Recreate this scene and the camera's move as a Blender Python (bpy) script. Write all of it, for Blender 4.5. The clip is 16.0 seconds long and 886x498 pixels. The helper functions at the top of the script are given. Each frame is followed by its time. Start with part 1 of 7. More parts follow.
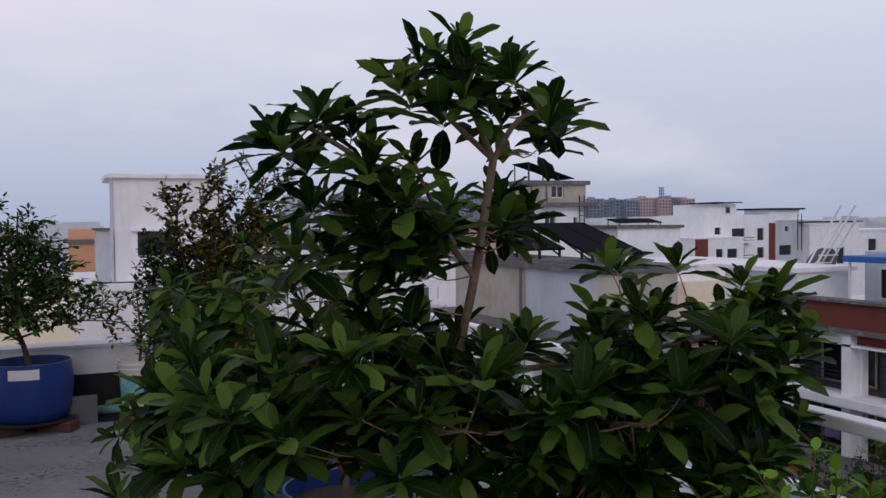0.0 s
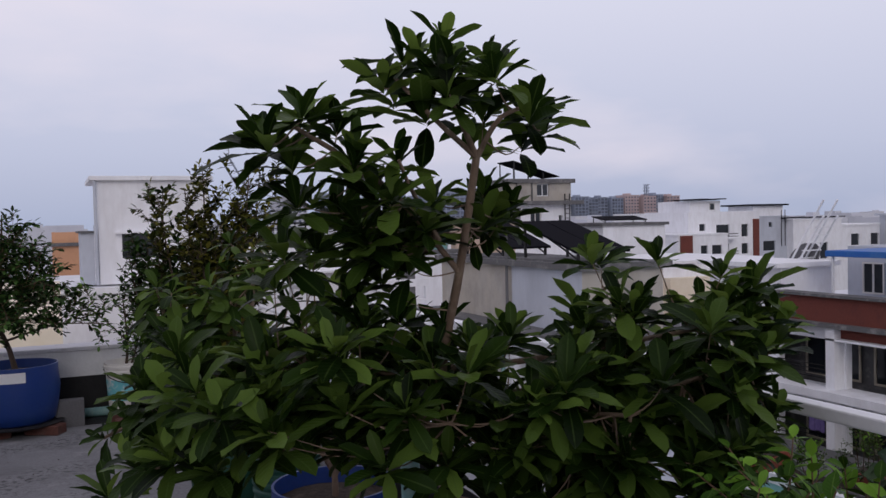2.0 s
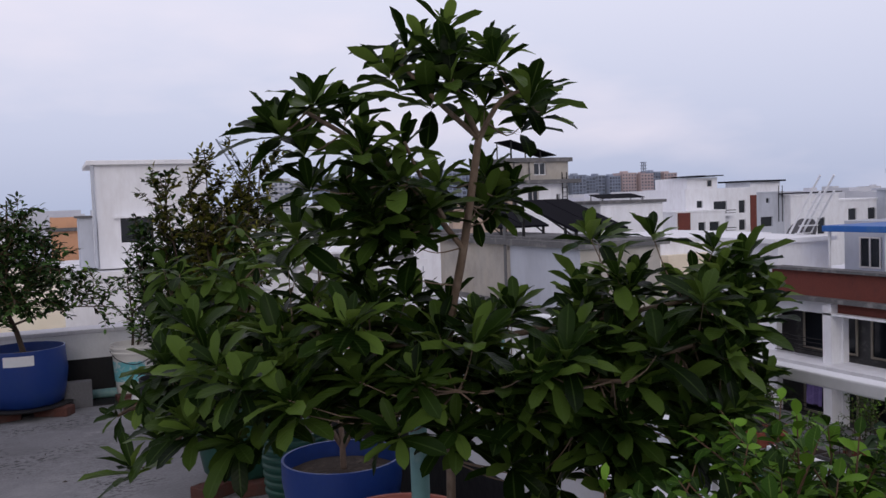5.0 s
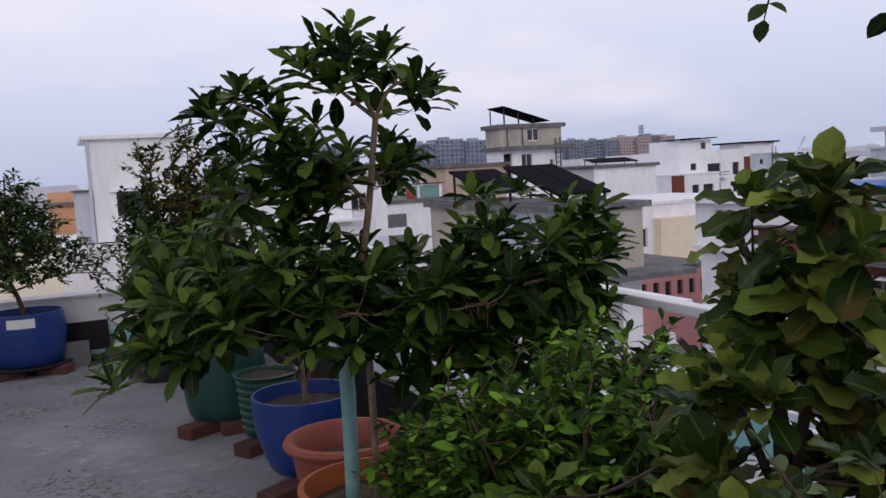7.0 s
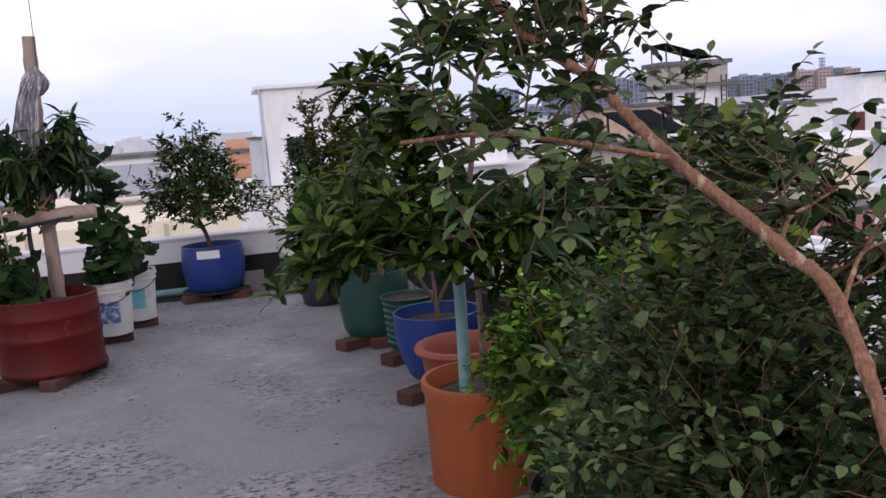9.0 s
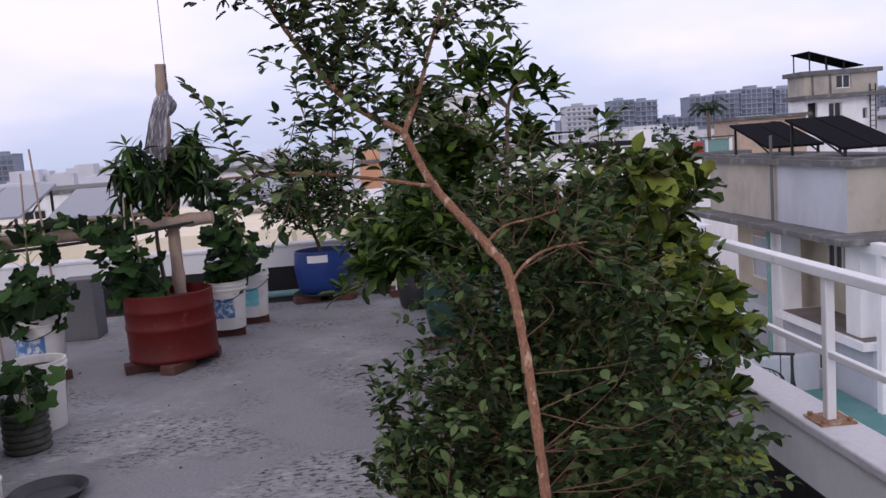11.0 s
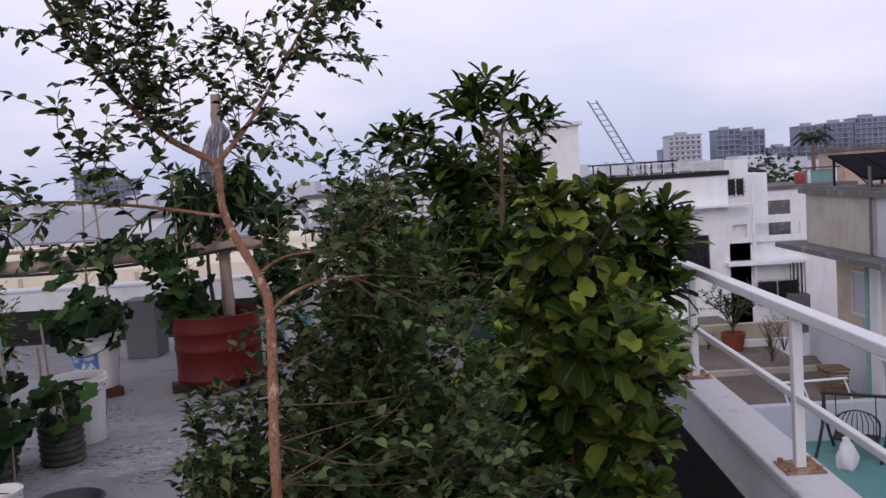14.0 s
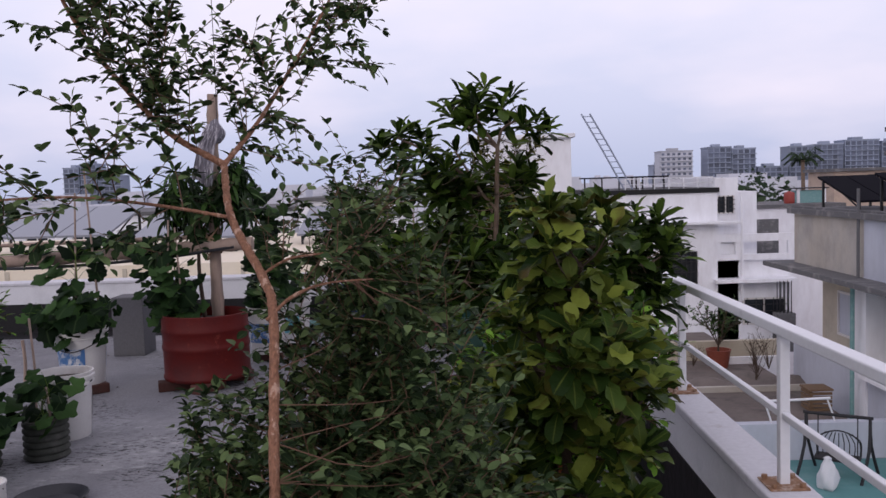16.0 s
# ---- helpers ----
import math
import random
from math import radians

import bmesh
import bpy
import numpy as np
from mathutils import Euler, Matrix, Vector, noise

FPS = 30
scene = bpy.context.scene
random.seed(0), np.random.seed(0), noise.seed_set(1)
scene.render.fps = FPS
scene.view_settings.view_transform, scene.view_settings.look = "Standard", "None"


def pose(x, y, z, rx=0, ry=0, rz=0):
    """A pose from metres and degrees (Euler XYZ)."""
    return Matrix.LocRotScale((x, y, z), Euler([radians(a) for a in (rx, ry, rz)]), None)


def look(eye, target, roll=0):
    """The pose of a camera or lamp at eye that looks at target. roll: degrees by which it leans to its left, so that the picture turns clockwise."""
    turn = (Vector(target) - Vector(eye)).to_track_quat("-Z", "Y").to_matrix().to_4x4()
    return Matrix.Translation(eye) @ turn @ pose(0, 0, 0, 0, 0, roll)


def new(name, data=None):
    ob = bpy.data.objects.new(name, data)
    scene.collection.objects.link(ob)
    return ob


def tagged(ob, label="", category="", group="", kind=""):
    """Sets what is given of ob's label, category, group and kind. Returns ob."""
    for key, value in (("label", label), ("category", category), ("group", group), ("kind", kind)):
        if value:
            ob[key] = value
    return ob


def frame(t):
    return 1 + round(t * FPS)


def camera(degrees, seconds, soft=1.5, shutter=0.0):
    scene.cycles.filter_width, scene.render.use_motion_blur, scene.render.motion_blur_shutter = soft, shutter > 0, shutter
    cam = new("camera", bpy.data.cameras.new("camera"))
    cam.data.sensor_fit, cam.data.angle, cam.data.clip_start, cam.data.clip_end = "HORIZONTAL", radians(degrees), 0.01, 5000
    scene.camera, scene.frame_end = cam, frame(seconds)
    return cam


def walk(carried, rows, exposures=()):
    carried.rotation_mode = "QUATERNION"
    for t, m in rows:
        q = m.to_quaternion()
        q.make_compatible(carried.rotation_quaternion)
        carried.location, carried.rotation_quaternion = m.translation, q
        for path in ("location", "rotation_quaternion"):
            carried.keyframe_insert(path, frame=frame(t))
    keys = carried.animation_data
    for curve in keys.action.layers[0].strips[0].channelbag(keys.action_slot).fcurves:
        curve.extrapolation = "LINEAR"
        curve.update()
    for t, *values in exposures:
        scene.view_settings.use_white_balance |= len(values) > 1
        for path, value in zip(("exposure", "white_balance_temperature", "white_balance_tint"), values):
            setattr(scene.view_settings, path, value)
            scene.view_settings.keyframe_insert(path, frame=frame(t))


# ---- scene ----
cam = camera(54.2, 16.0)
PATH = [
    (0, (0.079, -2.181, 1.323), (0.863, -0.342, 1.26), -0.7),
    (0.5, (0.055, -2.21, 1.319), (0.843, -0.372, 1.268), -1.0),
    (1, (0.073, -2.206, 1.318), (0.859, -0.368, 1.273), -1.4),
    (1.5, (0.086, -2.181, 1.317), (0.885, -0.349, 1.243), -1.4),
    (2, (0.071, -2.206, 1.318), (0.884, -0.38, 1.253), -1.3),
    (2.5, (0.068, -2.208, 1.317), (0.881, -0.383, 1.243), -1.4),
    (3, (0.062, -2.213, 1.317), (0.866, -0.383, 1.237), -1.4),
    (3.5, (0.07, -2.205, 1.317), (0.876, -0.376, 1.231), -1.7),
    (3.7, (0.067, -2.218, 1.318), (0.873, -0.39, 1.229), -1.6),
    (5.8, (-0.008, -2.378, 1.308), (0.848, -0.578, 1.144), -3.2),
    (6, (-0.014, -2.427, 1.3), (0.896, -0.656, 1.111), -2.9),
    (6.5, (-0.003, -2.538, 1.308), (0.952, -0.789, 1.139), -2.4),
    (7, (0.043, -2.793, 1.302), (0.855, -0.974, 1.117), -3.2),
    (7.5, (-0.014, -3.104, 1.36), (0.614, -1.226, 1.081), -2.8),
    (8, (0.037, -3.14, 1.324), (0.614, -1.241, 1.078), -4.1),
    (8.5, (0.042, -3.24, 1.286), (0.552, -1.333, 0.967), -4.4),
    (9, (0.032, -3.376, 1.321), (0.484, -1.45, 1.029), -4.3),
    (9.2, (0.04, -3.462, 1.338), (0.443, -1.523, 1.061), -3.7),
    (11.3, (0.344, -3.81, 1.328), (0.457, -1.827, 1.094), -4.4),
    (11.5, (0.386, -3.809, 1.318), (0.465, -1.824, 1.093), -4.3),
    (12, (0.524, -3.791, 1.331), (0.514, -1.804, 1.106), -3.7),
    (12.5, (0.59, -3.811, 1.317), (0.506, -1.823, 1.118), -3.5),
    (13, (0.646, -3.804, 1.314), (0.513, -1.818, 1.127), -4.1),
    (13.5, (0.662, -3.812, 1.309), (0.535, -1.823, 1.131), -4.8),
    (14, (0.662, -3.816, 1.31), (0.597, -1.824, 1.145), -3.8),
    (14.5, (0.665, -3.815, 1.308), (0.633, -1.821, 1.153), -3.0),
    (15, (0.661, -3.821, 1.308), (0.632, -1.827, 1.158), -3.1),
    (15.5, (0.669, -3.815, 1.307), (0.619, -1.821, 1.16), -2.3),
    (16, (0.647, -3.834, 1.312), (0.608, -1.84, 1.163), -1.8),
]
EXPOSURES = [(0, -0.28, 6500, 10), (3.5, -0.22, 6500, 10), (6, -0.06, 6500, 10), (7, -0.02, 6550, 10), (8, 0.16, 6650, 11), (8.5, 0.42, 6750, 12), (9, 0.42, 6650, 12), (11.5, 0.16, 6480, 14), (13, 0.08, 6500, 14), (16, 0.03, 6500, 14)]
walk(cam, [(t, look(eye, target, roll)) for t, eye, target, roll in PATH], EXPOSURES)


# ---------------------------------------------------------------- world, sun
world = bpy.data.worlds.new("overcast_evening")
scene.world = world
world.use_nodes = True
wn, wl = world.node_tree.nodes, world.node_tree.links
wn.clear()
w_out = wn.new("ShaderNodeOutputWorld")
w_bg = wn.new("ShaderNodeBackground")
w_sky = wn.new("ShaderNodeTexSky")
w_sky.sky_type = "NISHITA"
w_sky.sun_disc = False
w_sky.sun_elevation = radians(24)
w_sky.sun_rotation = radians(197)
w_sky.dust_density = 4.0
w_co = wn.new("ShaderNodeTexCoord")
w_sep = wn.new("ShaderNodeSeparateXYZ")
w_ramp = wn.new("ShaderNodeValToRGB")
w_noise = wn.new("ShaderNodeTexNoise")
w_map = wn.new("ShaderNodeMapping")
w_cloud = wn.new("ShaderNodeMix")
w_mix = wn.new("ShaderNodeMix")
w_cloud.data_type = w_mix.data_type = "RGBA"
w_map.inputs["Scale"].default_value = (1.0, 1.0, 3.0)
w_noise.inputs["Scale"].default_value = 2.1
w_noise.inputs["Detail"].default_value = 5.0
r = w_ramp.color_ramp
r.elements[0].position, r.elements[0].color = 0.0, (5.2, 5.8, 7.9, 1)
r.elements[1].position, r.elements[1].color = 0.95, (6.8, 6.6, 7.8, 1)
for place, colour in ((0.08, (6.6, 7.0, 9.1, 1)), (0.25, (8.9, 8.9, 10.6, 1)), (0.45, (7.4, 7.3, 8.7, 1))):
    r.elements.new(place).color = colour
wl.new(w_co.outputs["Generated"], w_sep.inputs[0])
wl.new(w_sep.outputs["Z"], w_ramp.inputs["Fac"])
wl.new(w_co.outputs["Generated"], w_map.inputs["Vector"])
wl.new(w_map.outputs["Vector"], w_noise.inputs["Vector"])
w_cf = wn.new("ShaderNodeMapRange")
w_cf.inputs["From Min"].default_value = 0.45
w_cf.inputs["From Max"].default_value = 0.75
w_cf.inputs["To Max"].default_value = 0.95
wl.new(w_noise.outputs["Fac"], w_cf.inputs["Value"])
wl.new(w_cf.outputs["Result"], w_cloud.inputs["Factor"])
wl.new(w_ramp.outputs["Color"], w_cloud.inputs["A"])
w_cloud.inputs["B"].default_value = (10.6, 9.6, 10.7, 1)
w_mix.inputs["Factor"].default_value = 0.92
wl.new(w_sky.outputs["Color"], w_mix.inputs["A"])
wl.new(w_cloud.outputs["Result"], w_mix.inputs["B"])
wl.new(w_mix.outputs["Result"], w_bg.inputs["Color"])
w_bg.inputs["Strength"].default_value = 0.1
wl.new(w_bg.outputs[0], w_out.inputs["Surface"])

sun_data = bpy.data.lights.new("sun", "SUN")
sun_data.energy = 0.4
sun_data.angle = radians(18)
sun_data.color = (1.0, 0.93, 0.86)
sun = new("sun", sun_data)
sun.matrix_world = look((-4, -13, 6), (0, 0, 0))


# ---------------------------------------------------------------- materials
def material(name, base, rough=0.8, metal=0.0, spots=None, spot_scale=3.0, spot_range=(0.5, 0.7),
             grain=0.12, grain_scale=60.0, bump=0.25, bump_scale=None, spec=0.3, stretch=(1, 1, 1), vary=0.0,
             spots2=None, spot2_scale=0.6, spot2_range=(0.45, 0.7)):
    """Base colour with fine grain, stains at one or two larger scales and relief, in object space metres."""
    m = bpy.data.materials.new(name)
    m.use_nodes = True
    n, l = m.node_tree.nodes, m.node_tree.links
    b = n["Principled BSDF"]
    b.inputs["Roughness"].default_value = rough
    b.inputs["Metallic"].default_value = metal
    b.inputs["Specular IOR Level"].default_value = spec
    co = n.new("ShaderNodeNewGeometry")
    mp = n.new("ShaderNodeMapping")
    mp.inputs["Scale"].default_value = stretch
    l.new(co.outputs["Position"], mp.inputs["Vector"])
    g = n.new("ShaderNodeTexNoise")
    g.inputs["Scale"].default_value = grain_scale
    g.inputs["Detail"].default_value = 6
    l.new(mp.outputs["Vector"], g.inputs["Vector"])
    dark = tuple(c * (1 - grain * 2) for c in base)
    light = tuple(min(1, c * (1 + grain)) for c in base)
    mx = n.new("ShaderNodeMix")
    mx.data_type = "RGBA"
    mx.inputs["A"].default_value = (*dark, 1)
    mx.inputs["B"].default_value = (*light, 1)
    l.new(g.outputs["Fac"], mx.inputs["Factor"])
    col = mx.outputs["Result"]

    def stain(col, colour, scale, rng):
        s = n.new("ShaderNodeTexNoise")
        s.inputs["Scale"].default_value = scale
        s.inputs["Detail"].default_value = 8
        s.inputs["Roughness"].default_value = 0.65
        l.new(mp.outputs["Vector"], s.inputs["Vector"])
        r = n.new("ShaderNodeMapRange")
        r.inputs["From Min"].default_value, r.inputs["From Max"].default_value = rng
        l.new(s.outputs["Fac"], r.inputs["Value"])
        x = n.new("ShaderNodeMix")
        x.data_type = "RGBA"
        l.new(r.outputs["Result"], x.inputs["Factor"])
        l.new(col, x.inputs["A"])
        x.inputs["B"].default_value = (*colour, 1)
        return x.outputs["Result"]

    if spots:
        col = stain(col, spots, spot_scale, spot_range)
    if spots2:
        col = stain(col, spots2, spot2_scale, spot2_range)
    if vary:
        oi = n.new("ShaderNodeObjectInfo")
        hsv = n.new("ShaderNodeHueSaturation")
        mr = n.new("ShaderNodeMapRange")
        mr.inputs["To Min"].default_value, mr.inputs["To Max"].default_value = 1 - vary, 1 + vary
        l.new(oi.outputs["Random"], mr.inputs["Value"])
        l.new(mr.outputs["Result"], hsv.inputs["Value"])
        l.new(col, hsv.inputs["Color"])
        col = hsv.outputs["Color"]
    l.new(col, b.inputs["Base Color"])
    if bump:
        bp = n.new("ShaderNodeBump")
        bp.inputs["Strength"].default_value = bump
        bp.inputs["Distance"].default_value = 0.01
        g2 = n.new("ShaderNodeTexNoise")
        g2.inputs["Scale"].default_value = bump_scale or grain_scale * 0.7
        g2.inputs["Detail"].default_value = 5
        l.new(mp.outputs["Vector"], g2.inputs["Vector"])
        l.new(g2.outputs["Fac"], bp.inputs["Height"])
        l.new(bp.outputs["Normal"], b.inputs["Normal"])
    return m


def leaf_material(name, dark, mid, light, vein, rough=0.34, edge=None, translucent=0.1, gloss=0.08):
    """Leaf: random green per leaf, paler midrib and side veins from the leaf's own UV."""
    m = bpy.data.materials.new(name)
    m.use_nodes = True
    n, l = m.node_tree.nodes, m.node_tree.links
    b, out = n["Principled BSDF"], n["Material Output"]
    b.inputs["Roughness"].default_value = rough
    b.inputs["Specular IOR Level"].default_value = gloss
    oi, ge = n.new("ShaderNodeObjectInfo"), n.new("ShaderNodeNewGeometry")
    add, fr = n.new("ShaderNodeMath"), n.new("ShaderNodeMath")
    fr.operation = "FRACT"
    l.new(oi.outputs["Random"], add.inputs[0])
    l.new(ge.outputs["Random Per Island"], add.inputs[1])
    l.new(add.outputs[0], fr.inputs[0])
    rp = n.new("ShaderNodeValToRGB")
    rp.color_ramp.elements[0].color = (*dark, 1)
    rp.color_ramp.elements[1].color = (*light, 1)
    rp.color_ramp.elements.new(0.5).color = (*mid, 1)
    l.new(fr.outputs[0], rp.inputs["Fac"])
    uv, sep = n.new("ShaderNodeUVMap"), n.new("ShaderNodeSeparateXYZ")
    l.new(uv.outputs["UV"], sep.inputs[0])
    ab = n.new("ShaderNodeMath")
    ab.operation = "ABSOLUTE"
    l.new(sep.outputs["X"], ab.inputs[0])
    mr = n.new("ShaderNodeMapRange")
    mr.inputs["From Min"].default_value, mr.inputs["From Max"].default_value = 0.03, 0.12
    mr.inputs["To Min"].default_value, mr.inputs["To Max"].default_value = 0.42, 0.0
    l.new(ab.outputs[0], mr.inputs["Value"])
    # side veins slant forwards from the midrib
    sv = n.new("ShaderNodeMath")
    sv.operation = "MULTIPLY_ADD"
    sv.inputs[1].default_value = -0.16
    l.new(ab.outputs[0], sv.inputs[0])
    l.new(sep.outputs["Y"], sv.inputs[2])
    sn, sc = n.new("ShaderNodeMath"), n.new("ShaderNodeMath")
    sc.operation, sc.inputs[1].default_value = "MULTIPLY", 58.0
    sn.operation = "SINE"
    l.new(sv.outputs[0], sc.inputs[0])
    l.new(sc.outputs[0], sn.inputs[0])
    mx = n.new("ShaderNodeMix")
    mx.data_type = "RGBA"
    l.new(mr.outputs["Result"], mx.inputs["Factor"])
    l.new(rp.outputs["Color"], mx.inputs["A"])
    mx.inputs["B"].default_value = (*vein, 1)
    col = mx.outputs["Result"]
    nz = n.new("ShaderNodeTexNoise")
    nz.inputs["Scale"].default_value = 14.0
    nz.inputs["Detail"].default_value = 4
    l.new(ge.outputs["Position"], nz.inputs["Vector"])
    if edge:
        r2 = n.new("ShaderNodeMapRange")
        r2.inputs["From Min"].default_value, r2.inputs["From Max"].default_value = 0.56, 0.7
        r2.inputs["To Max"].default_value = 0.9
        l.new(nz.outputs["Fac"], r2.inputs["Value"])
        x2 = n.new("ShaderNodeMix")
        x2.data_type = "RGBA"
        l.new(r2.outputs["Result"], x2.inputs["Factor"])
        l.new(col, x2.inputs["A"])
        x2.inputs["B"].default_value = (*edge, 1)
        col = x2.outputs["Result"]
    l.new(col, b.inputs["Base Color"])
    rr = n.new("ShaderNodeMapRange")
    rr.inputs["To Min"].default_value, rr.inputs["To Max"].default_value = rough - 0.12, rough + 0.16
    l.new(nz.outputs["Fac"], rr.inputs["Value"])
    l.new(rr.outputs["Result"], b.inputs["Roughness"])
    bp = n.new("ShaderNodeBump")
    bp.inputs["Strength"].default_value = 0.15
    bp.inputs["Distance"].default_value = 0.001
    l.new(sn.outputs[0], bp.inputs["Height"])
    l.new(bp.outputs["Normal"], b.inputs["Normal"])
    tr, ms = n.new("ShaderNodeBsdfTranslucent"), n.new("ShaderNodeMixShader")
    lit = n.new("ShaderNodeHueSaturation")
    lit.inputs["Value"].default_value, lit.inputs["Hue"].default_value = 2.2, 0.485
    l.new(col, lit.inputs["Color"])
    l.new(lit.outputs["Color"], tr.inputs["Color"])
    ms.inputs["Fac"].default_value = translucent
    l.new(b.outputs[0], ms.inputs[1])
    l.new(tr.outputs[0], ms.inputs[2])
    l.new(ms.outputs[0], out.inputs["Surface"])
    return m


M = {}
M["floor"] = material("worn_concrete", (0.23, 0.232, 0.25), 0.85, spots=(0.15, 0.15, 0.165), spot_scale=2.2, spot_range=(0.48, 0.75),
                      spots2=(0.34, 0.345, 0.36), spot2_scale=0.8, spot2_range=(0.5, 0.75), grain=0.22, grain_scale=70, bump=0.4, bump_scale=35)


def add_scuffs(m, colour, patch_scale, patch_range, mark_scale, mark_range):
    """Thin dark peeled marks that gather in loose patches."""
    n, l = m.node_tree.nodes, m.node_tree.links
    b = n["Principled BSDF"]
    src = b.inputs["Base Color"].links[0].from_socket
    ge = n.new("ShaderNodeNewGeometry")
    a, c = n.new("ShaderNodeTexNoise"), n.new("ShaderNodeTexNoise")
    a.inputs["Scale"].default_value, a.inputs["Detail"].default_value = patch_scale, 3
    c.inputs["Scale"].default_value, c.inputs["Detail"].default_value = mark_scale, 5
    c.inputs["Roughness"].default_value = 0.7
    mp = n.new("ShaderNodeMapping")
    mp.inputs["Scale"].default_value = (0.8, 1.25, 1)
    mp.inputs["Rotation"].default_value = (0, 0, 0.5)
    l.new(ge.outputs["Position"], a.inputs["Vector"])
    l.new(ge.outputs["Position"], mp.inputs["Vector"])
    l.new(mp.outputs["Vector"], c.inputs["Vector"])
    r1, r2, mul = n.new("ShaderNodeMapRange"), n.new("ShaderNodeMapRange"), n.new("ShaderNodeMath")
    r1.inputs["From Min"].default_value, r1.inputs["From Max"].default_value = patch_range
    r2.inputs["From Min"].default_value, r2.inputs["From Max"].default_value = mark_range
    mul.operation = "MULTIPLY"
    l.new(a.outputs["Fac"], r1.inputs["Value"])
    l.new(c.outputs["Fac"], r2.inputs["Value"])
    l.new(r1.outputs["Result"], mul.inputs[0])
    l.new(r2.outputs["Result"], mul.inputs[1])
    mx = n.new("ShaderNodeMix")
    mx.data_type = "RGBA"
    l.new(mul.outputs[0], mx.inputs["Factor"])
    l.new(src, mx.inputs["A"])
    mx.inputs["B"].default_value = (*colour, 1)
    l.new(mx.outputs["Result"], b.inputs["Base Color"])


add_scuffs(M["floor"], (0.055, 0.055, 0.06), 1.3, (0.47, 0.6), 30.0, (0.52, 0.57))
add_scuffs(M["floor"], (0.36, 0.36, 0.37), 0.9, (0.48, 0.62), 11.0, (0.54, 0.66))
M["white_wash"] = material("white_wash", (0.7, 0.71, 0.74), 0.85, spots=(0.5, 0.51, 0.54), spot_scale=3.0, spot_range=(0.5, 0.8), grain=0.05, bump=0.15)
M["parapet_top"] = material("parapet_top", (0.62, 0.62, 0.66), 0.8, spots=(0.4, 0.37, 0.37), spot_scale=9.0, spot_range=(0.58, 0.75), grain=0.08, bump=0.2)
M["bitumen"] = material("black_bitumen", (0.012, 0.012, 0.014), 0.6, grain=0.2, grain_scale=30, bump=0.4, bump_scale=20)
M["rail_paint"] = material("white_rail_paint", (0.74, 0.75, 0.78), 0.45, spots=(0.55, 0.55, 0.58), spot_scale=12, spot_range=(0.6, 0.8), grain=0.04, bump=0.08, spec=0.5)
M["rust"] = material("rusty_plate", (0.3, 0.17, 0.1), 0.85, spots=(0.55, 0.5, 0.45), spot_scale=30, grain=0.25, bump=0.4)
M["facade_white"] = material("white_facade", (0.84, 0.85, 0.89), 0.85, spots=(0.7, 0.71, 0.75), spot_scale=0.5, spot_range=(0.5, 0.75), grain=0.04, grain_scale=8, bump=0.1, stretch=(1, 1, 0.35),
                             spots2=(0.72, 0.72, 0.75), spot2_scale=2.5)
M["facade_grey"] = material("blue_grey_facade", (0.5, 0.53, 0.6), 0.85, spots=(0.4, 0.42, 0.48), spot_scale=0.7, grain=0.05, grain_scale=8, bump=0.1, stretch=(1, 1, 0.4))
M["facade_beige"] = material("stained_grey_render", (0.43, 0.395, 0.345), 0.9, spots=(0.27, 0.26, 0.25), spot_scale=1.1, spot_range=(0.45, 0.72), grain=0.06, grain_scale=12, bump=0.2, stretch=(1, 1, 0.75),
                             spots2=(0.5, 0.48, 0.45), spot2_scale=0.5)
M["facade_sand"] = material("sand_render", (0.5, 0.45, 0.36), 0.9, spots=(0.38, 0.34, 0.28), spot_scale=0.9, grain=0.05, grain_scale=12, bump=0.15)
M["cream"] = material("cream_plaster", (0.78, 0.7, 0.56), 0.85, spots=(0.7, 0.61, 0.46), spot_scale=0.6, grain=0.03, grain_scale=10, bump=0.1)
M["orange_pale"] = material("pale_orange_plaster", (0.5, 0.39, 0.31), 0.85, spots=(0.33, 0.27, 0.23), spot_scale=1.4, grain=0.04, grain_scale=8, bump=0.1)
M["orange_wall"] = material("orange_plaster", (0.62, 0.34, 0.2), 0.85, spots=(0.5, 0.28, 0.18), spot_scale=0.8, grain=0.04, grain_scale=8, bump=0.1)
M["brick_red"] = material("red_brick_band", (0.17, 0.05, 0.038), 0.85, spots=(0.12, 0.04, 0.034), spot_scale=2, grain=0.15, grain_scale=20, bump=0.2)
M["pink_wall"] = material("pink_plaster", (0.55, 0.27, 0.26), 0.85, spots=(0.45, 0.22, 0.22), spot_scale=1.2, grain=0.05, grain_scale=8)
M["slab"] = material("weathered_slab", (0.13, 0.13, 0.135), 0.9, spots=(0.28, 0.27, 0.27), spot_scale=2.5, spot_range=(0.52, 0.7), grain=0.12, grain_scale=15, bump=0.3)
M["roof_felt"] = material("stained_roof", (0.145, 0.122, 0.112), 0.9, spots=(0.07, 0.065, 0.06), spot_scale=1.6, grain=0.12, grain_scale=12, bump=0.3, spots2=(0.21, 0.18, 0.165), spot2_scale=0.35)
M["teal_floor"] = material("teal_terrace", (0.1, 0.25, 0.25), 0.7, spots=(0.15, 0.28, 0.28), spot_scale=1.1, grain=0.06, grain_scale=15)
M["glass_dark"] = material("dark_window_glass", (0.02, 0.024, 0.03), 0.12, grain=0.05, bump=0.0, spec=0.6)
# Far panes: distance haze is mixed into the colour, paler and bluer than glass.
M["far_window"] = material("haze_tinted_window", (0.12, 0.14, 0.19), 0.3, grain=0.05, bump=0.0, spec=0.4, vary=0.4)
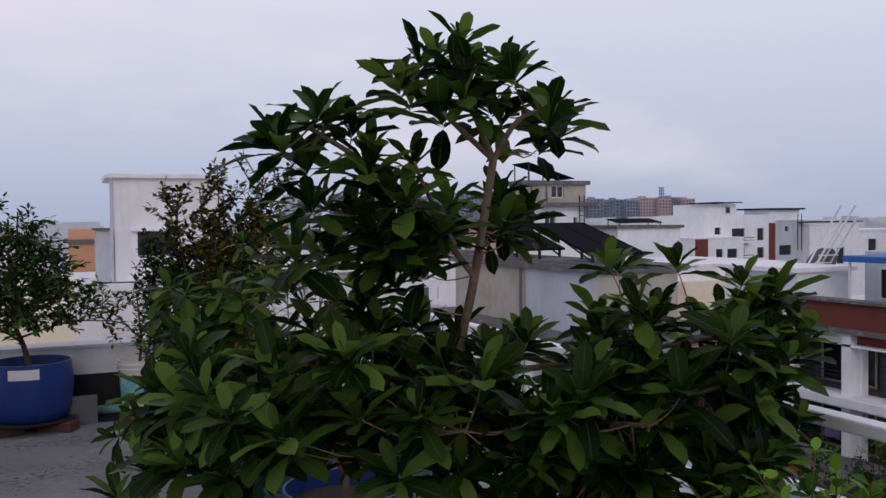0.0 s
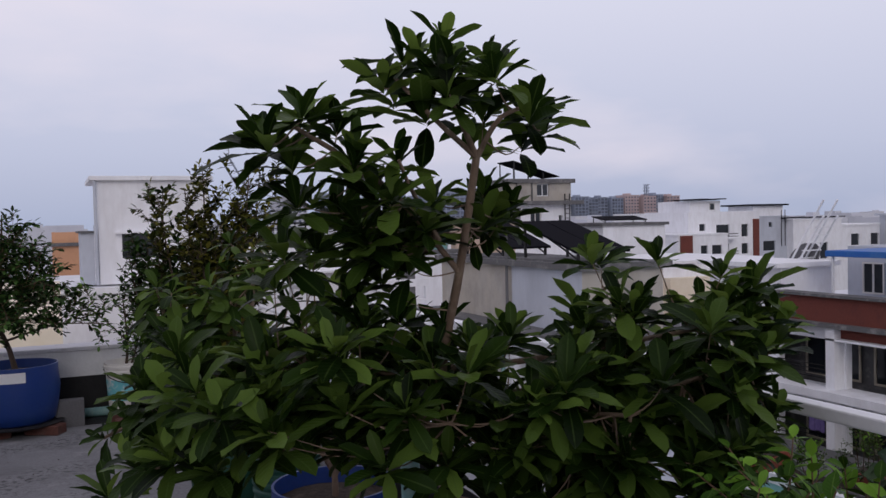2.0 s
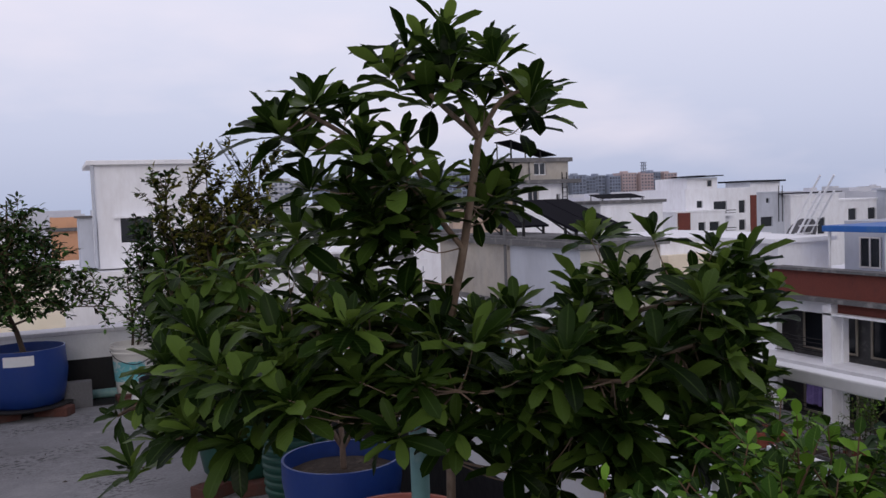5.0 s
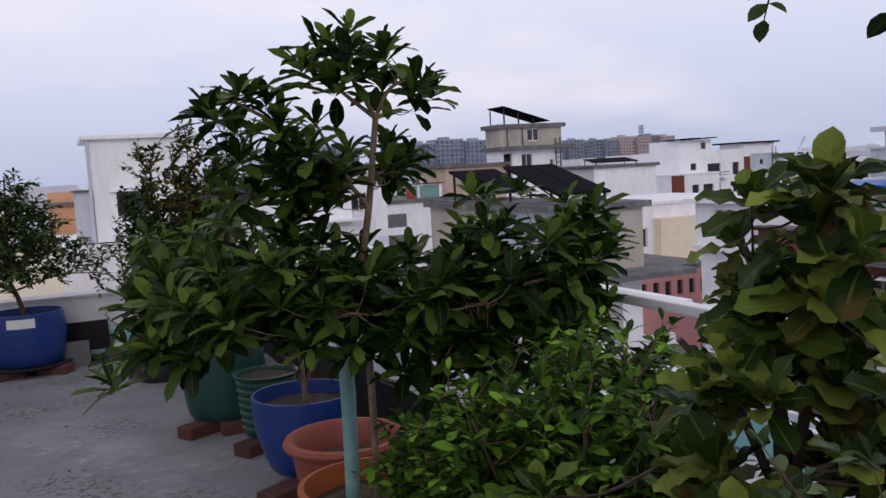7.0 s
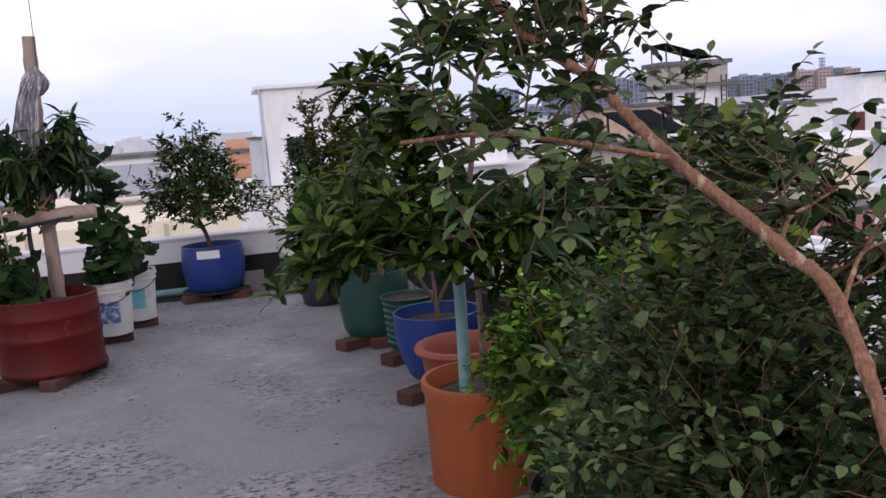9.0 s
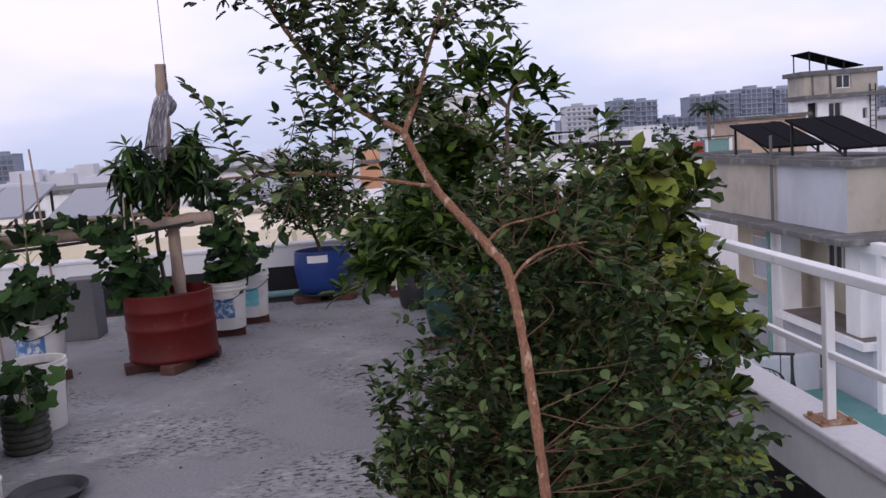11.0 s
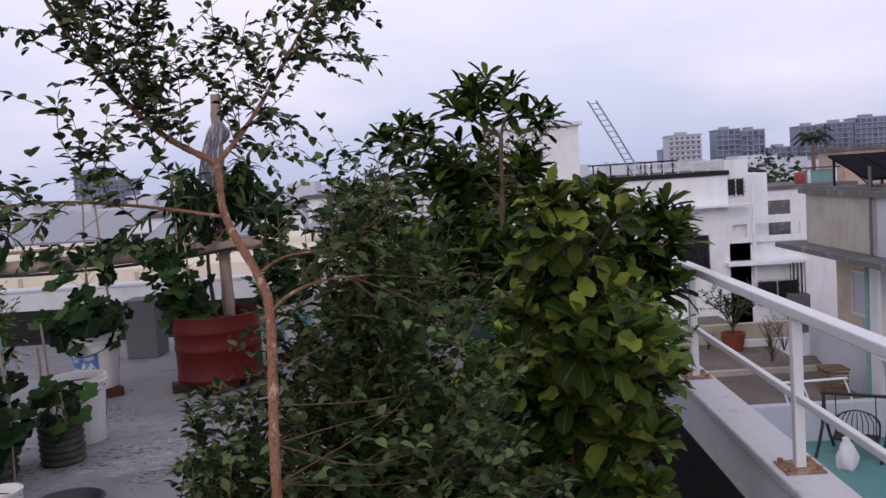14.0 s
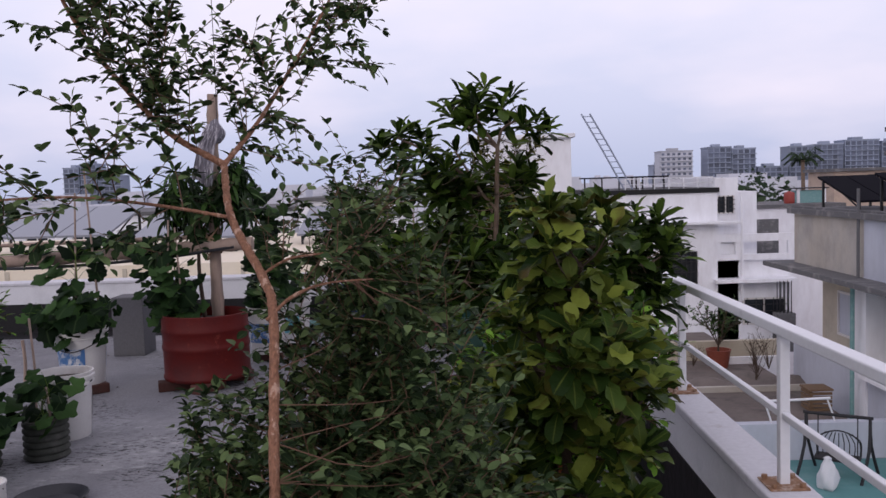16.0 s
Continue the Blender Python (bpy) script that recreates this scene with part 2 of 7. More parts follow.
M["frame_white"] = material("white_window_frame", (0.68, 0.66, 0.64), 0.5, grain=0.04, bump=0.05)
M["iron"] = material("dark_iron", (0.03, 0.03, 0.033), 0.6, metal=0.3, grain=0.2, bump=0.2)
M["panel"] = material("solar_panel", (0.01, 0.01, 0.014), 0.85, grain=0.1, bump=0.0, spec=0.03)
M["cloth_purple"] = material("purple_cloth", (0.16, 0.12, 0.3), 0.9, grain=0.1, spots=(0.22, 0.17, 0.36), spot_scale=6)
M["wood_old"] = material("old_wood", (0.2, 0.13, 0.08), 0.85, grain=0.25, grain_scale=30, bump=0.3, stretch=(1, 6, 6))
M["blue_pale"] = material("pale_blue_sheet", (0.16, 0.33, 0.6), 0.55, spots=(0.24, 0.4, 0.62), spot_scale=1.5, grain=0.05, bump=0.1)
M["panel_pale"] = material("solar_panel_pale", (0.2, 0.22, 0.27), 0.3, grain=0.1, bump=0.0, spec=0.6)
M["blue_plastic"] = material("blue_plastic", (0.008, 0.036, 0.19), 0.42, spots=(0.018, 0.05, 0.18), spot_scale=9, spot_range=(0.5, 0.8), grain=0.06, bump=0.08, spec=0.5)
M["blue_sheet"] = material("blue_roof_sheet", (0.02, 0.12, 0.42), 0.5, spots=(0.05, 0.16, 0.4), spot_scale=2, grain=0.05, bump=0.1)
M["green_plastic"] = material("dark_green_plastic", (0.006, 0.055, 0.04), 0.45, spots=(0.014, 0.065, 0.05), spot_scale=8, grain=0.06, bump=0.08, spec=0.5)
M["terracotta"] = material("terracotta_plastic", (0.23, 0.062, 0.04), 0.6, spots=(0.27, 0.09, 0.06), spot_scale=7, spot_range=(0.5, 0.8), grain=0.06, bump=0.12)
M["orange_pot"] = material("orange_pot_clay", (0.33, 0.09, 0.028), 0.65, spots=(0.26, 0.07, 0.028), spot_scale=4, grain=0.06, bump=0.12)
M["red_drum"] = material("red_drum_paint", (0.105, 0.007, 0.005), 0.5, spots=(0.21, 0.045, 0.028), spot_scale=14, spot_range=(0.6, 0.75), grain=0.1, bump=0.12, spec=0.25, spots2=(0.065, 0.009, 0.009), spot2_scale=3)
M["pail_white"] = material("white_pail_plastic", (0.7, 0.69, 0.67), 0.45, spots=(0.5, 0.46, 0.42), spot_scale=7, spot_range=(0.55, 0.8), grain=0.04, bump=0.06)
M["pail_blue"] = material("faded_blue_print", (0.07, 0.18, 0.4), 0.5, spots=(0.6, 0.62, 0.64), spot_scale=22, spot_range=(0.48, 0.6), grain=0.05, bump=0.05)
M["pail_cyan"] = material("faded_cyan_print", (0.16, 0.5, 0.56), 0.5, spots=(0.6, 0.66, 0.66), spot_scale=18, spot_range=(0.52, 0.62), grain=0.05, bump=0.05)
M["label"] = material("paper_label", (0.72, 0.72, 0.74), 0.7, grain=0.04, bump=0.05)
M["soil"] = material("dry_soil", (0.05, 0.038, 0.03), 0.95, spots=(0.09, 0.07, 0.055), spot_scale=20, grain=0.3, grain_scale=80, bump=0.8, bump_scale=45)
M["brick"] = material("old_brick", (0.1, 0.042, 0.034), 0.92, spots=(0.08, 0.05, 0.045), spot_scale=12, grain=0.2, grain_scale=70, bump=0.4, vary=0.25)
M["block"] = material("concrete_block", (0.14, 0.14, 0.15), 0.92, spots=(0.13, 0.13, 0.14), spot_scale=9, grain=0.15, grain_scale=80, bump=0.4)
M["bark_red"] = material("guava_bark", (0.33, 0.165, 0.1), 0.8, spots=(0.52, 0.34, 0.25), spot_scale=90, spot_range=(0.55, 0.62), spots2=(0.17, 0.085, 0.055), spot2_scale=70, spot2_range=(0.55, 0.68), grain=0.3, grain_scale=400, bump=0.7, bump_scale=260, stretch=(1, 1, 0.45))
M["twig_brown"] = material("fine_twig", (0.15, 0.085, 0.055), 0.8, grain=0.2, grain_scale=90, bump=0.2)
M["bark_grey"] = material("grey_brown_bark", (0.19, 0.135, 0.1), 0.85, spots=(0.28, 0.22, 0.17), spot_scale=25, grain=0.2, grain_scale=90, bump=0.5, stretch=(1, 1, 0.5))
M["bark_dark"] = material("dark_twig_bark", (0.085, 0.06, 0.045), 0.85, grain=0.2, grain_scale=90, bump=0.4)
M["bamboo"] = material("old_bamboo", (0.36, 0.27, 0.22), 0.7, spots=(0.22, 0.17, 0.14), spot_scale=10, spot_range=(0.5, 0.72), grain=0.12, grain_scale=70, bump=0.25, stretch=(1, 1, 0.25))
M["pipe_teal"] = material("teal_pvc", (0.17, 0.33, 0.33), 0.5, spots=(0.28, 0.4, 0.4), spot_scale=14, grain=0.05, bump=0.08)
M["rope"] = material("coir_rope", (0.3, 0.19, 0.12), 0.95, grain=0.3, grain_scale=200, bump=0.6)
M["rag"] = material("grey_rag", (0.2, 0.19, 0.22), 0.9, spots=(0.5, 0.48, 0.52), spot_scale=26, spot_range=(0.52, 0.58), grain=0.15, grain_scale=60, bump=0.3, stretch=(2.5, 2.5, 0.25))
M["black_plastic"] = material("black_plastic", (0.018, 0.02, 0.026), 0.45, grain=0.15, bump=0.1, spec=0.5)
M["grow_bag"] = material("grey_green_bag", (0.06, 0.065, 0.055), 0.85, spots=(0.11, 0.11, 0.1), spot_scale=12, grain=0.2, bump=0.5, bump_scale=25)
M["foam"] = material("white_foam", (0.75, 0.76, 0.78), 0.8, grain=0.04, bump=0.1)
M["sack"] = material("white_sack", (0.66, 0.67, 0.7), 0.8, spots=(0.4, 0.45, 0.6), spot_scale=9, spot_range=(0.62, 0.7), grain=0.06, bump=0.3)
M["tank_red"] = material("red_tank", (0.28, 0.05, 0.04), 0.5, grain=0.06)
M["ground"] = material("town_ground", (0.16, 0.17, 0.15), 0.95, spots=(0.08, 0.11, 0.06), spot_scale=0.02, spots2=(0.24, 0.24, 0.25), spot2_scale=0.006, grain=0.2, grain_scale=0.3, bump=0.0)
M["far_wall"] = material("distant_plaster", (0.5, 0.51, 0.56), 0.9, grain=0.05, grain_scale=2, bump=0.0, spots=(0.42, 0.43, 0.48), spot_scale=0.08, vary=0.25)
# Bluish base paints haze onto far concrete; mast and roof ladder share it.
M["far_grey"] = material("haze_tinted_grey", (0.29, 0.33, 0.42), 0.9, grain=0.06, grain_scale=2, bump=0.0, spots=(0.28, 0.31, 0.36), spot_scale=0.1, vary=0.2)
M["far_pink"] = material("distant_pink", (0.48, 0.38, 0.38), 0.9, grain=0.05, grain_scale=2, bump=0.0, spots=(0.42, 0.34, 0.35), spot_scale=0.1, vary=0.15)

M["leaf_rosette"] = leaf_material("leaf_rosette", (0.0035, 0.01, 0.0016), (0.0165, 0.037, 0.006), (0.1, 0.165, 0.03), (0.07, 0.118, 0.03), translucent=0.3)
M["leaf_broad"] = leaf_material("leaf_broad", (0.008, 0.021, 0.0045), (0.042, 0.078, 0.015), (0.2, 0.245, 0.042), (0.1723, 0.2148, 0.0426), rough=0.45, edge=(0.07, 0.05, 0.012))
M["leaf_guava"] = leaf_material("leaf_guava", (0.0066, 0.0145, 0.0055), (0.033, 0.061, 0.023), (0.15, 0.215, 0.084), (0.1, 0.135, 0.058), rough=0.5)
M["leaf_lime"] = leaf_material("leaf_lime", (0.0053, 0.0162, 0.0018), (0.0281, 0.0747, 0.0069), (0.1544, 0.3079, 0.033), (0.1364, 0.2101, 0.04202), rough=0.45)
M["leaf_citrus"] = leaf_material("leaf_citrus", (0.0033, 0.0101, 0.0028), (0.0143, 0.0383, 0.0091), (0.0762, 0.1562, 0.0391), (0.08326, 0.1162, 0.03841), rough=0.45)
M["leaf_gold"] = leaf_material("leaf_gold", (0.0054, 0.0095, 0.002), (0.029, 0.039, 0.0068), (0.1629, 0.1557, 0.0252), (0.123, 0.123, 0.0306), rough=0.5)
M["leaf_mango"] = leaf_material("leaf_mango", (0.0022, 0.0066, 0.002), (0.0097, 0.0265, 0.0067), (0.0571, 0.1179, 0.0276), (0.0711, 0.0978, 0.0306), rough=0.42)
M["leaf_gourd"] = leaf_material("leaf_gourd", (0.0021, 0.0065, 0.0022), (0.0083, 0.0231, 0.007), (0.0411, 0.09, 0.0254), (0.0444, 0.0742, 0.0284), rough=0.6)
M["leaf_far"] = leaf_material("leaf_far", (0.02, 0.035, 0.022), (0.028, 0.05, 0.026), (0.042, 0.065, 0.032), (0.042, 0.065, 0.032), rough=0.7)


# ---------------------------------------------------------------- builders
def thing(name, label, category, at=(0, 0, 0), turn=0.0, group="", kind=""):
    ob = new(name)
    ob.empty_display_size = 0.1
    ob.matrix_world = pose(*at, 0, 0, turn)
    return tagged(ob, label, category, group, kind)


def finish(bm, name, smooth=None):
    me = bpy.data.meshes.new(name)
    bmesh.ops.recalc_face_normals(bm, faces=bm.faces)
    bm.to_mesh(me)
    bm.free()
    if smooth:
        me.shade_smooth()
        me.set_sharp_from_angle(angle=radians(smooth))
    return me


def part(name, bm, mat, parent=None, label="", smooth=None):
    me = bm if isinstance(bm, bpy.types.Mesh) else finish(bm, name, smooth)
    if not me.materials:
        me.materials.append(M[mat])
    ob = new(name, me)
    if parent is not None:
        ob.parent = parent
    if label:
        ob["label"] = label
    return ob


def box(bm, x0, x1, y0, y1, z0, z1, bevel=0.0):
    vs = [bm.verts.new((x, y, z)) for z in (z0, z1) for x, y in ((x0, y0), (x1, y0), (x1, y1), (x0, y1))]
    fs = [bm.faces.new([vs[i] for i in q]) for q in ((3, 2, 1, 0), (4, 5, 6, 7), (0, 1, 5, 4), (1, 2, 6, 5), (2, 3, 7, 6), (3, 0, 4, 7))]
    if bevel:
        es = list({e for f in fs for e in f.edges})
        bmesh.ops.bevel(bm, geom=es, offset=bevel, segments=2, affect="EDGES", profile=0.5)
    return bm


def boxed(x0, x1, y0, y1, z0, z1, bevel=0.0):
    return box(bmesh.new(), x0, x1, y0, y1, z0, z1, bevel)


def lathe(profile, seg=40, wobble=0.0, rng=None):
    """A turned shell: profile is (radius, height) pairs from outside foot over the rim and down inside."""
    bm = bmesh.new()
    rings = []
    for rad, z in profile:
        if rad < 1e-5:
            rings.append([bm.verts.new((0, 0, z))])
            continue
        ring = []
        for i in range(seg):
            a = math.tau * i / seg
            k = rad * (1 + wobble * math.sin(3 * a + z * 9) + wobble * 0.6 * math.sin(7 * a - z * 13))
            ring.append(bm.verts.new((k * math.cos(a), k * math.sin(a), z)))
        rings.append(ring)
    for a, b in zip(rings, rings[1:]):
        if len(a) == 1 and len(b) == 1:
            continue
        for i in range(seg):
            j = (i + 1) % seg
            if len(a) == 1:
                bm.faces.new((a[0], b[j], b[i]))
            elif len(b) == 1:
                bm.faces.new((a[i], a[j], b[0]))
            else:
                bm.faces.new((a[i], a[j], b[j], b[i]))
    return bm


def smooth_path(pts, n=6):
    """Catmull-Rom through the points."""
    p = [Vector(q) for q in pts]
    p = [p[0] * 2 - p[1]] + p + [p[-1] * 2 - p[-2]]
    out = []
    for i in range(1, len(p) - 2):
        for k in range(n):
            t = k / n
            a, b, c, d = p[i - 1], p[i], p[i + 1], p[i + 2]
            out.append(0.5 * ((2 * b) + (c - a) * t + (2 * a - 5 * b + 4 * c - d) * t * t + (3 * b - a - 3 * c + d) * t ** 3))
    out.append(p[-2])
    return out


def tube(bm, pts, r0, r1, seg=7, knots=0.0, rng=None):
    """A tapered round limb along a path."""
    rings, n = [], len(pts)
    side = None
    for i, p in enumerate(pts):
        d = (pts[min(i + 1, n - 1)] - pts[max(i - 1, 0)]).normalized()
        if side is None:
            side = d.orthogonal().normalized()
        side = (side - d * side.dot(d)).normalized()
        up = d.cross(side)
        rad = r0 + (r1 - r0) * i / max(1, n - 1)
        if knots and rng:
            rad *= 1 + knots * (rng.random() - 0.4)
        rings.append([bm.verts.new(p + rad * (side * math.cos(a) + up * math.sin(a))) for a in (math.tau * k / seg for k in range(seg))])
    for a, b in zip(rings, rings[1:]):
        for i in range(seg):
            j = (i + 1) % seg
            bm.faces.new((a[i], a[j], b[j], b[i]))
    bm.faces.new(rings[0][::-1])
    bm.faces.new(rings[-1])
    return bm


def piped(pts, r0, r1=None, seg=8, n=6):
    return tube(bmesh.new(), smooth_path(pts, n), r0, r0 if r1 is None else r1, seg)


# ---- leaves: unit templates along +Y with UVs, placed by matrices
def leaf_template(ratio, shape, fold, droop, steps=5, wave=0.0):
    """Vertices, faces and UVs of one leaf of unit length; ratio is its width over length."""
    s = np.linspace(0, 1, steps + 1)
    s = s + 0.06 * np.sin(np.pi * s)
    if shape == "obovate":
        w = (s ** 0.8) * np.clip(1 - s ** 3.2, 0, None) ** 0.62 * 1.45
    elif shape == "lance":
        w = np.sin(np.pi * s ** 0.85) ** 0.9
    else:
        w = np.sin(np.pi * s) ** 0.75
    w = np.clip(w, 0, None) * ratio / 2
    verts, uvs, faces = [], [], []
    for i, (t, h) in enumerate(zip(s, w)):
        z = -droop * t * t
        wv = wave * math.sin(i * 2.4)
        for k in (-1, 0, 1):
            verts.append((k * h, t, z + (fold * h if k else 0) + (wv * h * k if k else 0)))
            uvs.append((k, t))
    for i in range(steps):
        a, b = 3 * i, 3 * i + 3
        faces += [(a, a + 1, b + 1, b), (a + 1, a + 2, b + 2, b + 1)]
    # a short stalk under the blade
    return np.array(verts), faces, np.array(uvs)


def gourd_template():
    """A broad, shallowly lobed leaf."""
    n, verts, uvs, faces = 18, [(0, 0.08, 0.0)], [(0, 0.1)], []
    for i in range(n):
        a = math.tau * i / n - math.pi / 2
        lobe = 0.5 * (1 + 0.16 * math.cos(5 * (a - math.pi / 2)))
        if i == 0:
            lobe *= 0.25
        verts.append((lobe * math.cos(a), 0.42 + lobe * math.sin(a), -0.1 * (lobe * 2) ** 2 + 0.05 * math.cos(5 * (a - math.pi / 2))))
        uvs.append((math.cos(a), 0.5 + 0.5 * math.sin(a)))
    verts[0], uvs[0] = (0, 0.42, 0.03), (0, 0.5)
    for i in range(n):
        faces.append((0, 1 + i, 1 + (i + 1) % n))
    return np.array(verts), faces, np.array(uvs)


TEMPLATES = {
    "rosette": [leaf_template(0.39, "obovate", 0.3, 0.26, 7, 0.12), leaf_template(0.42, "obovate", 0.18, 0.42, 7, 0.12), leaf_template(0.36, "obovate", 0.5, 0.14, 7, 0.14)],
    "broad": [leaf_template(0.6, "obovate", 0.3, 0.2, 7, 0.3), leaf_template(0.54, "obovate", 0.5, 0.1, 7, 0.25), leaf_template(0.64, "obovate", 0.15, 0.34, 7, 0.35)],
    "guava": [leaf_template(0.6, "oval", 0.3, 0.1, 4), leaf_template(0.54, "oval", 0.45, 0.2, 4)],
    "lime": [leaf_template(0.55, "oval", 0.3, 0.15, 4), leaf_template(0.5, "obovate", 0.15, 0.3, 4)],
    "citrus": [leaf_template(0.48, "oval", 0.35, 0.1, 4), leaf_template(0.42, "lance", 0.2, 0.2, 4)],
    "mango": [leaf_template(0.25, "lance", 0.35, 0.3, 5), leaf_template(0.22, "lance", 0.2, 0.45, 5)],
    "gourd": [gourd_template()],
    "far": [leaf_template(0.7, "oval", 0.2, 0.1, 2)],
}


def leaf_mesh(name, template, mats=None):
    """One mesh of many leaves (or of one, where mats is None)."""
    v, f, uv = template
    if mats is None:
        allv, allf, alluv = v, f, uv
    else:
        mats = np.asarray(mats)
        h = np.concatenate([v, np.ones((len(v), 1))], 1)
        allv = np.einsum("kij,vj->kvi", mats, h)[:, :, :3].reshape(-1, 3)
        allf = [tuple(i + o for i in q) for o in range(0, len(v) * len(mats), len(v)) for q in f]
        alluv = np.tile(uv, (len(mats), 1))
    me = bpy.data.meshes.new(name)
    me.from_pydata(allv.tolist(), [], allf)
    layer = me.uv_layers.new(name="UVMap")
    idx = np.empty(len(me.loops), dtype=np.int32)
    me.loops.foreach_get("vertex_index", idx)
    layer.data.foreach_set("uv", alluv[idx].astype(np.float32).ravel())
    me.shade_smooth()
    return me


class Foliage:
    """Collects leaf matrices for one plant."""

    def __init__(self, kind, mat, seed):
        self.kind, self.mat, self.rng = kind, mat, random.Random(seed)
        self.leaves = []

    def leaf(self, at, along, length, roll=0.0, facing=None):
        along = Vector(along).normalized()
        up = Vector(facing) if facing is not None else Vector((0, 0, 1))
        x = along.cross(up)
        if x.length < 1e-3:
            x = along.orthogonal()
        x.normalize()
        z = x.cross(along)
        rot = Matrix((x, along, z)).transposed().to_4x4() @ Matrix.Rotation(roll, 4, "Y")
        self.leaves.append(Matrix.Translation(at) @ rot @ Matrix.Scale(length, 4))

    def rosette(self, at, axis, count, length, open_min=25, open_max=105, sag=0.25):
        r = self.rng
        axis = Vector(axis).normalized()
        u = axis.orthogonal().normalized()
        w = axis.cross(u)
        a0 = r.random() * math.tau
        for i in range(count):
            t = (i + 0.5) / count
            a = a0 + i * 2.4 + r.uniform(-0.2, 0.2)
            o = radians(open_min + (open_max - open_min) * t + r.uniform(-10, 10))
            d = axis * math.cos(o) + (u * math.cos(a) + w * math.sin(a)) * math.sin(o)
            d.z -= sag * t * r.uniform(0.5, 1.4)
            self.leaf(Vector(at) - axis * 0.05 * t * length * 4, d, length * r.uniform(0.72, 1.12) * (0.72 + 0.4 * min(1, t * 2)), r.uniform(-0.35, 0.35), axis + Vector((0, 0, 0.6)))

    def along(self, pts, length, gap, start=0.15, spread=55):
        """Leaves in twos along a twig."""
        r = self.rng
        path = smooth_path(pts, 5)
        total, k = 0.0, 0
        for a, b in zip(path, path[1:]):
            seg = (b - a).length
            total += seg
            d = (b - a).normalized()
            while k * gap < total:
                k += 1
                p = a.lerp(b, r.random())
                for s in (-1, 1):
                    if r.random() < 0.12:
                        continue
                    side = d.cross(Vector((r.uniform(-0.6, 0.6), r.uniform(-0.6, 0.6), 1))).normalized() * s
                    o = radians(spread + r.uniform(-22, 22))
                    v = d * math.cos(o) + side * math.sin(o) + Vector((0, 0, r.uniform(-0.35, 0.3)))
                    self.leaf(p, v, length * r.uniform(0.55, 1.15), r.uniform(-0.6, 0.6))
        self.leaf(path[-1], (path[-1] - path[-2]), length * 0.8)

    def build(self, owner, singles=0, pick=None):
        """The leaves nearest to the walk as parts of their own, the rest as one crown."""
        temps = TEMPLATES[self.kind]
        order = list(range(len(self.leaves)))
        self.rng.shuffle(order)
        if pick is not None:
            order.sort(key=lambda i: pick(self.leaves[i].translation))
        shared = []
        for t in temps:
            me = leaf_mesh("leaf", t)
            me.materials.append(M[self.mat])
            shared.append(me)
        for i in order[:singles]:
            ob = new("leaf", shared[i % len(shared)])
            ob.parent = owner
            ob.matrix_basis = owner.matrix_world.inverted() @ self.leaves[i]
        rest = order[singles:]
        for k, t in enumerate(temps):
            ms = [np.array(owner.matrix_world.inverted() @ self.leaves[i]) for i in rest if i % len(temps) == k]
            if not ms:
                continue
            me = leaf_mesh("crown", t, ms)
            me.materials.append(M[self.mat])
            ob = new("crown", me)
            ob.parent = owner
            ob["kind"] = "stuff"


def limb_mesh(limbs, owner, mat, seg=7, name="limb"):
    """Each limb is (points, r0, r1); each becomes a part in world metres."""
    inv = owner.matrix_world.inverted()
    for i, (pts, r0, r1) in enumerate(limbs):
        rough = mat == "bark_red"
        path = [inv @ p for p in smooth_path(pts, 20 if rough else 6)]
        bm, rng = tube(bmesh.new(), path, r0, r1, 10 if rough else seg, 0.22 if rough else 0.12, random.Random(i)), random.Random(i + 90)
        if rough:
            for v in bm.verts:
                v.co += Vector((rng.uniform(-1, 1), rng.uniform(-1, 1), 0)) * r0 * 0.09
        part("trunk" if i == 0 else name, bm, mat, owner, smooth=60)


def twig_bundle(twigs, owner, mat, r=0.004):
    """All fine twigs of one plant, too many to count."""
    inv = owner.matrix_world.inverted()
    bm = bmesh.new()
    for pts in twigs:
        tube(bm, [inv @ p for p in smooth_path(pts, 3)], r, r * 0.4, 4)
    ob = part("branchlet", bm, mat, owner)
    ob["kind"] = "stuff"
    return ob


def nearest_on(limbs, p, rng):
    """The nearest place on any limb, a little below the point, for a twig to start from."""
    best, where = 1e9, None
    for pts, r0, r1 in limbs:
        for q in smooth_path(pts, 5):
            d = ((q - p).length + max(0.0, q.z - p.z) * 0.8) * rng.uniform(0.75, 1.3)
            if d < best:
                best, where = d, q
    return where


def in_lobe(rng, centre, radii, shell=0.6):
    """A place in an ellipsoid, mostly towards its skin."""
    d = Vector((rng.gauss(0, 1), rng.gauss(0, 1), rng.gauss(0, 1))).normalized() * (shell + (1 - shell) * rng.random())
    return Vector(centre) + Vector((d.x * radii[0], d.y * radii[1], d.z * radii[2])), d


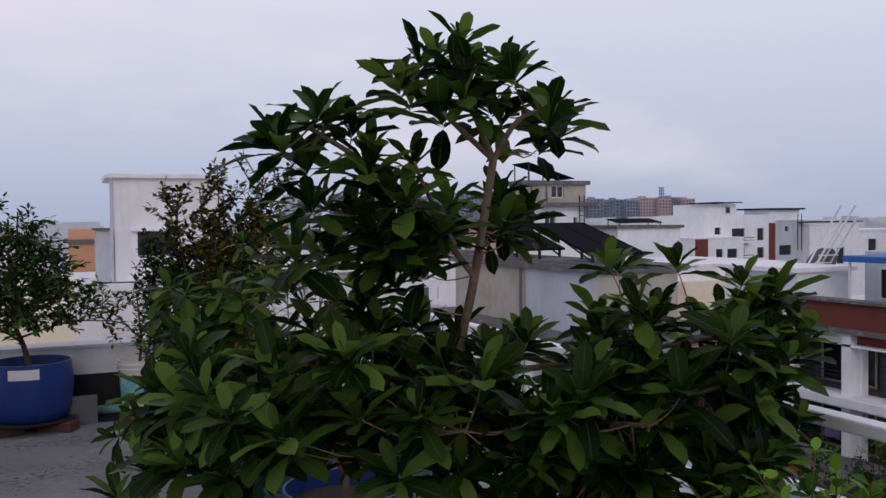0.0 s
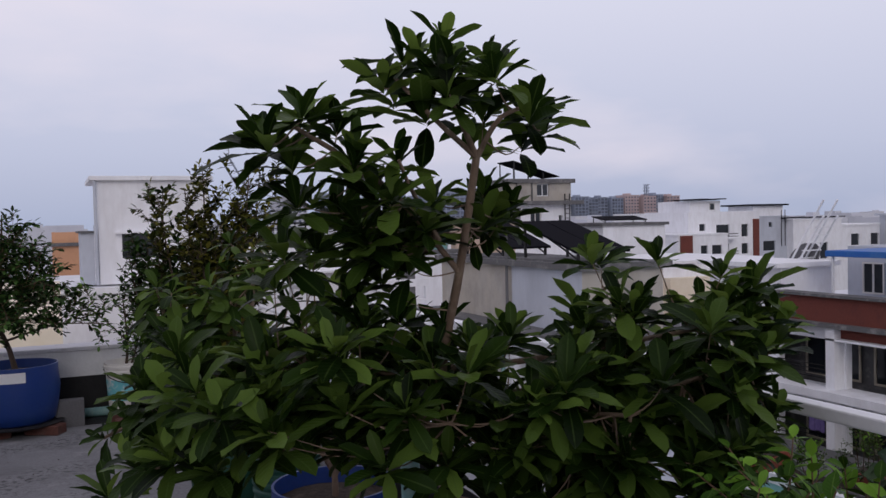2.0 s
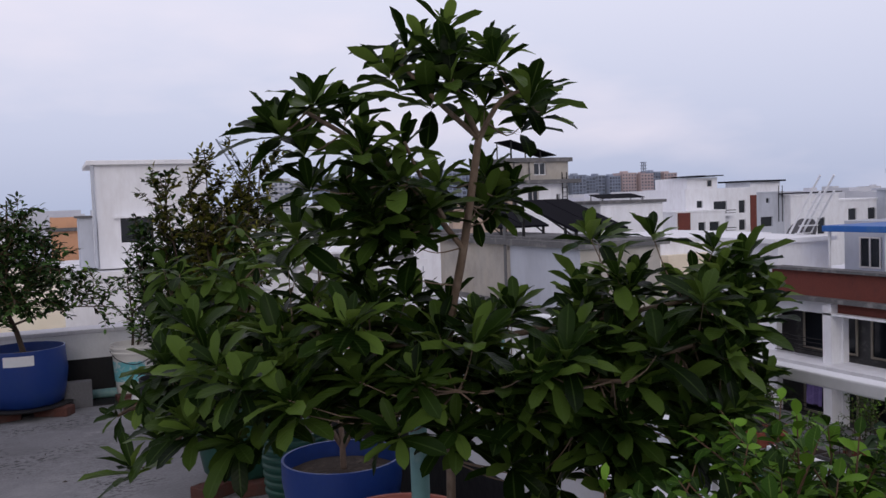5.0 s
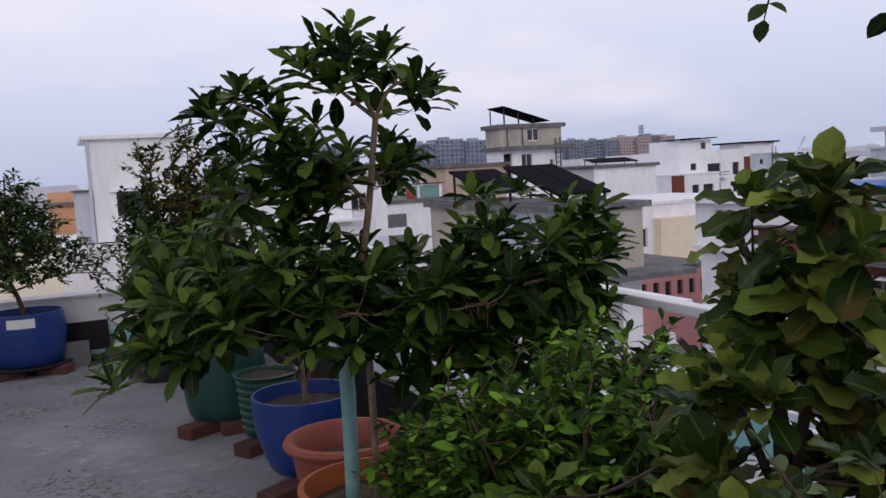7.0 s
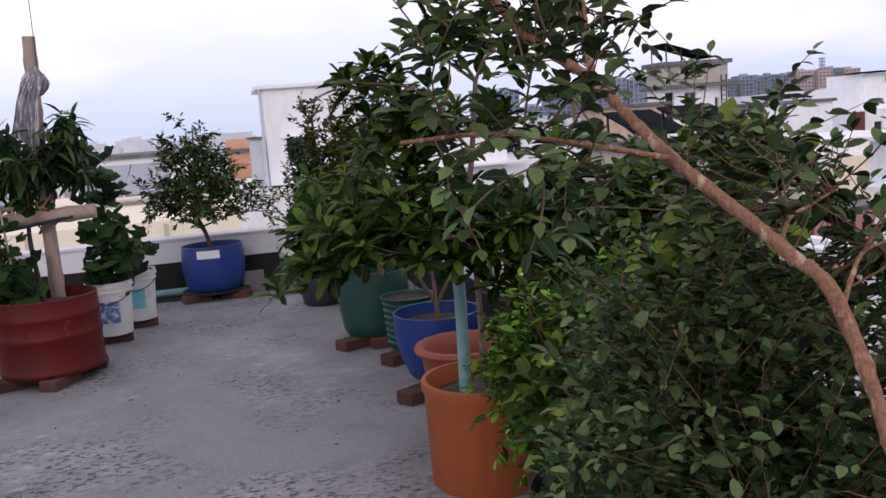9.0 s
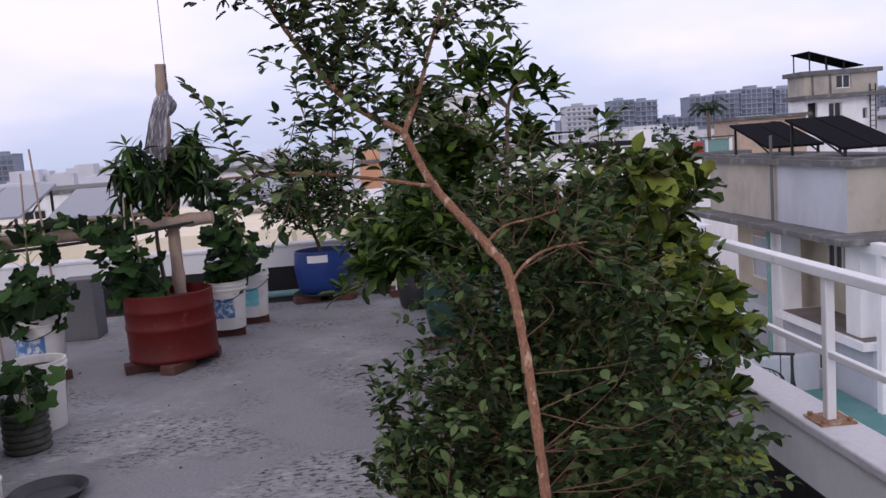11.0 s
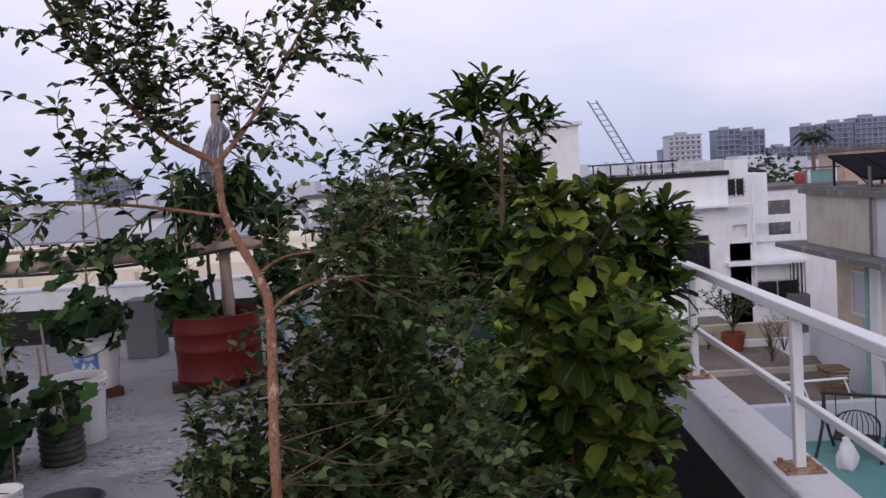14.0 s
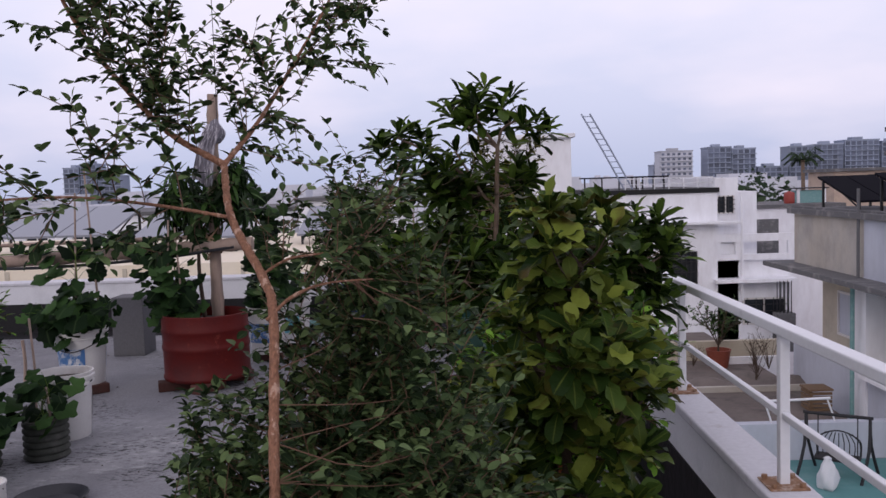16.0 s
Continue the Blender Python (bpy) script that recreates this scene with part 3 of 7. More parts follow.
def sprout(rng, limb, count, length, u0=0.3, up=0.35, out=0.9, centre=None):
    """Twigs from a limb's path: (start, middle, tip) with a random outward way."""
    path = smooth_path(limb[0], 6)
    res = []
    for i in range(count):
        u = u0 + (1 - u0) * ((i + rng.random()) / count)
        k = min(len(path) - 1, int(u * (len(path) - 1)))
        p = path[k]
        d = (path[min(k + 1, len(path) - 1)] - path[max(k - 1, 0)]).normalized()
        a = rng.random() * math.tau
        o = d.orthogonal().normalized()
        o = Matrix.Rotation(a, 3, d) @ o
        v = d * (1 - out * 0.5) + o * out + Vector((0, 0, up))
        if centre is not None:
            v += (p - Vector(centre)).normalized() * 0.5
        v.normalize()
        L = length * rng.uniform(0.55, 1.2)
        mid = p + v * L * 0.5 + Vector((rng.uniform(-1, 1), rng.uniform(-1, 1), rng.uniform(-0.2, 1))) * L * 0.1
        res.append((p, mid, p + v * L + Vector((0, 0, L * 0.08))))
    return res


# ---------------------------------------------------------------- the roof
EAST, NORTH, WEST, SOUTH = 1.52, 4.62, -7.5, -9.0
PAR = 0.52
tagged(part("floor", boxed(WEST, EAST, SOUTH, NORTH, -0.25, 0.0), "floor"),
       "worn grey concrete roof floor with dark stains", "floor", kind="structure")


def parapet(name, x0, x1, y0, y1, top, inner, tar):
    """White-washed kerb wall; its inner face is tarred black below."""
    ob = part(name, boxed(x0, x1, y0, y1, 0.0, top - 0.03), "white_wash")
    part("coping", boxed(x0 - 0.012, x1 + 0.012, y0 - 0.012, y1 + 0.012, top - 0.03, top, 0.006), "parapet_top", ob)
    if inner == "x-":
        part("tar_band", boxed(x0 - 0.004, x0, y0, y1, 0.0, tar), "bitumen", ob, "black bitumen waterproofing band")
    elif inner == "y-":
        part("tar_band", boxed(x0, x1, y0 - 0.004, y0, 0.0, tar), "bitumen", ob, "black bitumen waterproofing band")
    return tagged(ob, "white-washed low parapet wall with a black tarred foot", "parapet", kind="structure")


parapet("wall_east", 1.4, EAST - 0.012, SOUTH, NORTH, PAR, "x-", 0.34)
parapet("wall_north", WEST, 1.388, 4.4, NORTH, 0.49, "y-", 0.28)
parapet("wall_west", WEST, WEST + 0.22, SOUTH, 4.388, PAR, "", 0)
parapet("wall_south", WEST + 0.235, 1.388, SOUTH, SOUTH + 0.22, PAR, "", 0)
tagged(part("wall_below", boxed(WEST, EAST, SOUTH, NORTH, -18, -0.25), "facade_white"),
       "white plastered building under the roof garden", "building", kind="structure")

tagged(part("tar_strip", boxed(WEST + 0.3, 1.37, 4.06, 4.394, 0.0, 0.004), "bitumen"), "black bitumen strip along the foot of the parapet", "floor strip", kind="structure")

# railing on the east parapet
rail = thing("railing", "white painted steel railing bolted on the parapet", "railing", (1.455, 0, PAR))
post_me = finish(boxed(-0.013, 0.013, -0.013, 0.013, 0, 0.389, 0.003), "post")
plate_me = finish(boxed(-0.05, 0.05, -0.05, 0.05, 0, 0.006, 0.002), "base_plate")
bolt_me = finish(lathe([(0.008, 0.006), (0.008, 0.016), (0, 0.017)], 6), "bolt")
for i in range(14):
    y = 4.34 - i * 1.0
    po = part("post", post_me, "rail_paint", rail)
    po.location = (0, y, 0)
    part("base_plate", plate_me, "rust", po, "rusty steel base plate")
    for sx in (-0.036, 0.036):
        for sy in (-0.036, 0.036):
            part("bolt", bolt_me, "rust", po).location = (sx, sy, 0)
part("top_rail", boxed(-0.021, 0.021, -8.9, 4.36, 0.388, 0.416, 0.004), "rail_paint", rail)
part("middle_rail", boxed(-0.009, 0.009, -8.9, 4.36, 0.173, 0.192, 0.003), "rail_paint", rail)

# ground to the horizon
g = bmesh.new()
bmesh.ops.create_grid(g, x_segments=4, y_segments=4, size=4500)
for v in g.verts:
    v.co.z = -18
tagged(part("ground", g, "ground"), "town ground far below with greenery and dust", "ground", kind="structure")


# ---------------------------------------------------------------- buildings
def wall_cells(origin, u, width, z0, z1, openings, thick):
    """A wall of real thickness with openings through it: origin, unit way u, openings as (u0, u1, z0, z1)."""
    bm = bmesh.new()
    o, u = Vector(origin), Vector(u)
    n = Vector((u.y, -u.x, 0))
    us = sorted({0.0, width, *[a for q in openings for a in q[:2]]})
    zs = sorted({z0, z1, *[a for q in openings for a in q[2:]]})
    known = {}

    def vert(i, j, k):
        if (i, j, k) not in known:
            p = o + u * us[i] - n * thick * k
            known[i, j, k] = bm.verts.new((p.x, p.y, zs[j]))
        return known[i, j, k]

    def solid(i, j):
        if not (0 <= i < len(us) - 1 and 0 <= j < len(zs) - 1):
            return False
        return not any(q[0] <= us[i] and us[i + 1] <= q[1] and q[2] <= zs[j] and zs[j + 1] <= q[3] for q in openings)

    for i in range(len(us) - 1):
        for j in range(len(zs) - 1):
            if not solid(i, j):
                continue
            for k in (0, 1):
                bm.faces.new([vert(i, j, k), vert(i + 1, j, k), vert(i + 1, j + 1, k), vert(i, j + 1, k)])
            for di, dj, a, b in ((-1, 0, (0, 0), (0, 1)), (1, 0, (1, 0), (1, 1)), (0, -1, (0, 0), (1, 0)), (0, 1, (0, 1), (1, 1))):
                if not solid(i + di, j + dj):
                    bm.faces.new([vert(i + a[0], j + a[1], 0), vert(i + b[0], j + b[1], 0), vert(i + b[0], j + b[1], 1), vert(i + a[0], j + a[1], 1)])
    return bm


def window(parent, origin, u, q, mat="glass_dark", depth=0.12, frame="frame_white", bars=0, split=True):
    """A framed pane set back in its opening, with bars in front where it has them."""
    o, u = Vector(origin), Vector(u)
    n = Vector((u.y, -u.x, 0))
    w, h = q[1] - q[0], q[3] - q[2]
    base = o + u * q[0] - n * depth
    holder = new("window")
    holder.parent = parent
    holder.matrix_basis = Matrix.LocRotScale((base.x, base.y, q[2]), Euler((0, 0, math.atan2(u.y, u.x))), None)
    part("pane", boxed(0, w, 0.02, 0.03, 0, h), mat, holder)
    if frame:
        t = min(0.06, w * 0.06)
        fb = bmesh.new()
        for a in ((0, t, 0, h), (w - t, w, 0, h), (t, w - t, 0, t), (t, w - t, h - t, h)):
            box(fb, a[0], a[1], -0.02, 0.02, a[2], a[3])
        if split:
            box(fb, w / 2 - t / 2, w / 2 + t / 2, -0.02, 0.02, t, h - t)
        part("frame", fb, frame, holder)
    if bars:
        bb = bmesh.new()
        for i in range(bars):
            x = w * (i + 0.5) / bars
            box(bb, x - 0.01, x + 0.01, -0.07, -0.05, 0, h)
        for z in (0.25, 0.5, 0.75):
            box(bb, 0, w, -0.075, -0.045, h * z - 0.012, h * z + 0.012)
        part("grille", bb, "iron", holder)
    return holder


def block(name, label, x0, x1, y0, y1, top, mat, south=(), west=(), bottom=-18, category="building", roof="slab", lip=0.0, lip_h=0.2,
          frame="frame_white", glass="glass_dark", bars=0, parapet_h=0.0, split=True, deep=()):
    """A house with storeys' openings in its south (y0) and west (x0) faces. Openings: (from, to, low, high) in metres of the world."""
    ob = thing(name, label, category)
    t = 0.22
    so = [(a - x0, b - x0, c, d) for a, b, c, d in south]
    we = [(y1 - b, y1 - a, c, d) for a, b, c, d in west]
    recess = [(y1 - b, y1 - a, c, d) for a, b, c, d in deep]
    part("wall", wall_cells((x0, y0, 0), (1, 0, 0), x1 - x0, bottom, top, so, t), mat, ob)
    part("wall", wall_cells((x0, y1, 0), (0, -1, 0), y1 - y0 - t, bottom, top, we + recess, t), mat, ob)
    part("wall", boxed(x1 - t, x1, y0 + t, y1, bottom, top), mat, ob)
    part("wall", boxed(x0 + t, x1 - t, y1 - t, y1, bottom, top), mat, ob)
    part("roof", boxed(x0 - lip, x1 + lip, y0 - lip, y1 + lip, top, top + lip_h), mat if roof == "same" else roof, ob)
    if parapet_h:
        z0, z1 = top + lip_h, top + lip_h + parapet_h
        for k in ((x0, x1, y0, y0 + 0.15), (x0, x0 + 0.15, y0 + 0.15, y1), (x1 - 0.15, x1, y0 + 0.15, y1)):
            part("roof_kerb", boxed(*k, z0, z1), mat, ob)
    part("inside", boxed(x0 + 1.2, x1 - t - 0.01, y0 + 1.2, y1 - t - 0.01, bottom, top - 0.01), "slab", ob)
    for q in so:
        window(ob, (x0, y0, 0), (1, 0, 0), q, glass, frame=frame, bars=bars, split=split)
    for q in we:
        window(ob, (x0, y1, 0), (0, -1, 0), q, glass, frame=frame, bars=bars, split=split)
    for q in recess:
        window(ob, (x0, y1, 0), (0, -1, 0), q, glass, depth=1.1, frame=frame, split=split)
    return ob


def slab_part(owner, x0, x1, y0, y1, z0, z1, mat="slab", name="canopy", label=""):
    return part(name, boxed(x0, x1, y0, y1, z0, z1, 0.01), mat, owner, label)


# white stair tower with its lower house
tower = block("stair_tower", "white rendered stair tower with one dark window", 1.3, 4.78, 27.8, 31.4, 2.82, "facade_white", south=[(2.0, 3.02, 0.33, 1.14)], bottom=-0.5, lip=0.0, lip_h=0.04, roof="same", frame=None)
part("cornice", boxed(1.05, 4.92, 27.6, 31.6, 2.86, 3.01, 0.02), "facade_white", tower)
part("lintel", boxed(1.8, 3.15, 27.65, 27.8, 1.13, 1.2), "facade_white", tower)
part("drain_pipe", piped([(1.22, 27.7, 2.85), (1.22, 27.7, 1.0), (1.22, 27.7, -0.5)], 0.05), "facade_grey", tower)
part("annex_wall", boxed(0.75, 1.16, 27.9, 30.5, -0.5, 1.18), "facade_grey", tower)
part("annex_cap", boxed(0.66, 1.16, 27.8, 30.6, 1.18, 1.25), "slab", tower)
block("low_house", "long white house below the stair tower", -0.6, 6.6, 27.2, 36.0, -0.75, "facade_white", lip=0.1, lip_h=0.2, roof="same", south=[(3.6, 4.6, -2.4, -1.4)])

# roof ladder leaning on the tower
lad = thing("roof_ladder", "long grey steel ladder leaning on a white tower", "ladder")
for dx in (0.0, 0.3):
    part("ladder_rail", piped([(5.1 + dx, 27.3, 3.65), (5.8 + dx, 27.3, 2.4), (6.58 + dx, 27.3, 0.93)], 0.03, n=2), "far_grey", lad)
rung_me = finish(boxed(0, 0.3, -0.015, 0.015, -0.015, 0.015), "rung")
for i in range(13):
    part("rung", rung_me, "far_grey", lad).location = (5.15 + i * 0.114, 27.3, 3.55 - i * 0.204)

# white house with balconies
wh = block("white_house", "white house with barred windows and stepped balconies", 5.4, 9.5, 26.0, 33.0, 0.75, "facade_white", south=[(7.74, 8.83, -2.71, -1.26)], bars=7, lip=0.06, lip_h=0.16, roof="bitumen", frame=None)
part("stair_wall", boxed(9.5, 10.3, 26.3, 33.0, -18, 1.24), "facade_white", wh)
part("stair_wall", boxed(10.3, 11.15, 26.9, 33.0, -18, 0.73), "facade_white", wh)
part("balcony_wall", boxed(9.5, 12.1, 26.3, 26.9, -18, -1.62), "facade_white", wh)
slab_part(wh, 5.9, 10.15, 25.5, 26.0, -0.32, -0.24, "facade_white", "sunshade")
slab_part(wh, 9.33, 12.1, 25.6, 26.3, -2.36, -2.24, "facade_white", "sunshade")
bw = wall_cells((9.53, 26.1, 0), (1, 0, 0), 2.57, -1.62, -0.72, [(0.12, 0.62, -1.42, -0.98), (0.9, 2.42, -1.42, -0.98)], 0.14)
part("parapet_band", bw, "facade_white", wh)
part("terrace_back", boxed(9.55, 12.1, 27.4, 27.5, -1.6, -0.3), "slab", wh)
window(wh, (9.56, 26.3, 0), (1, 0, 0), (0.0, 0.6, 0.0, 0.62), depth=-0.04, bars=4)
window(wh, (10.43, 26.3, 0), (1, 0, 0), (0, 1.5, -3.9, -2.96), depth=-0.04, bars=5)
part("drain_pipe", piped([(10.35, 26.02, 0.7), (10.35, 26.02, -1.5), (10.35, 26.02, -3.0)], 0.05), "facade_white", wh)
rod_me = finish(boxed(-0.012, 0.012, -0.012, 0.012, 0, 1.1), "bar")
rods = thing("column_bars", "bare steel column bars standing on a terrace", "rebar", (11.4, 25.4, -3.4))
part("column_stub", boxed(-0.1, 0.5, -0.1, 0.4, -1.3, 0.0), "slab", rods)
for i in range(8):
    part("bar", rod_me, "iron", rods).location = ((i % 4) * 0.13, (i // 4) * 0.25, 0)

# dark racks and thin railing on the white roof
for x, w in ((5.2, 2.1), (6.9, 1.3)):
    rack = thing("roof_rack", "low dark steel frame on a white roof", "rack", (x, 27.6, 0.91))
    for i in range(4):
        part("leg", boxed(i * w / 3.4, i * w / 3.4 + 0.05, 0, 0.05, 0, 0.42), "iron", rack)
    part("rack_top", boxed(-0.1, w, -0.2, 0.5, 0.42, 0.47), "panel", rack)
rail2 = thing("roof_railing", "thin white railing on the white roof", "railing", (6.4, 26.2, 0.91))
for i in range(7):
    part("post", boxed(i * 0.5, i * 0.5 + 0.03, 0, 0.03, 0, 0.36), "rail_paint", rail2)
part("top_rail", boxed(0, 3.03, 0, 0.03, 0.36, 0.39), "rail_paint", rail2)
part("middle_rail", boxed(0, 3.03, 0, 0.03, 0.17, 0.19), "rail_paint", rail2)

# grey rendered house with solar panels, and its lower terraces
bei = block("grey_house", "stained grey rendered house with a weathered flat roof", 9.2, 11.1, 11.8, 18.4, 0.3, "facade_beige", bottom=-0.95, lip=0.14, lip_h=0.13, roof="slab")
part("wall_panel", boxed(9.196, 9.2, 11.8, 14.6, -0.95, 0.3), "facade_grey", bei, "bluish whitewashed stretch of wall")
slab_part(bei, 8.6, 11.7, 10.9, 19.0, -1.07, -0.95)
part("roof_kerb", boxed(9.2, 9.35, 11.8, 18.4, 0.43, 0.48), "slab", bei)
part("lower_wall", boxed(10.0, 11.1, 13.0, 18.6, -18, -1.07), "facade_sand", bei, "sand-coloured lower wall under a canopy")
part("lower_column", boxed(9.2, 9.65, 14.5, 15.1, -18, -1.07), "facade_white", bei)
part("lower_column", boxed(9.2, 9.7, 11.4, 11.9, -2.9, -1.07), "facade_white", bei)
part("lower_column", boxed(10.6, 11.1, 11.9, 12.4, -2.9, -1.07), "facade_white", bei)
part("terrace_slab", boxed(9.0, 12.6, 11.0, 14.4, -3.05, -2.9), "facade_white", bei)
part("terrace_floor", boxed(9.1, 12.5, 11.1, 14.3, -2.9, -2.89), "roof_felt", bei)
part("terrace_kerb", boxed(11.1, 12.5, 12.6, 12.75, -2.89, -2.66), "facade_white", bei)
part("pergola_beam", boxed(9.1, 9.3, 8.2, 11.39, -1.22, -1.02), "facade_white", bei)
part("pergola_post", boxed(9.12, 9.28, 10.6, 10.76, -4.12, -1.22), "facade_white", bei)
part("lower_house", boxed(9.25, 12.5, 11.1, 18.6, -18, -3.05), "facade_grey", bei)
window(bei, (10.0, 17.6, 0), (0, -1, 0), (0, 0.9, -2.7, -1.6), "facade_grey", depth=-0.04, split=False)
window(bei, (10.0, 13.9, 0), (0, -1, 0), (0, 0.6, -2.1, -1.25), depth=-0.04)
window(bei, (9.25, 13.0, 0), (0, -1, 0), (0, 0.5, -3.9, -3.5), depth=-0.04, split=False)
part("drain_pipe", piped([(9.1, 14.65, 0.95), (9.1, 14.65, 0.0), (9.1, 14.65, -0.95)], 0.035), "block", bei)
part("drain_pipe", piped([(9.05, 14.8, -1.07), (9.05, 14.8, -3.0), (9.05, 14.8, -5.4)], 0.05), "pipe_teal", bei, "teal drain pipe")


def solar_array(at, w, d, tilt, mat="panel", turn=0.0, legs=0.5):
    s = thing("solar_array", "tilted dark solar panels on a steel frame" if mat == "panel" else "tilted pale blue-grey solar panels on a steel frame", "solar panel", at, turn, group="roof solar arrays")
    m = Matrix.Translation((0, 0, legs)) @ Matrix.Rotation(radians(tilt), 4, "X")
    cols = max(2, round(w / 1.0))
    pm = finish(boxed(0.015, w / cols - 0.015, 0, d, 0, 0.05), "panel")
    for i in range(cols):
        p = part("panel", pm, mat, s)
        p.matrix_basis = m @ Matrix.Translation((i * w / cols, 0, 0))
    far_y = d * math.cos(radians(tilt))
    for x in (0.1, w - 0.15):
        part("leg", boxed(x, x + 0.05, 0.05, 0.1, 0, legs + 0.02), "iron", s)
        part("leg", boxed(x, x + 0.05, far_y - 0.12, far_y - 0.07, 0, max(0.1, legs + d * math.sin(radians(tilt)) - 0.03)), "iron", s)
        part("brace", piped([(x + 0.02, 0.1, 0.05), (x + 0.02, far_y * 0.5, 0.05 + (legs + d * math.sin(radians(tilt))) * 0.5), (x + 0.02, far_y - 0.1, legs + d * math.sin(radians(tilt)) - 0.05)], 0.02, n=2), "iron", s)
    return s


solar_array((9.65, 16.0, 0.43), 1.42, 2.2, 15, legs=0.17)
solar_array((9.5, 12.5, 0.43), 1.35, 2.4, 15, legs=0.17)

# brown roof terrace with a low wall, then the teal terrace
block("brown_terrace_house", "low house with a stained brown roof terrace", 3.2, 8.9, 12.62, 25.6, -4.1, "facade_white", lip=0.0, lip_h=0.1, roof="roof_felt")
tagged(part("terrace_wall", boxed(3.2, 9.9, 21.0, 21.2, -4.0, -3.45), "facade_sand"), "low sand-coloured wall at the end of a roof terrace", "wall", kind="structure")
# The grey finish on this wall stands in for the shade it lies in.
tagged(part("terrace_edge", boxed(3.2, 8.9, 12.4, 12.62, -4.2, -3.42), "facade_grey"), "low wall between two roof terraces, coloured grey for its shade", "wall", kind="structure")
tagged(part("terrace_kerb", boxed(5.6, 9.2, 17.2, 17.32, -4.0, -3.86), "facade_beige"), "low broken kerb across a brown terrace", "kerb", kind="structure")
tagged(part("terrace_kerb", boxed(8.0, 9.8, 20.4, 20.5, -4.0, -3.8), "facade_white"), "low pale kerb at the end of a terrace", "kerb", kind="structure")
for i in range(3):
    pile = thing("rubble_pile", "heap of broken brick and dry soil on a terrace", "rubble", (6.9 + i * 1.1, 18.2 + 0.6 * (i % 2), -4.0))
    part("mound", lathe([(0, 0.16), (0.15, 0.14), (0.35, 0.07), (0.5, 0.0)], 14, 0.12), "roof_felt", pile, smooth=40)
crate = thing("slatted_crate", "old brown wooden crate on a terrace", "crate", (8.3, 15.2, -4.0))
for k in range(5):
    part("slat", boxed(0, 0.5, 0, 0.03, 0.03 + k * 0.09, 0.09 + k * 0.09), "wood_old", crate)
    part("slat", boxed(0, 0.03, 0.03, 0.5, 0.03 + k * 0.09, 0.09 + k * 0.09), "wood_old", crate)
part("lid", boxed(-0.02, 0.52, -0.02, 0.52, 0.48, 0.52), "wood_old", crate)
part("corner_post", boxed(0.03, 0.08, 0.03, 0.08, 0, 0.48), "wood_old", crate)
frame2 = thing("pipe_frame", "bent white pipe frame standing on a terrace wall", "frame", (6.3, 12.5, -3.42))
part("top_pipe", piped([(0, 0, 0.42), (0.6, 0, 0.43), (1.3, 0, 0.45)], 0.025), "rail_paint", frame2, smooth=60)
for x in (0.05, 0.45, 1.25):
    part("leg", piped([(x, 0, 0.42), (x + 0.08, 0, 0.2), (x + 0.14, 0, 0)], 0.018), "rail_paint", frame2, smooth=60)
block("teal_terrace_house", "low house with a teal painted roof terrace", 2.6, 9.2, 1.0, 12.38, -4.2, "facade_white", lip=0.0, lip_h=0.08, roof="teal_floor")
block("teal_terrace_house", "low house with a teal roof terrace and white kerb", 13.2, 15.4, 3.0, 13.4, -5.18, "facade_white", lip=0.0, lip_h=0.08, roof="teal_floor")
tagged(part("terrace_edge", boxed(15.4, 15.62, 3.0, 13.4, -5.3, -4.86), "facade_white"), "low white wall between two roof terraces", "wall", kind="structure")
block("planter_terrace", "low house with a grey terrace and planters", 15.62, 19.74, 7.0, 18.0, -5.4, "facade_white", lip=0.0, lip_h=0.08, roof="slab")

# red-banded house with balconies
red = block("red_band_house", "white house with a dark red roof band and balconies", 20.0, 27.0, 12.2, 20.4, -1.6, "facade_white",
            west=[(18.65, 19.7, -3.45, -2.35), (18.7, 19.6, -5.4, -4.2)], deep=[(13.2, 15.15, -3.62, -2.25), (15.6, 17.6, -3.62, -2.3), (13.2, 15.15, -5.6, -4.1), (15.6, 17.6, -5.6, -4.1)], lip=0.0, lip_h=0.1, roof="same", frame="facade_sand")
part("red_band", boxed(19.75, 19.998, 12.3, 17.5, -1.78, -1.06), "brick_red", red, "dark red brick band")
part("band_coping", boxed(19.6, 20.1, 12.2, 17.55, -1.06, -0.98), "slab", red)
part("band_ledge", boxed(19.5, 19.998, 12.1, 17.7, -1.9, -1.78), "slab", red)
part("red_lintel", boxed(19.85, 19.998, 13.2, 15.35, -2.2, -1.9), "brick_red", red)
part("window_hood", boxed(19.6, 19.998, 12.9, 15.5, -2.26, -2.2), "facade_white", red)
part("corner_room", wall_cells((19.9, 20.5, 0), (0, -1, 0), 3.1, -1.75, -0.32, [(0.95, 1.85, -1.52, -0.55)], 0.25), "facade_white", red, "open corner room with a railed opening")
part("corner_room", boxed(20.15, 22.0, 17.4, 17.62, -1.5, -0.32), "facade_white", red)
part("corner_room", boxed(20.15, 22.0, 20.28, 20.5, -1.5, -0.32), "facade_white", red)
part("corner_roof", boxed(19.6, 22.2, 17.25, 20.75, -0.32, -0.18), "facade_white", red)
part("floor_ledge", boxed(19.7, 19.898, 17.7, 20.5, -1.9, -1.75), "facade_white", red)
for k in range(6):
    part("opening_rail", boxed(19.98, 20.0, 18.65, 19.55, -1.48 + k * 0.1, -1.46 + k * 0.1), "iron", red)
part("column", boxed(19.6, 19.998, 15.2, 15.5, -6.0, -1.9), "facade_white", red)
part("balcony_slab", boxed(19.2, 19.998, 10.6, 19.4, -3.85, -3.62), "facade_white", red)
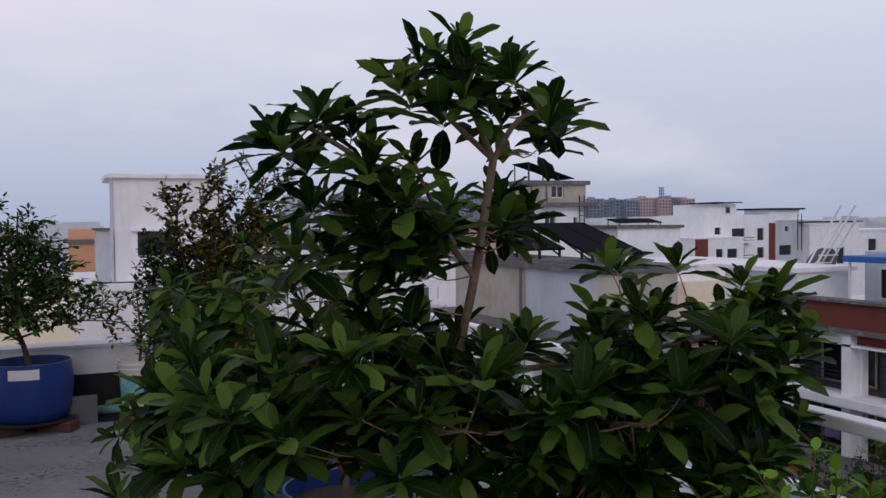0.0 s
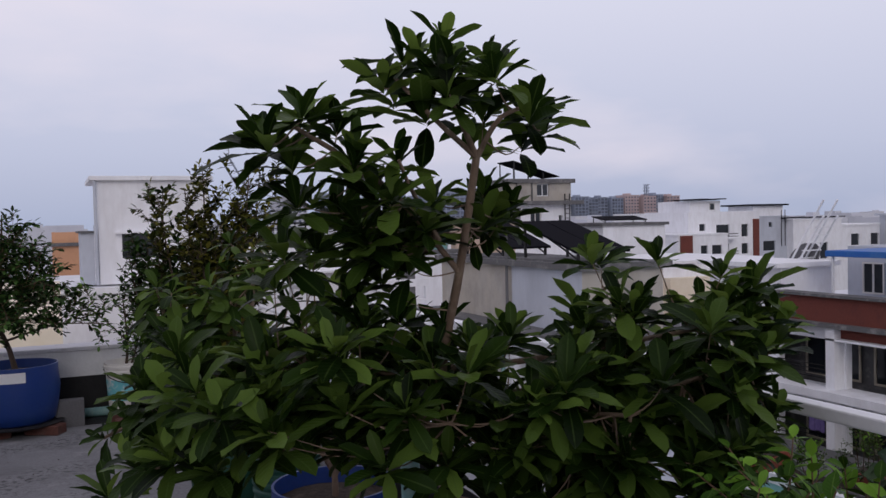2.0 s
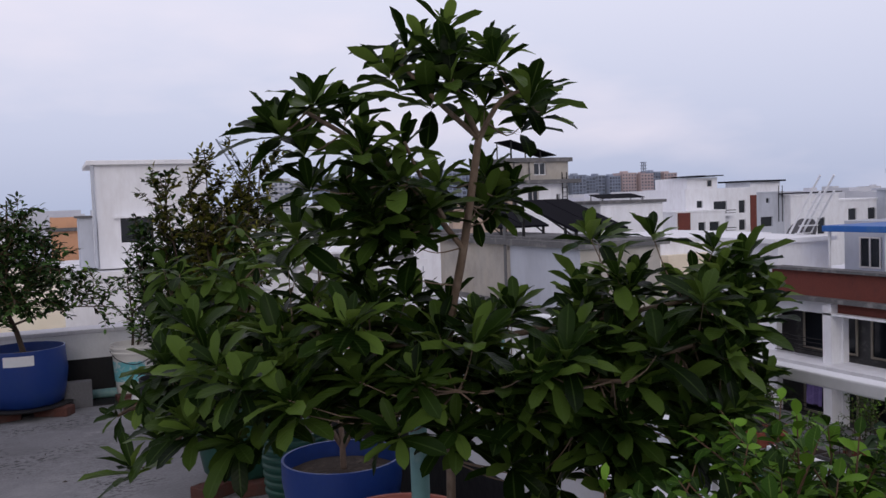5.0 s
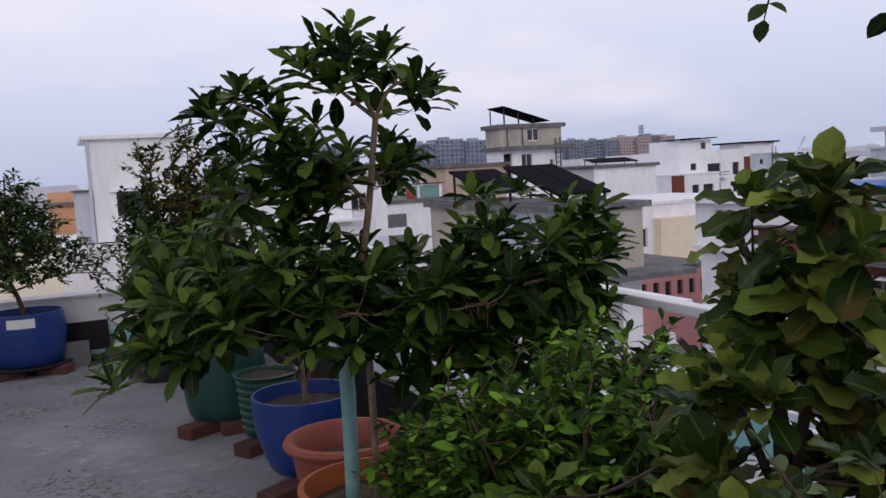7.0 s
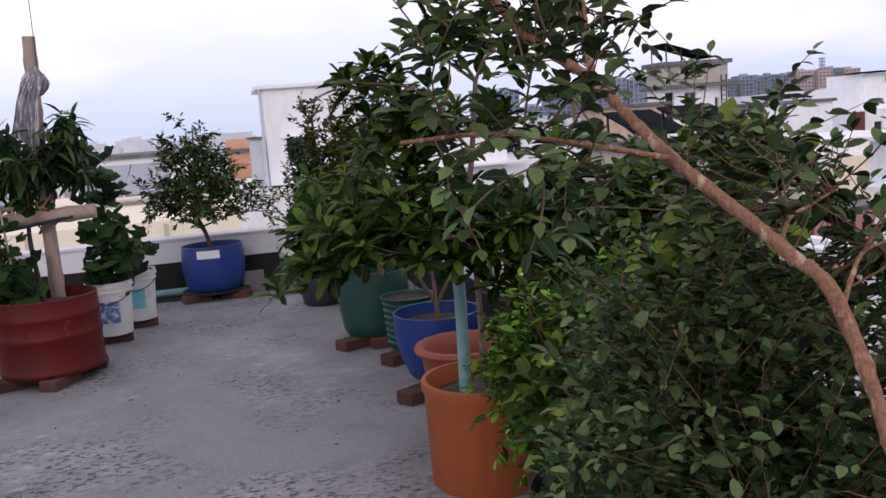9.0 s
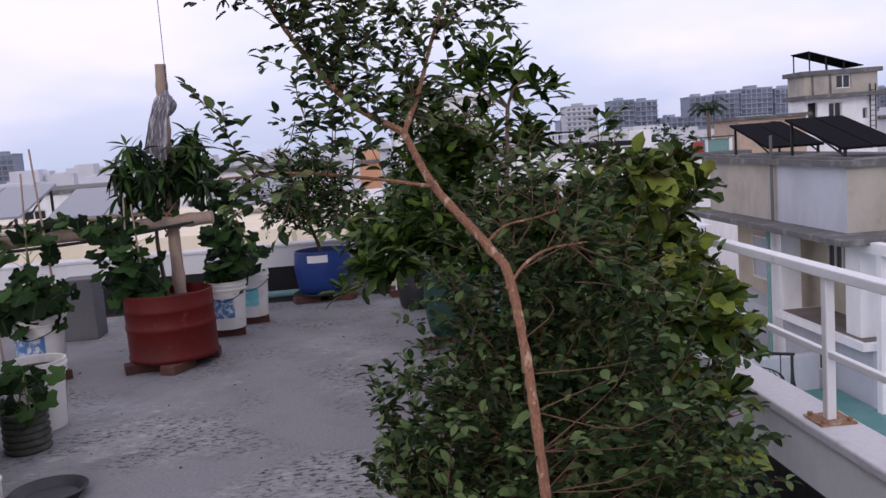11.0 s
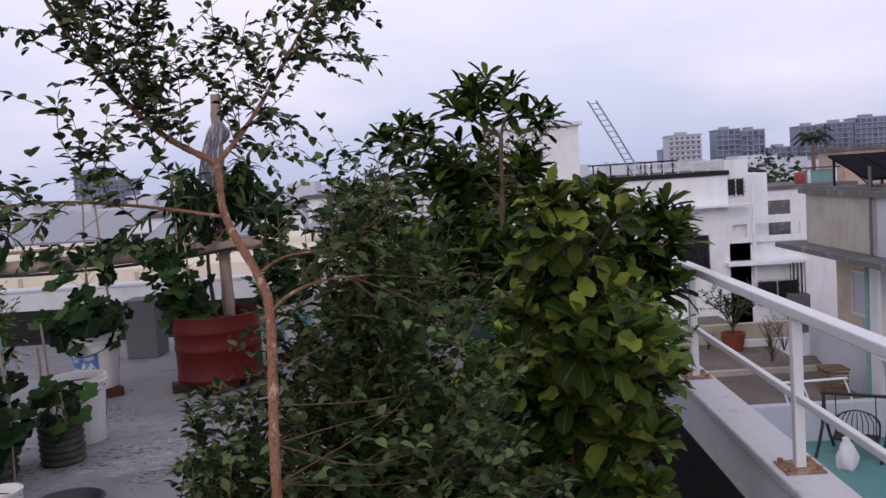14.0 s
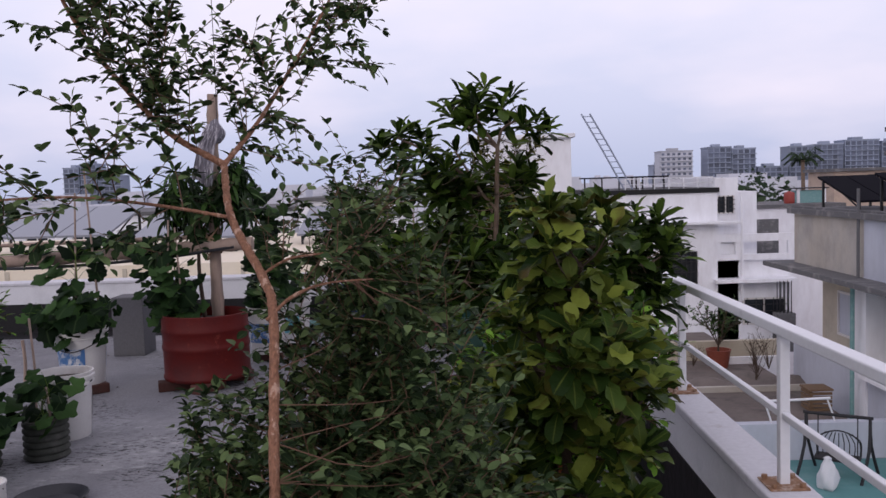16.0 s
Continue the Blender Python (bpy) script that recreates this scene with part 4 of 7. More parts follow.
part("rear_wing", boxed(22.5, 27.0, 8.0, 12.19, -18, -1.1), "facade_white", red)
for z in (-3.55, -5.5):
    for k in range(5):
        part("balcony_rail", boxed(19.92, 19.94, 15.6, 17.6, z + k * 0.12, z + 0.022 + k * 0.12), "iron", red)
cloth = thing("hanging_cloth", "purple cloth hanging over a balcony rail", "cloth", (19.9, 15.75, -4.95))
cb2 = bmesh.new()
vs = [[cb2.verts.new((-0.05 - 0.025 * math.sin(i * 1.3) - 0.01 * j, i * 0.045, 0.72 - j * 0.18 - 0.02 * math.sin(i * 0.9))) for i in range(14)] for j in range(5)]
for a, b in zip(vs, vs[1:]):
    for i in range(13):
        cb2.faces.new((a[i], a[i + 1], b[i + 1], b[i]))
part("cloth", cb2, "cloth_purple", cloth, smooth=60)
sheet = thing("sheet_roof", "sloping light blue corrugated sheet roof", "roof", (15.9, 7.6, -5.32))
sh = bmesh.new()
rows_ = [[sh.verts.new((u * 2.6, v * 0.1, 0.75 + 0.35 * u + 0.03 * math.sin(v * 1.9))) for v in range(30)] for u in (0, 0.5, 1)]
for a, b in zip(rows_, rows_[1:]):
    for i in range(29):
        sh.faces.new((a[i], a[i + 1], b[i + 1], b[i]))
part("sheet", sh, "blue_pale", sheet, smooth=60)
for x, y in ((0.1, 0.1), (0.1, 2.7), (2.4, 0.1), (2.4, 2.7)):
    part("post", boxed(x, x + 0.08, y, y + 0.08, 0, 0.76 + 0.13 * x), "iron", sheet)
part("roof_room", boxed(23.6, 27.0, 12.2, 18.2, -1.5, 0.2), "facade_grey", red)
part("upper_room", boxed(24.6, 27.0, 11.0, 16.9, 0.2, 1.7), "facade_grey", red)
part("upper_roof", boxed(24.3, 27.3, 10.7, 17.2, 1.7, 1.86), "facade_grey", red)
window(red, (23.6, 17.6, 0), (0, -1, 0), (0, 0.8, -1.3, -0.3), depth=-0.04)
window(red, (23.6, 15.8, 0), (0, -1, 0), (0, 0.9, -1.4, -0.2), "brick_red", depth=-0.04, split=False)
window(red, (23.6, 14.4, 0), (0, -1, 0), (0, 1.2, -1.2, -0.2), depth=-0.04)
part("blue_awning", boxed(20.6, 23.6, 11.4, 16.4, 0.02, 0.2, 0.02), "blue_sheet", red, "blue sheet awning")
for y in (12.4, 14.3, 16.2):
    part("awning_post", boxed(20.7, 20.76, y, y + 0.06, -1.5, 0.02), "rail_paint", red)
for k in range(2):
    for h in (0.0, 0.5):
        part("stair_stringer", piped([(22.0 + k * 0.6, 19.4, -1.3 + h), (22.0 + k * 0.6, 18.6, -0.1 + h), (22.0 + k * 0.6, 17.7, 1.2 + h)], 0.035, n=2), "rail_paint", red)
tread_me = finish(boxed(0, 0.65, -0.1, 0.1, -0.015, 0.015), "tread")
for i in range(10):
    part("tread", tread_me, "rail_paint", red).location = (21.98, 19.3 - i * 0.165, -1.15 + i * 0.25)
dish = thing("satellite_dish", "grey satellite dish on a roof", "dish", (22.6, 18.9, -1.5))
part("bowl", lathe([(0, 0.0), (0.35, 0.06), (0.6, 0.2), (0.62, 0.22), (0.6, 0.24), (0.34, 0.09), (0, 0.03)], 24), "block", dish, smooth=50).matrix_basis = pose(0, 0, 1.2, 0, -60, 0)
part("stand", boxed(-0.04, 0.04, -0.04, 0.04, 0, 1.2), "iron", dish)

# house with the roof room and its solar panels
sol = block("solar_house", "tall grey house with a roof room and solar panels", 26.2, 30.75, 46.0, 48.0, 3.6, "facade_beige", south=[(28.2, 29.1, 2.75, 3.55)], bottom=2.45, lip=0.22, lip_h=0.26, roof="slab", frame="facade_white")
part("ledge", boxed(25.95, 31.3, 45.3, 48.2, 2.2, 2.45, 0.02), "slab", sol)
part("lower_wall", wall_cells((26.2, 46.0, 0), (1, 0, 0), 4.5, -18, 2.2, [(0.2, 0.8, 0.2, 2.0), (1.5, 2.3, 0.7, 1.95), (3.6, 3.9, 0.9, 1.5)], 0.25), "facade_white", sol, "paler lower storey with a doorway")
part("lower_wall", boxed(26.2, 26.45, 46.25, 48.0, -18, 2.2), "facade_white", sol)
part("inside", boxed(26.46, 30.7, 46.9, 48.0, -18, 2.2), "slab", sol)
window(sol, (26.2, 46.0, 0), (1, 0, 0), (1.5, 2.3, 0.7, 1.95))
for x in (30.15, 30.5):
    part("ladder_rail", boxed(x, x + 0.05, 45.8, 45.86, 0.2, 2.9), "iron", sol)
for i in range(8):
    part("rung", boxed(30.2, 30.5, 45.81, 45.85, 0.4 + i * 0.3, 0.44 + i * 0.3), "iron", sol)
for x in (26.7, 27.8):
    part("drain_pipe", piped([(x, 45.92, 3.6), (x, 45.92, 3.0), (x, 45.92, 2.45)], 0.05, n=2), "slab", sol)
tilt_pv = thing("solar_array", "steep dark solar panels on thin poles on a roof room", "solar panel", (26.35, 45.7, 3.86), group="roof solar arrays")
for k in range(4):
    p = part("panel", boxed(0.02, 0.86, 0.0, 2.2, 0.0, 0.05), "panel", tilt_pv)
    p.matrix_basis = pose(0.0, 0, 1.1, 0, 16.5, 0) @ Matrix.Translation((k * 0.88, 0, 0))
for x, h in ((0.1, 1.06), (1.1, 0.76), (2.2, 0.44)):
    for y in (0.1, 2.0):
        part("leg", boxed(x, x + 0.06, y, y + 0.06, 0, h), "iron", tilt_pv)

# mid-distance houses
block("white_block", "white block with a dark roof edge", 33.2, 38.3, 46.0, 56.0, 0.72, "facade_white", lip=0.2, lip_h=0.2)
solar_array((34.0, 47.0, 0.92), 3.6, 1.6, 10, legs=0.15)
low = block("banded_apartments", "low white wing with a red brown strip", 43.3, 48.2, 50.8, 58.0, -0.25, "facade_white", south=[(45.5, 46.2, -1.7, -1.05), (46.6, 47.6, -1.75, -1.05), (45.5, 46.2, -4.4, -3.4), (46.6, 47.6, -4.4, -3.4)], lip=0.05, lip_h=0.12, roof="same", frame=None)
part("red_strip", boxed(43.5, 44.65, 50.7, 50.798, -6, -0.25), "brick_red", low)
mid = block("banded_apartments", "white apartment house with balconies and red brown strip", 45.3, 52.6, 52.0, 62.0, 1.15, "facade_white",
            south=[(48.1, 49.45, -0.5, 0.5), (50.7, 51.4, -0.5, 0.5), (48.1, 49.4, -1.9, -1.05), (50.7, 51.4, -1.9, -1.05), (46.4, 47.0, 0.05, 0.6), (48.1, 49.4, -3.6, -2.7), (50.7, 51.4, -3.6, -2.7)], roof="same", frame=None, parapet_h=0.2)
part("red_strip", boxed(51.9, 52.5, 51.9, 51.998, -6, 0.9), "brick_red", mid)
for z in (-0.55, -1.95, -3.65):
    part("balcony_slab", boxed(47.8, 49.8, 51.3, 51.998, z - 0.12, z), "facade_white", mid)
    part("balcony_rail", boxed(47.85, 49.75, 51.32, 51.36, z + 0.3, z + 0.36), "iron", mid)
    part("balcony_rail", boxed(47.85, 49.75, 51.32, 51.36, z + 0.1, z + 0.14), "iron", mid)
part("roof_room", boxed(46.3, 49.4, 53.0, 57.0, 1.35, 2.45), "facade_white", mid)
window(mid, (46.3, 53.0, 0), (1, 0, 0), (2.0, 2.5, 1.7, 2.25), depth=-0.04, split=False)
for i in range(4):
    part("roof_panel", boxed(46.0 + i * 0.9, 46.85 + i * 0.9, 52.4, 54.6, 2.5 + 0.04 * (i % 2), 2.58 + 0.04 * (i % 2)), "panel", mid)
gry = block("banded_apartments", "pale blue-grey wing with small windows", 52.6, 55.9, 52.3, 62.0, 1.0, "facade_grey", south=[(53.3, 54.6, -1.75, -0.95), (53.9, 54.3, 0.2, 0.6), (53.3, 54.6, -3.6, -2.7)], lip=0.05, lip_h=0.12, roof="same", frame=None)
part("roof_room", boxed(54.8, 58.2, 55.0, 58.0, 1.12, 2.0), "facade_white", gry)
part("roof_slab", boxed(54.3, 58.5, 54.6, 58.4, 2.0, 2.14), "panel", gry)
for x in (55.2, 55.6):
    part("ladder_rail", boxed(x, x + 0.05, 52.2, 52.24, -1.4, 1.6), "iron", gry)
rgt = block("white_block", "plain white block with dark panels on the roof", 55.9, 61.4, 51.6, 62.0, 0.66, "facade_white", south=[(58.9, 59.8, -2.6, -1.2)], lip=0.05, lip_h=0.12, roof="same", frame=None)
for i in range(6):
    part("roof_panel", boxed(55.3 + i * 1.15, 56.35 + i * 1.15, 51.8, 54.0, 0.86 + 0.03 * (i % 2), 0.94 + 0.03 * (i % 2)), "panel", rgt)
block("white_block", "low white block with a flat roof", 61.6, 68.0, 52.0, 60.0, 0.1, "facade_white", south=[(63.0, 64.0, -1.6, -0.6), (65.4, 66.4, -1.6, -0.6)], lip=0.1, lip_h=0.15, roof="same", frame=None)
block("grey_block", "pale grey block with a flat roof", 66.5, 76.0, 42.0, 52.0, 0.9, "facade_grey", roof="same", lip=0.3)
block("pink_house", "low pink house with small windows", 20.6, 24.6, 25.0, 30.0, -3.3, "pink_wall", south=[(20.9 + i * 0.6, 21.2 + i * 0.6, -4.3, -3.7) for i in range(6)], frame=None)
cf = block("cream_flat", "cream and white flat-roofed house with small windows", 26.8, 36.0, 34.0, 42.0, -1.2, "facade_white", south=[(27.6, 28.2, -3.4, -2.4), (29.2, 29.9, -3.0, -2.2), (31.0, 31.8, -3.4, -2.2)], lip=0.1, lip_h=0.15, roof="same")
part("balustrade", boxed(26.6, 33.0, 32.8, 33.0, -4.6, -4.0), "cream", cf)
part("cream_wing", boxed(28.6, 34.0, 33.4, 33.99, -18, -1.9), "cream", cf)

# west side: cream wall, panels, low white roofs
creamh = block("cream_house", "long cream house with brown joints and a flat roof", -16.0, 0.1, 12.0, 22.0, -0.06, "cream", lip=0.0, lip_h=0.06, roof="same")
for i in range(7):
    part("joint_strip", boxed(-14.4 + i * 2.2, -14.32 + i * 2.2, 11.98, 11.998, -3, -0.06), "facade_sand", creamh, "brown joint strip")
solar_array((-10.3, 14.6, 0.0), 3.4, 2.4, 14, "panel_pale", legs=0.42)
solar_array((-6.5, 14.8, 0.0), 2.4, 2.2, 14, "panel_pale", legs=0.3)
solar_array((-3.2, 16.5, 0.0), 1.8, 2.2, 16, "panel_pale", legs=0.2)
block("white_flat", "low white house with a dark roof edge", -6.0, -1.6, 32.0, 40.0, 0.78, "facade_white", south=[(-4.4, -3.3, 0.1, 0.55)], lip=0.15, lip_h=0.15, frame=None)
orh = block("orange_house", "small orange house with a railed roof", -0.14, 1.2, 38.0, 42.0, 0.6, "orange_wall", lip=0.2, lip_h=0.15, parapet_h=0.45)
block("white_flat", "low white house with a dark roof edge", -26.0, -14.0, 40.0, 52.0, 0.2, "facade_white", south=[(-24 + i * 2.4, -22.8 + i * 2.4, -1.6, -0.5) for i in range(4)], lip=0.15)
block("white_flat", "low white house with small windows", -12.5, -7.0, 36.0, 46.0, 0.3, "facade_white", south=[(-11.6 + i * 1.8, -10.8 + i * 1.8, -1.2, -0.4) for i in range(3)], lip=0.15)
block("yellow_house", "small pale orange house beyond the grey roof", 18.2, 21.6, 37.0, 40.0, 1.32, "orange_pale", south=[(19.75, 20.15, 0.75, 1.15)], lip=0.2, lip_h=0.15, frame=None)
tank = thing("water_tank", "red plastic water tank on a roof", "tank", (14.6, 33.0, 0.05))
part("shell", lathe([(0, 0), (0.21, 0), (0.22, 0.05), (0.22, 0.4), (0.18, 0.46), (0.08, 0.5), (0, 0.51)], 24), "tank_red", tank, smooth=40)
shed = thing("roof_shed", "dark teal sheet shed on a low roof", "shed", (15.1, 33.2, 0.05))
part("sheet_wall", boxed(0, 0.95, 0, 0.9, 0, 0.52), "pipe_teal", shed)
part("post", boxed(-0.1, 0.0, -0.06, 0.04, 0, 0.6), "facade_white", shed)
part("post", boxed(0.96, 1.1, -0.06, 0.06, 0, 0.6), "facade_white", shed)
part("roof_sheet", boxed(-0.2, 1.2, -0.15, 1.0, 0.6, 0.64), "iron", shed)
block("tank_house", "low white house carrying a water tank", 12.4, 16.4, 32.0, 36.5, -0.1, "facade_white", lip=0.1, lip_h=0.15)


# ---- distant apartment blocks
win_me = {}


def apartments(label, x0, x1, y0, top, mat, fh=3.1):
    """A far block of flats: storeys of windows between thin floor slabs, with a stair head on the roof."""
    width, depth = x1 - x0, 16.0
    ob = thing("apartment_block", label, "apartment block", (x0, y0, 0), group="distant apartment blocks")
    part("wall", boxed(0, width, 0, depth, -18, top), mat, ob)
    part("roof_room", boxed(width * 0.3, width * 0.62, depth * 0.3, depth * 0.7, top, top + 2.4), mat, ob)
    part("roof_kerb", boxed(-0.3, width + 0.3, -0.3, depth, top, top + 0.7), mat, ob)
    bays = max(3, round(width / 3.6))
    bw = width / bays
    unfinished = mat == "far_grey"
    key = (round(bw, 2), unfinished)
    if key not in win_me:
        win_me[key] = finish(boxed(bw * 0.12, bw * 0.88, -0.12, 0.0, 0.4, 2.7) if unfinished else boxed(bw * 0.24, bw * 0.76, -0.12, 0.0, 0.9, 2.3), "window")
    for f in range(int(top / fh) + 1):
        for b in range(bays):
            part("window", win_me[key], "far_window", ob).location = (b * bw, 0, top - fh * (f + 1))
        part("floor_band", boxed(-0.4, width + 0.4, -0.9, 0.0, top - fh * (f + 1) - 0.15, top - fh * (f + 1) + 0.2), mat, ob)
    return ob


GREY, PINK, PALE = "distant concrete block with open storeys, tinted bluish for haze", "distant pinkish apartment block with rows of windows", "distant white apartment block with rows of windows"
apartments(PALE, 127.0, 147.0, 540.0, 17.0, "far_wall")
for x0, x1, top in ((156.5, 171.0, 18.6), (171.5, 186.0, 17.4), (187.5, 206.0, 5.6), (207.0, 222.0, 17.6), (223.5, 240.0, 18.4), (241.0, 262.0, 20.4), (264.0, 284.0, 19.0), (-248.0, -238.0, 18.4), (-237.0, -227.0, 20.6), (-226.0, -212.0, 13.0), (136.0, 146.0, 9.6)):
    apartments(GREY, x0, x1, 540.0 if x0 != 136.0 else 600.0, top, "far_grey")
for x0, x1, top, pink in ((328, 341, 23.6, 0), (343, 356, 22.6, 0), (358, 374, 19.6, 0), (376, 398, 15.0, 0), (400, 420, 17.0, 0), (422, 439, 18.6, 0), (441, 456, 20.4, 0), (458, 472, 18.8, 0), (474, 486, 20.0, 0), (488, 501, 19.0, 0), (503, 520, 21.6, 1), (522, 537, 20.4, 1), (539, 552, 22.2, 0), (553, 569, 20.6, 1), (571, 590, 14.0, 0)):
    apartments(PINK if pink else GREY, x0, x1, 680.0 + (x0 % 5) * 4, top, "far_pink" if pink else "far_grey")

mast = thing("antenna_mast", "grey lattice antenna mast on a far roof", "mast", (525.0, 688.0, 20.4))
for i in range(4):
    part("pole", boxed(2.4 * (i % 2), 2.4 * (i % 2) + 0.6, 2.4 * (i // 2), 2.4 * (i // 2) + 0.6, 0, 12.0), "far_grey", mast)
for i in range(4):
    part("ring", boxed(-0.8, 3.8, -0.8, 3.8, 2.2 + i * 3.0, 2.8 + i * 3.0), "far_grey", mast)

# the town's low roofs towards the horizon
rng = random.Random(5)
bm = bmesh.new()
for i in range(900):
    a = radians(rng.uniform(-75, 75))
    d = 60 + 900 * rng.random() ** 1.6
    x, y = d * math.sin(a), d * math.cos(a)
    if d < 110:
        continue
    w, l = rng.uniform(6, 16), rng.uniform(6, 16)
    top = rng.uniform(-10, -0.8) if d < 250 else rng.uniform(-9, 3.5)
    box(bm, x - w / 2, x + w / 2, y, y + l, -18, top)
    if rng.random() < 0.4:
        box(bm, x - w / 5, x + w / 6, y + 1, y + 4, top, top + rng.uniform(0.6, 1.6))
tagged(part("distant_town", bm, "far_wall"), "hazy town of low flat-roofed houses", "town", kind="stuff")


# ---------------------------------------------------------------- pots and drums
def bricks_under(at, places, h=0.06):
    for (x, y, a) in places:
        b = part("brick", BRICK, "brick")
        b.matrix_world = pose(at[0] + x * 0.8, at[1] + y * 0.8, 0, 0, 0, a)
        tagged(b, "old red brick lying under a planter", "brick", group="support bricks")


BRICK = finish(boxed(-0.115, 0.115, -0.055, 0.055, 0, 0.062, 0.006), "brick")


def pot(name, label, at, profile, mat, soil_r, soil_z, wobble=0.0, category="planter"):
    ob = thing(name, label, category, at)
    part("body", lathe(profile, 48, wobble), mat, ob, smooth=40)
    part("soil", lathe([(0, soil_z + 0.012), (soil_r * 0.5, soil_z + 0.015), (soil_r * 0.85, soil_z), (soil_r, soil_z - 0.006)], 24, 0.02), "soil", ob, smooth=60)
    return ob


def half_drum(r, h, belly=0.06):
    return [(0, 0), (r * 0.8, 0), (r * 0.9, 0.02), (r * (0.94 + belly * 0.3), h * 0.25), (r * (1 + belly * 0.4), h * 0.6), (r * 1.0, h * 0.9), (r * 1.0, h),
            (r * 0.965, h), (r * 0.96, h * 0.85), (r * 0.9, 0.03), (0, 0.03)]


# blue half drum with the lemon tree
bd = pot("blue_half_drum", "blue plastic half drum planter with a white label", (-0.2, 4.06, 0.07), half_drum(0.25, 0.38, 0.1), "blue_plastic", 0.238, 0.32)
lb = bmesh.new()
vs = []
for i in range(9):
    a = radians(-118 + i * 5.2)
    for z in (0.29, 0.355):
        vs.append(lb.verts.new((0.2565 * math.cos(a), 0.2565 * math.sin(a), z)))
for i in range(8):
    lb.faces.new((vs[2 * i], vs[2 * i + 2], vs[2 * i + 3], vs[2 * i + 1]))
part("label", lb, "label", bd, "white paper label")
part("saucer", lathe([(0, -0.012), (0.26, -0.012), (0.28, 0.0), (0.26, 0.004), (0, 0.0)], 40), "iron", bd, "dark rusty tray under the drum")
bricks_under((-0.2, 4.06), [(-0.2, -0.17, 20), (0.2, -0.16, -30), (0.0, 0.2, 0), (0.22, 0.1, 70)])


def pail(label, at, r=0.15, h=0.36, mat="pail_blue", soil=True, print_span=(20, 300)):
    ob = thing("plastic_pail", label, "bucket", at, group="white paint pails")
    part("body", lathe([(0, 0), (r * 0.8, 0), (r * 0.82, 0.01), (r * 0.94, h * 0.8), (r * 1.02, h * 0.81), (r * 1.02, h * 0.845), (r * 0.97, h * 0.85), (r * 0.98, h * 0.9), (r * 1.05, h * 0.905), (r * 1.05, h * 0.94),
                        (r * 1.0, h * 0.945), (r * 1.03, h), (r * 0.97, h), (r * 0.92, h * 0.8), (r * 0.78, 0.02), (0, 0.02)], 40), "pail_white", ob, smooth=35)
    pb = bmesh.new()
    ring = []
    for i in range(31):
        a = radians(print_span[0] + (print_span[1] - print_span[0]) * i / 30)
        for z in (h * 0.25, h * 0.66):
            k = r * (0.82 + 0.12 * z / (h * 0.8)) + 0.0025
            ring.append(pb.verts.new((k * math.cos(a), k * math.sin(a), z)))
    for i in range(30):
        pb.faces.new((ring[2 * i], ring[2 * i + 2], ring[2 * i + 3], ring[2 * i + 1]))
    part("print", pb, mat, ob, "faded printed band", smooth=60)
    handle = [(r * 1.03, 0, h * 0.86), (r * 0.75, -r * 0.8, h * 0.72), (0, -r * 1.08, h * 0.62), (-r * 0.75, -r * 0.8, h * 0.72), (-r * 1.03, 0, h * 0.86)]
    part("handle", piped(handle, 0.0035, seg=6), "iron", ob, "thin wire handle")
    part("soil", lathe([(0, h * 0.9), (r * 0.6, h * 0.9), (r * 0.93, h * 0.88)], 24), "soil", ob)
    return ob


pail("white plastic pail with a cyan print holding a citrus bush", (0.48, 4.15, 0.06), 0.145, 0.34, "pail_cyan")
bricks_under((0.48, 4.15), [(-0.02, -0.12, 5), (0.02, 0.1, 0)])
pail("white plastic pail with faded blue print and a climbing gourd", (-0.86, 2.77, 0.062), 0.15, 0.36, "pail_blue")
pail("white plastic pail with a cyan print and a climbing gourd", (-0.73, 3.19, 0.062), 0.14, 0.36, "pail_cyan")
pail("white plastic pail with a torn blue print and gourd leaves", (-1.9, 1.85, 0.062), 0.165, 0.38, "pail_blue")
pail("plain white plastic pail standing on the roof floor", (-1.535, 0.79, 0.0), 0.15, 0.36, "pail_white")
bricks_under((-1.9, 1.85), [(0.08, -0.08, 40), (-0.08, 0.08, 40)])
bricks_under((-0.86, 2.77), [(0.0, 0.0, 10)])
bricks_under((-0.73, 3.19), [(0.0, 0.0, 10)])

# red half drum
rd = thing("red_half_drum", "red painted steel half drum planter on bricks", "planter", (-1.1, 1.98, 0.064))
R = 0.285
prof = [(0, 0), (R, 0), (R * 1.02, 0.012), (R * 1.02, 0.025), (R, 0.035), (R, 0.19), (R * 1.015, 0.2), (R * 1.025, 0.215), (R * 1.015, 0.23), (R, 0.24), (R, 0.31), (R * 1.015, 0.32), (R * 1.025, 0.335), (R * 1.0, 0.35),
        (R, 0.43), (R * 0.98, 0.435), (R * 0.975, 0.34), (R * 0.97, 0.02), (0, 0.02)]
part("body", lathe(prof, 64, 0.006), "red_drum", rd, smooth=40)
part("soil", lathe([(0, 0.38), (0.15, 0.385), (0.272, 0.37)], 32, 0.02), "soil", rd)
bricks_under((-1.1, 1.98), [(0.08, -0.27, 65), (-0.22, -0.17, 20), (0.2, 0.15, 0), (-0.15, 0.2, 90)])

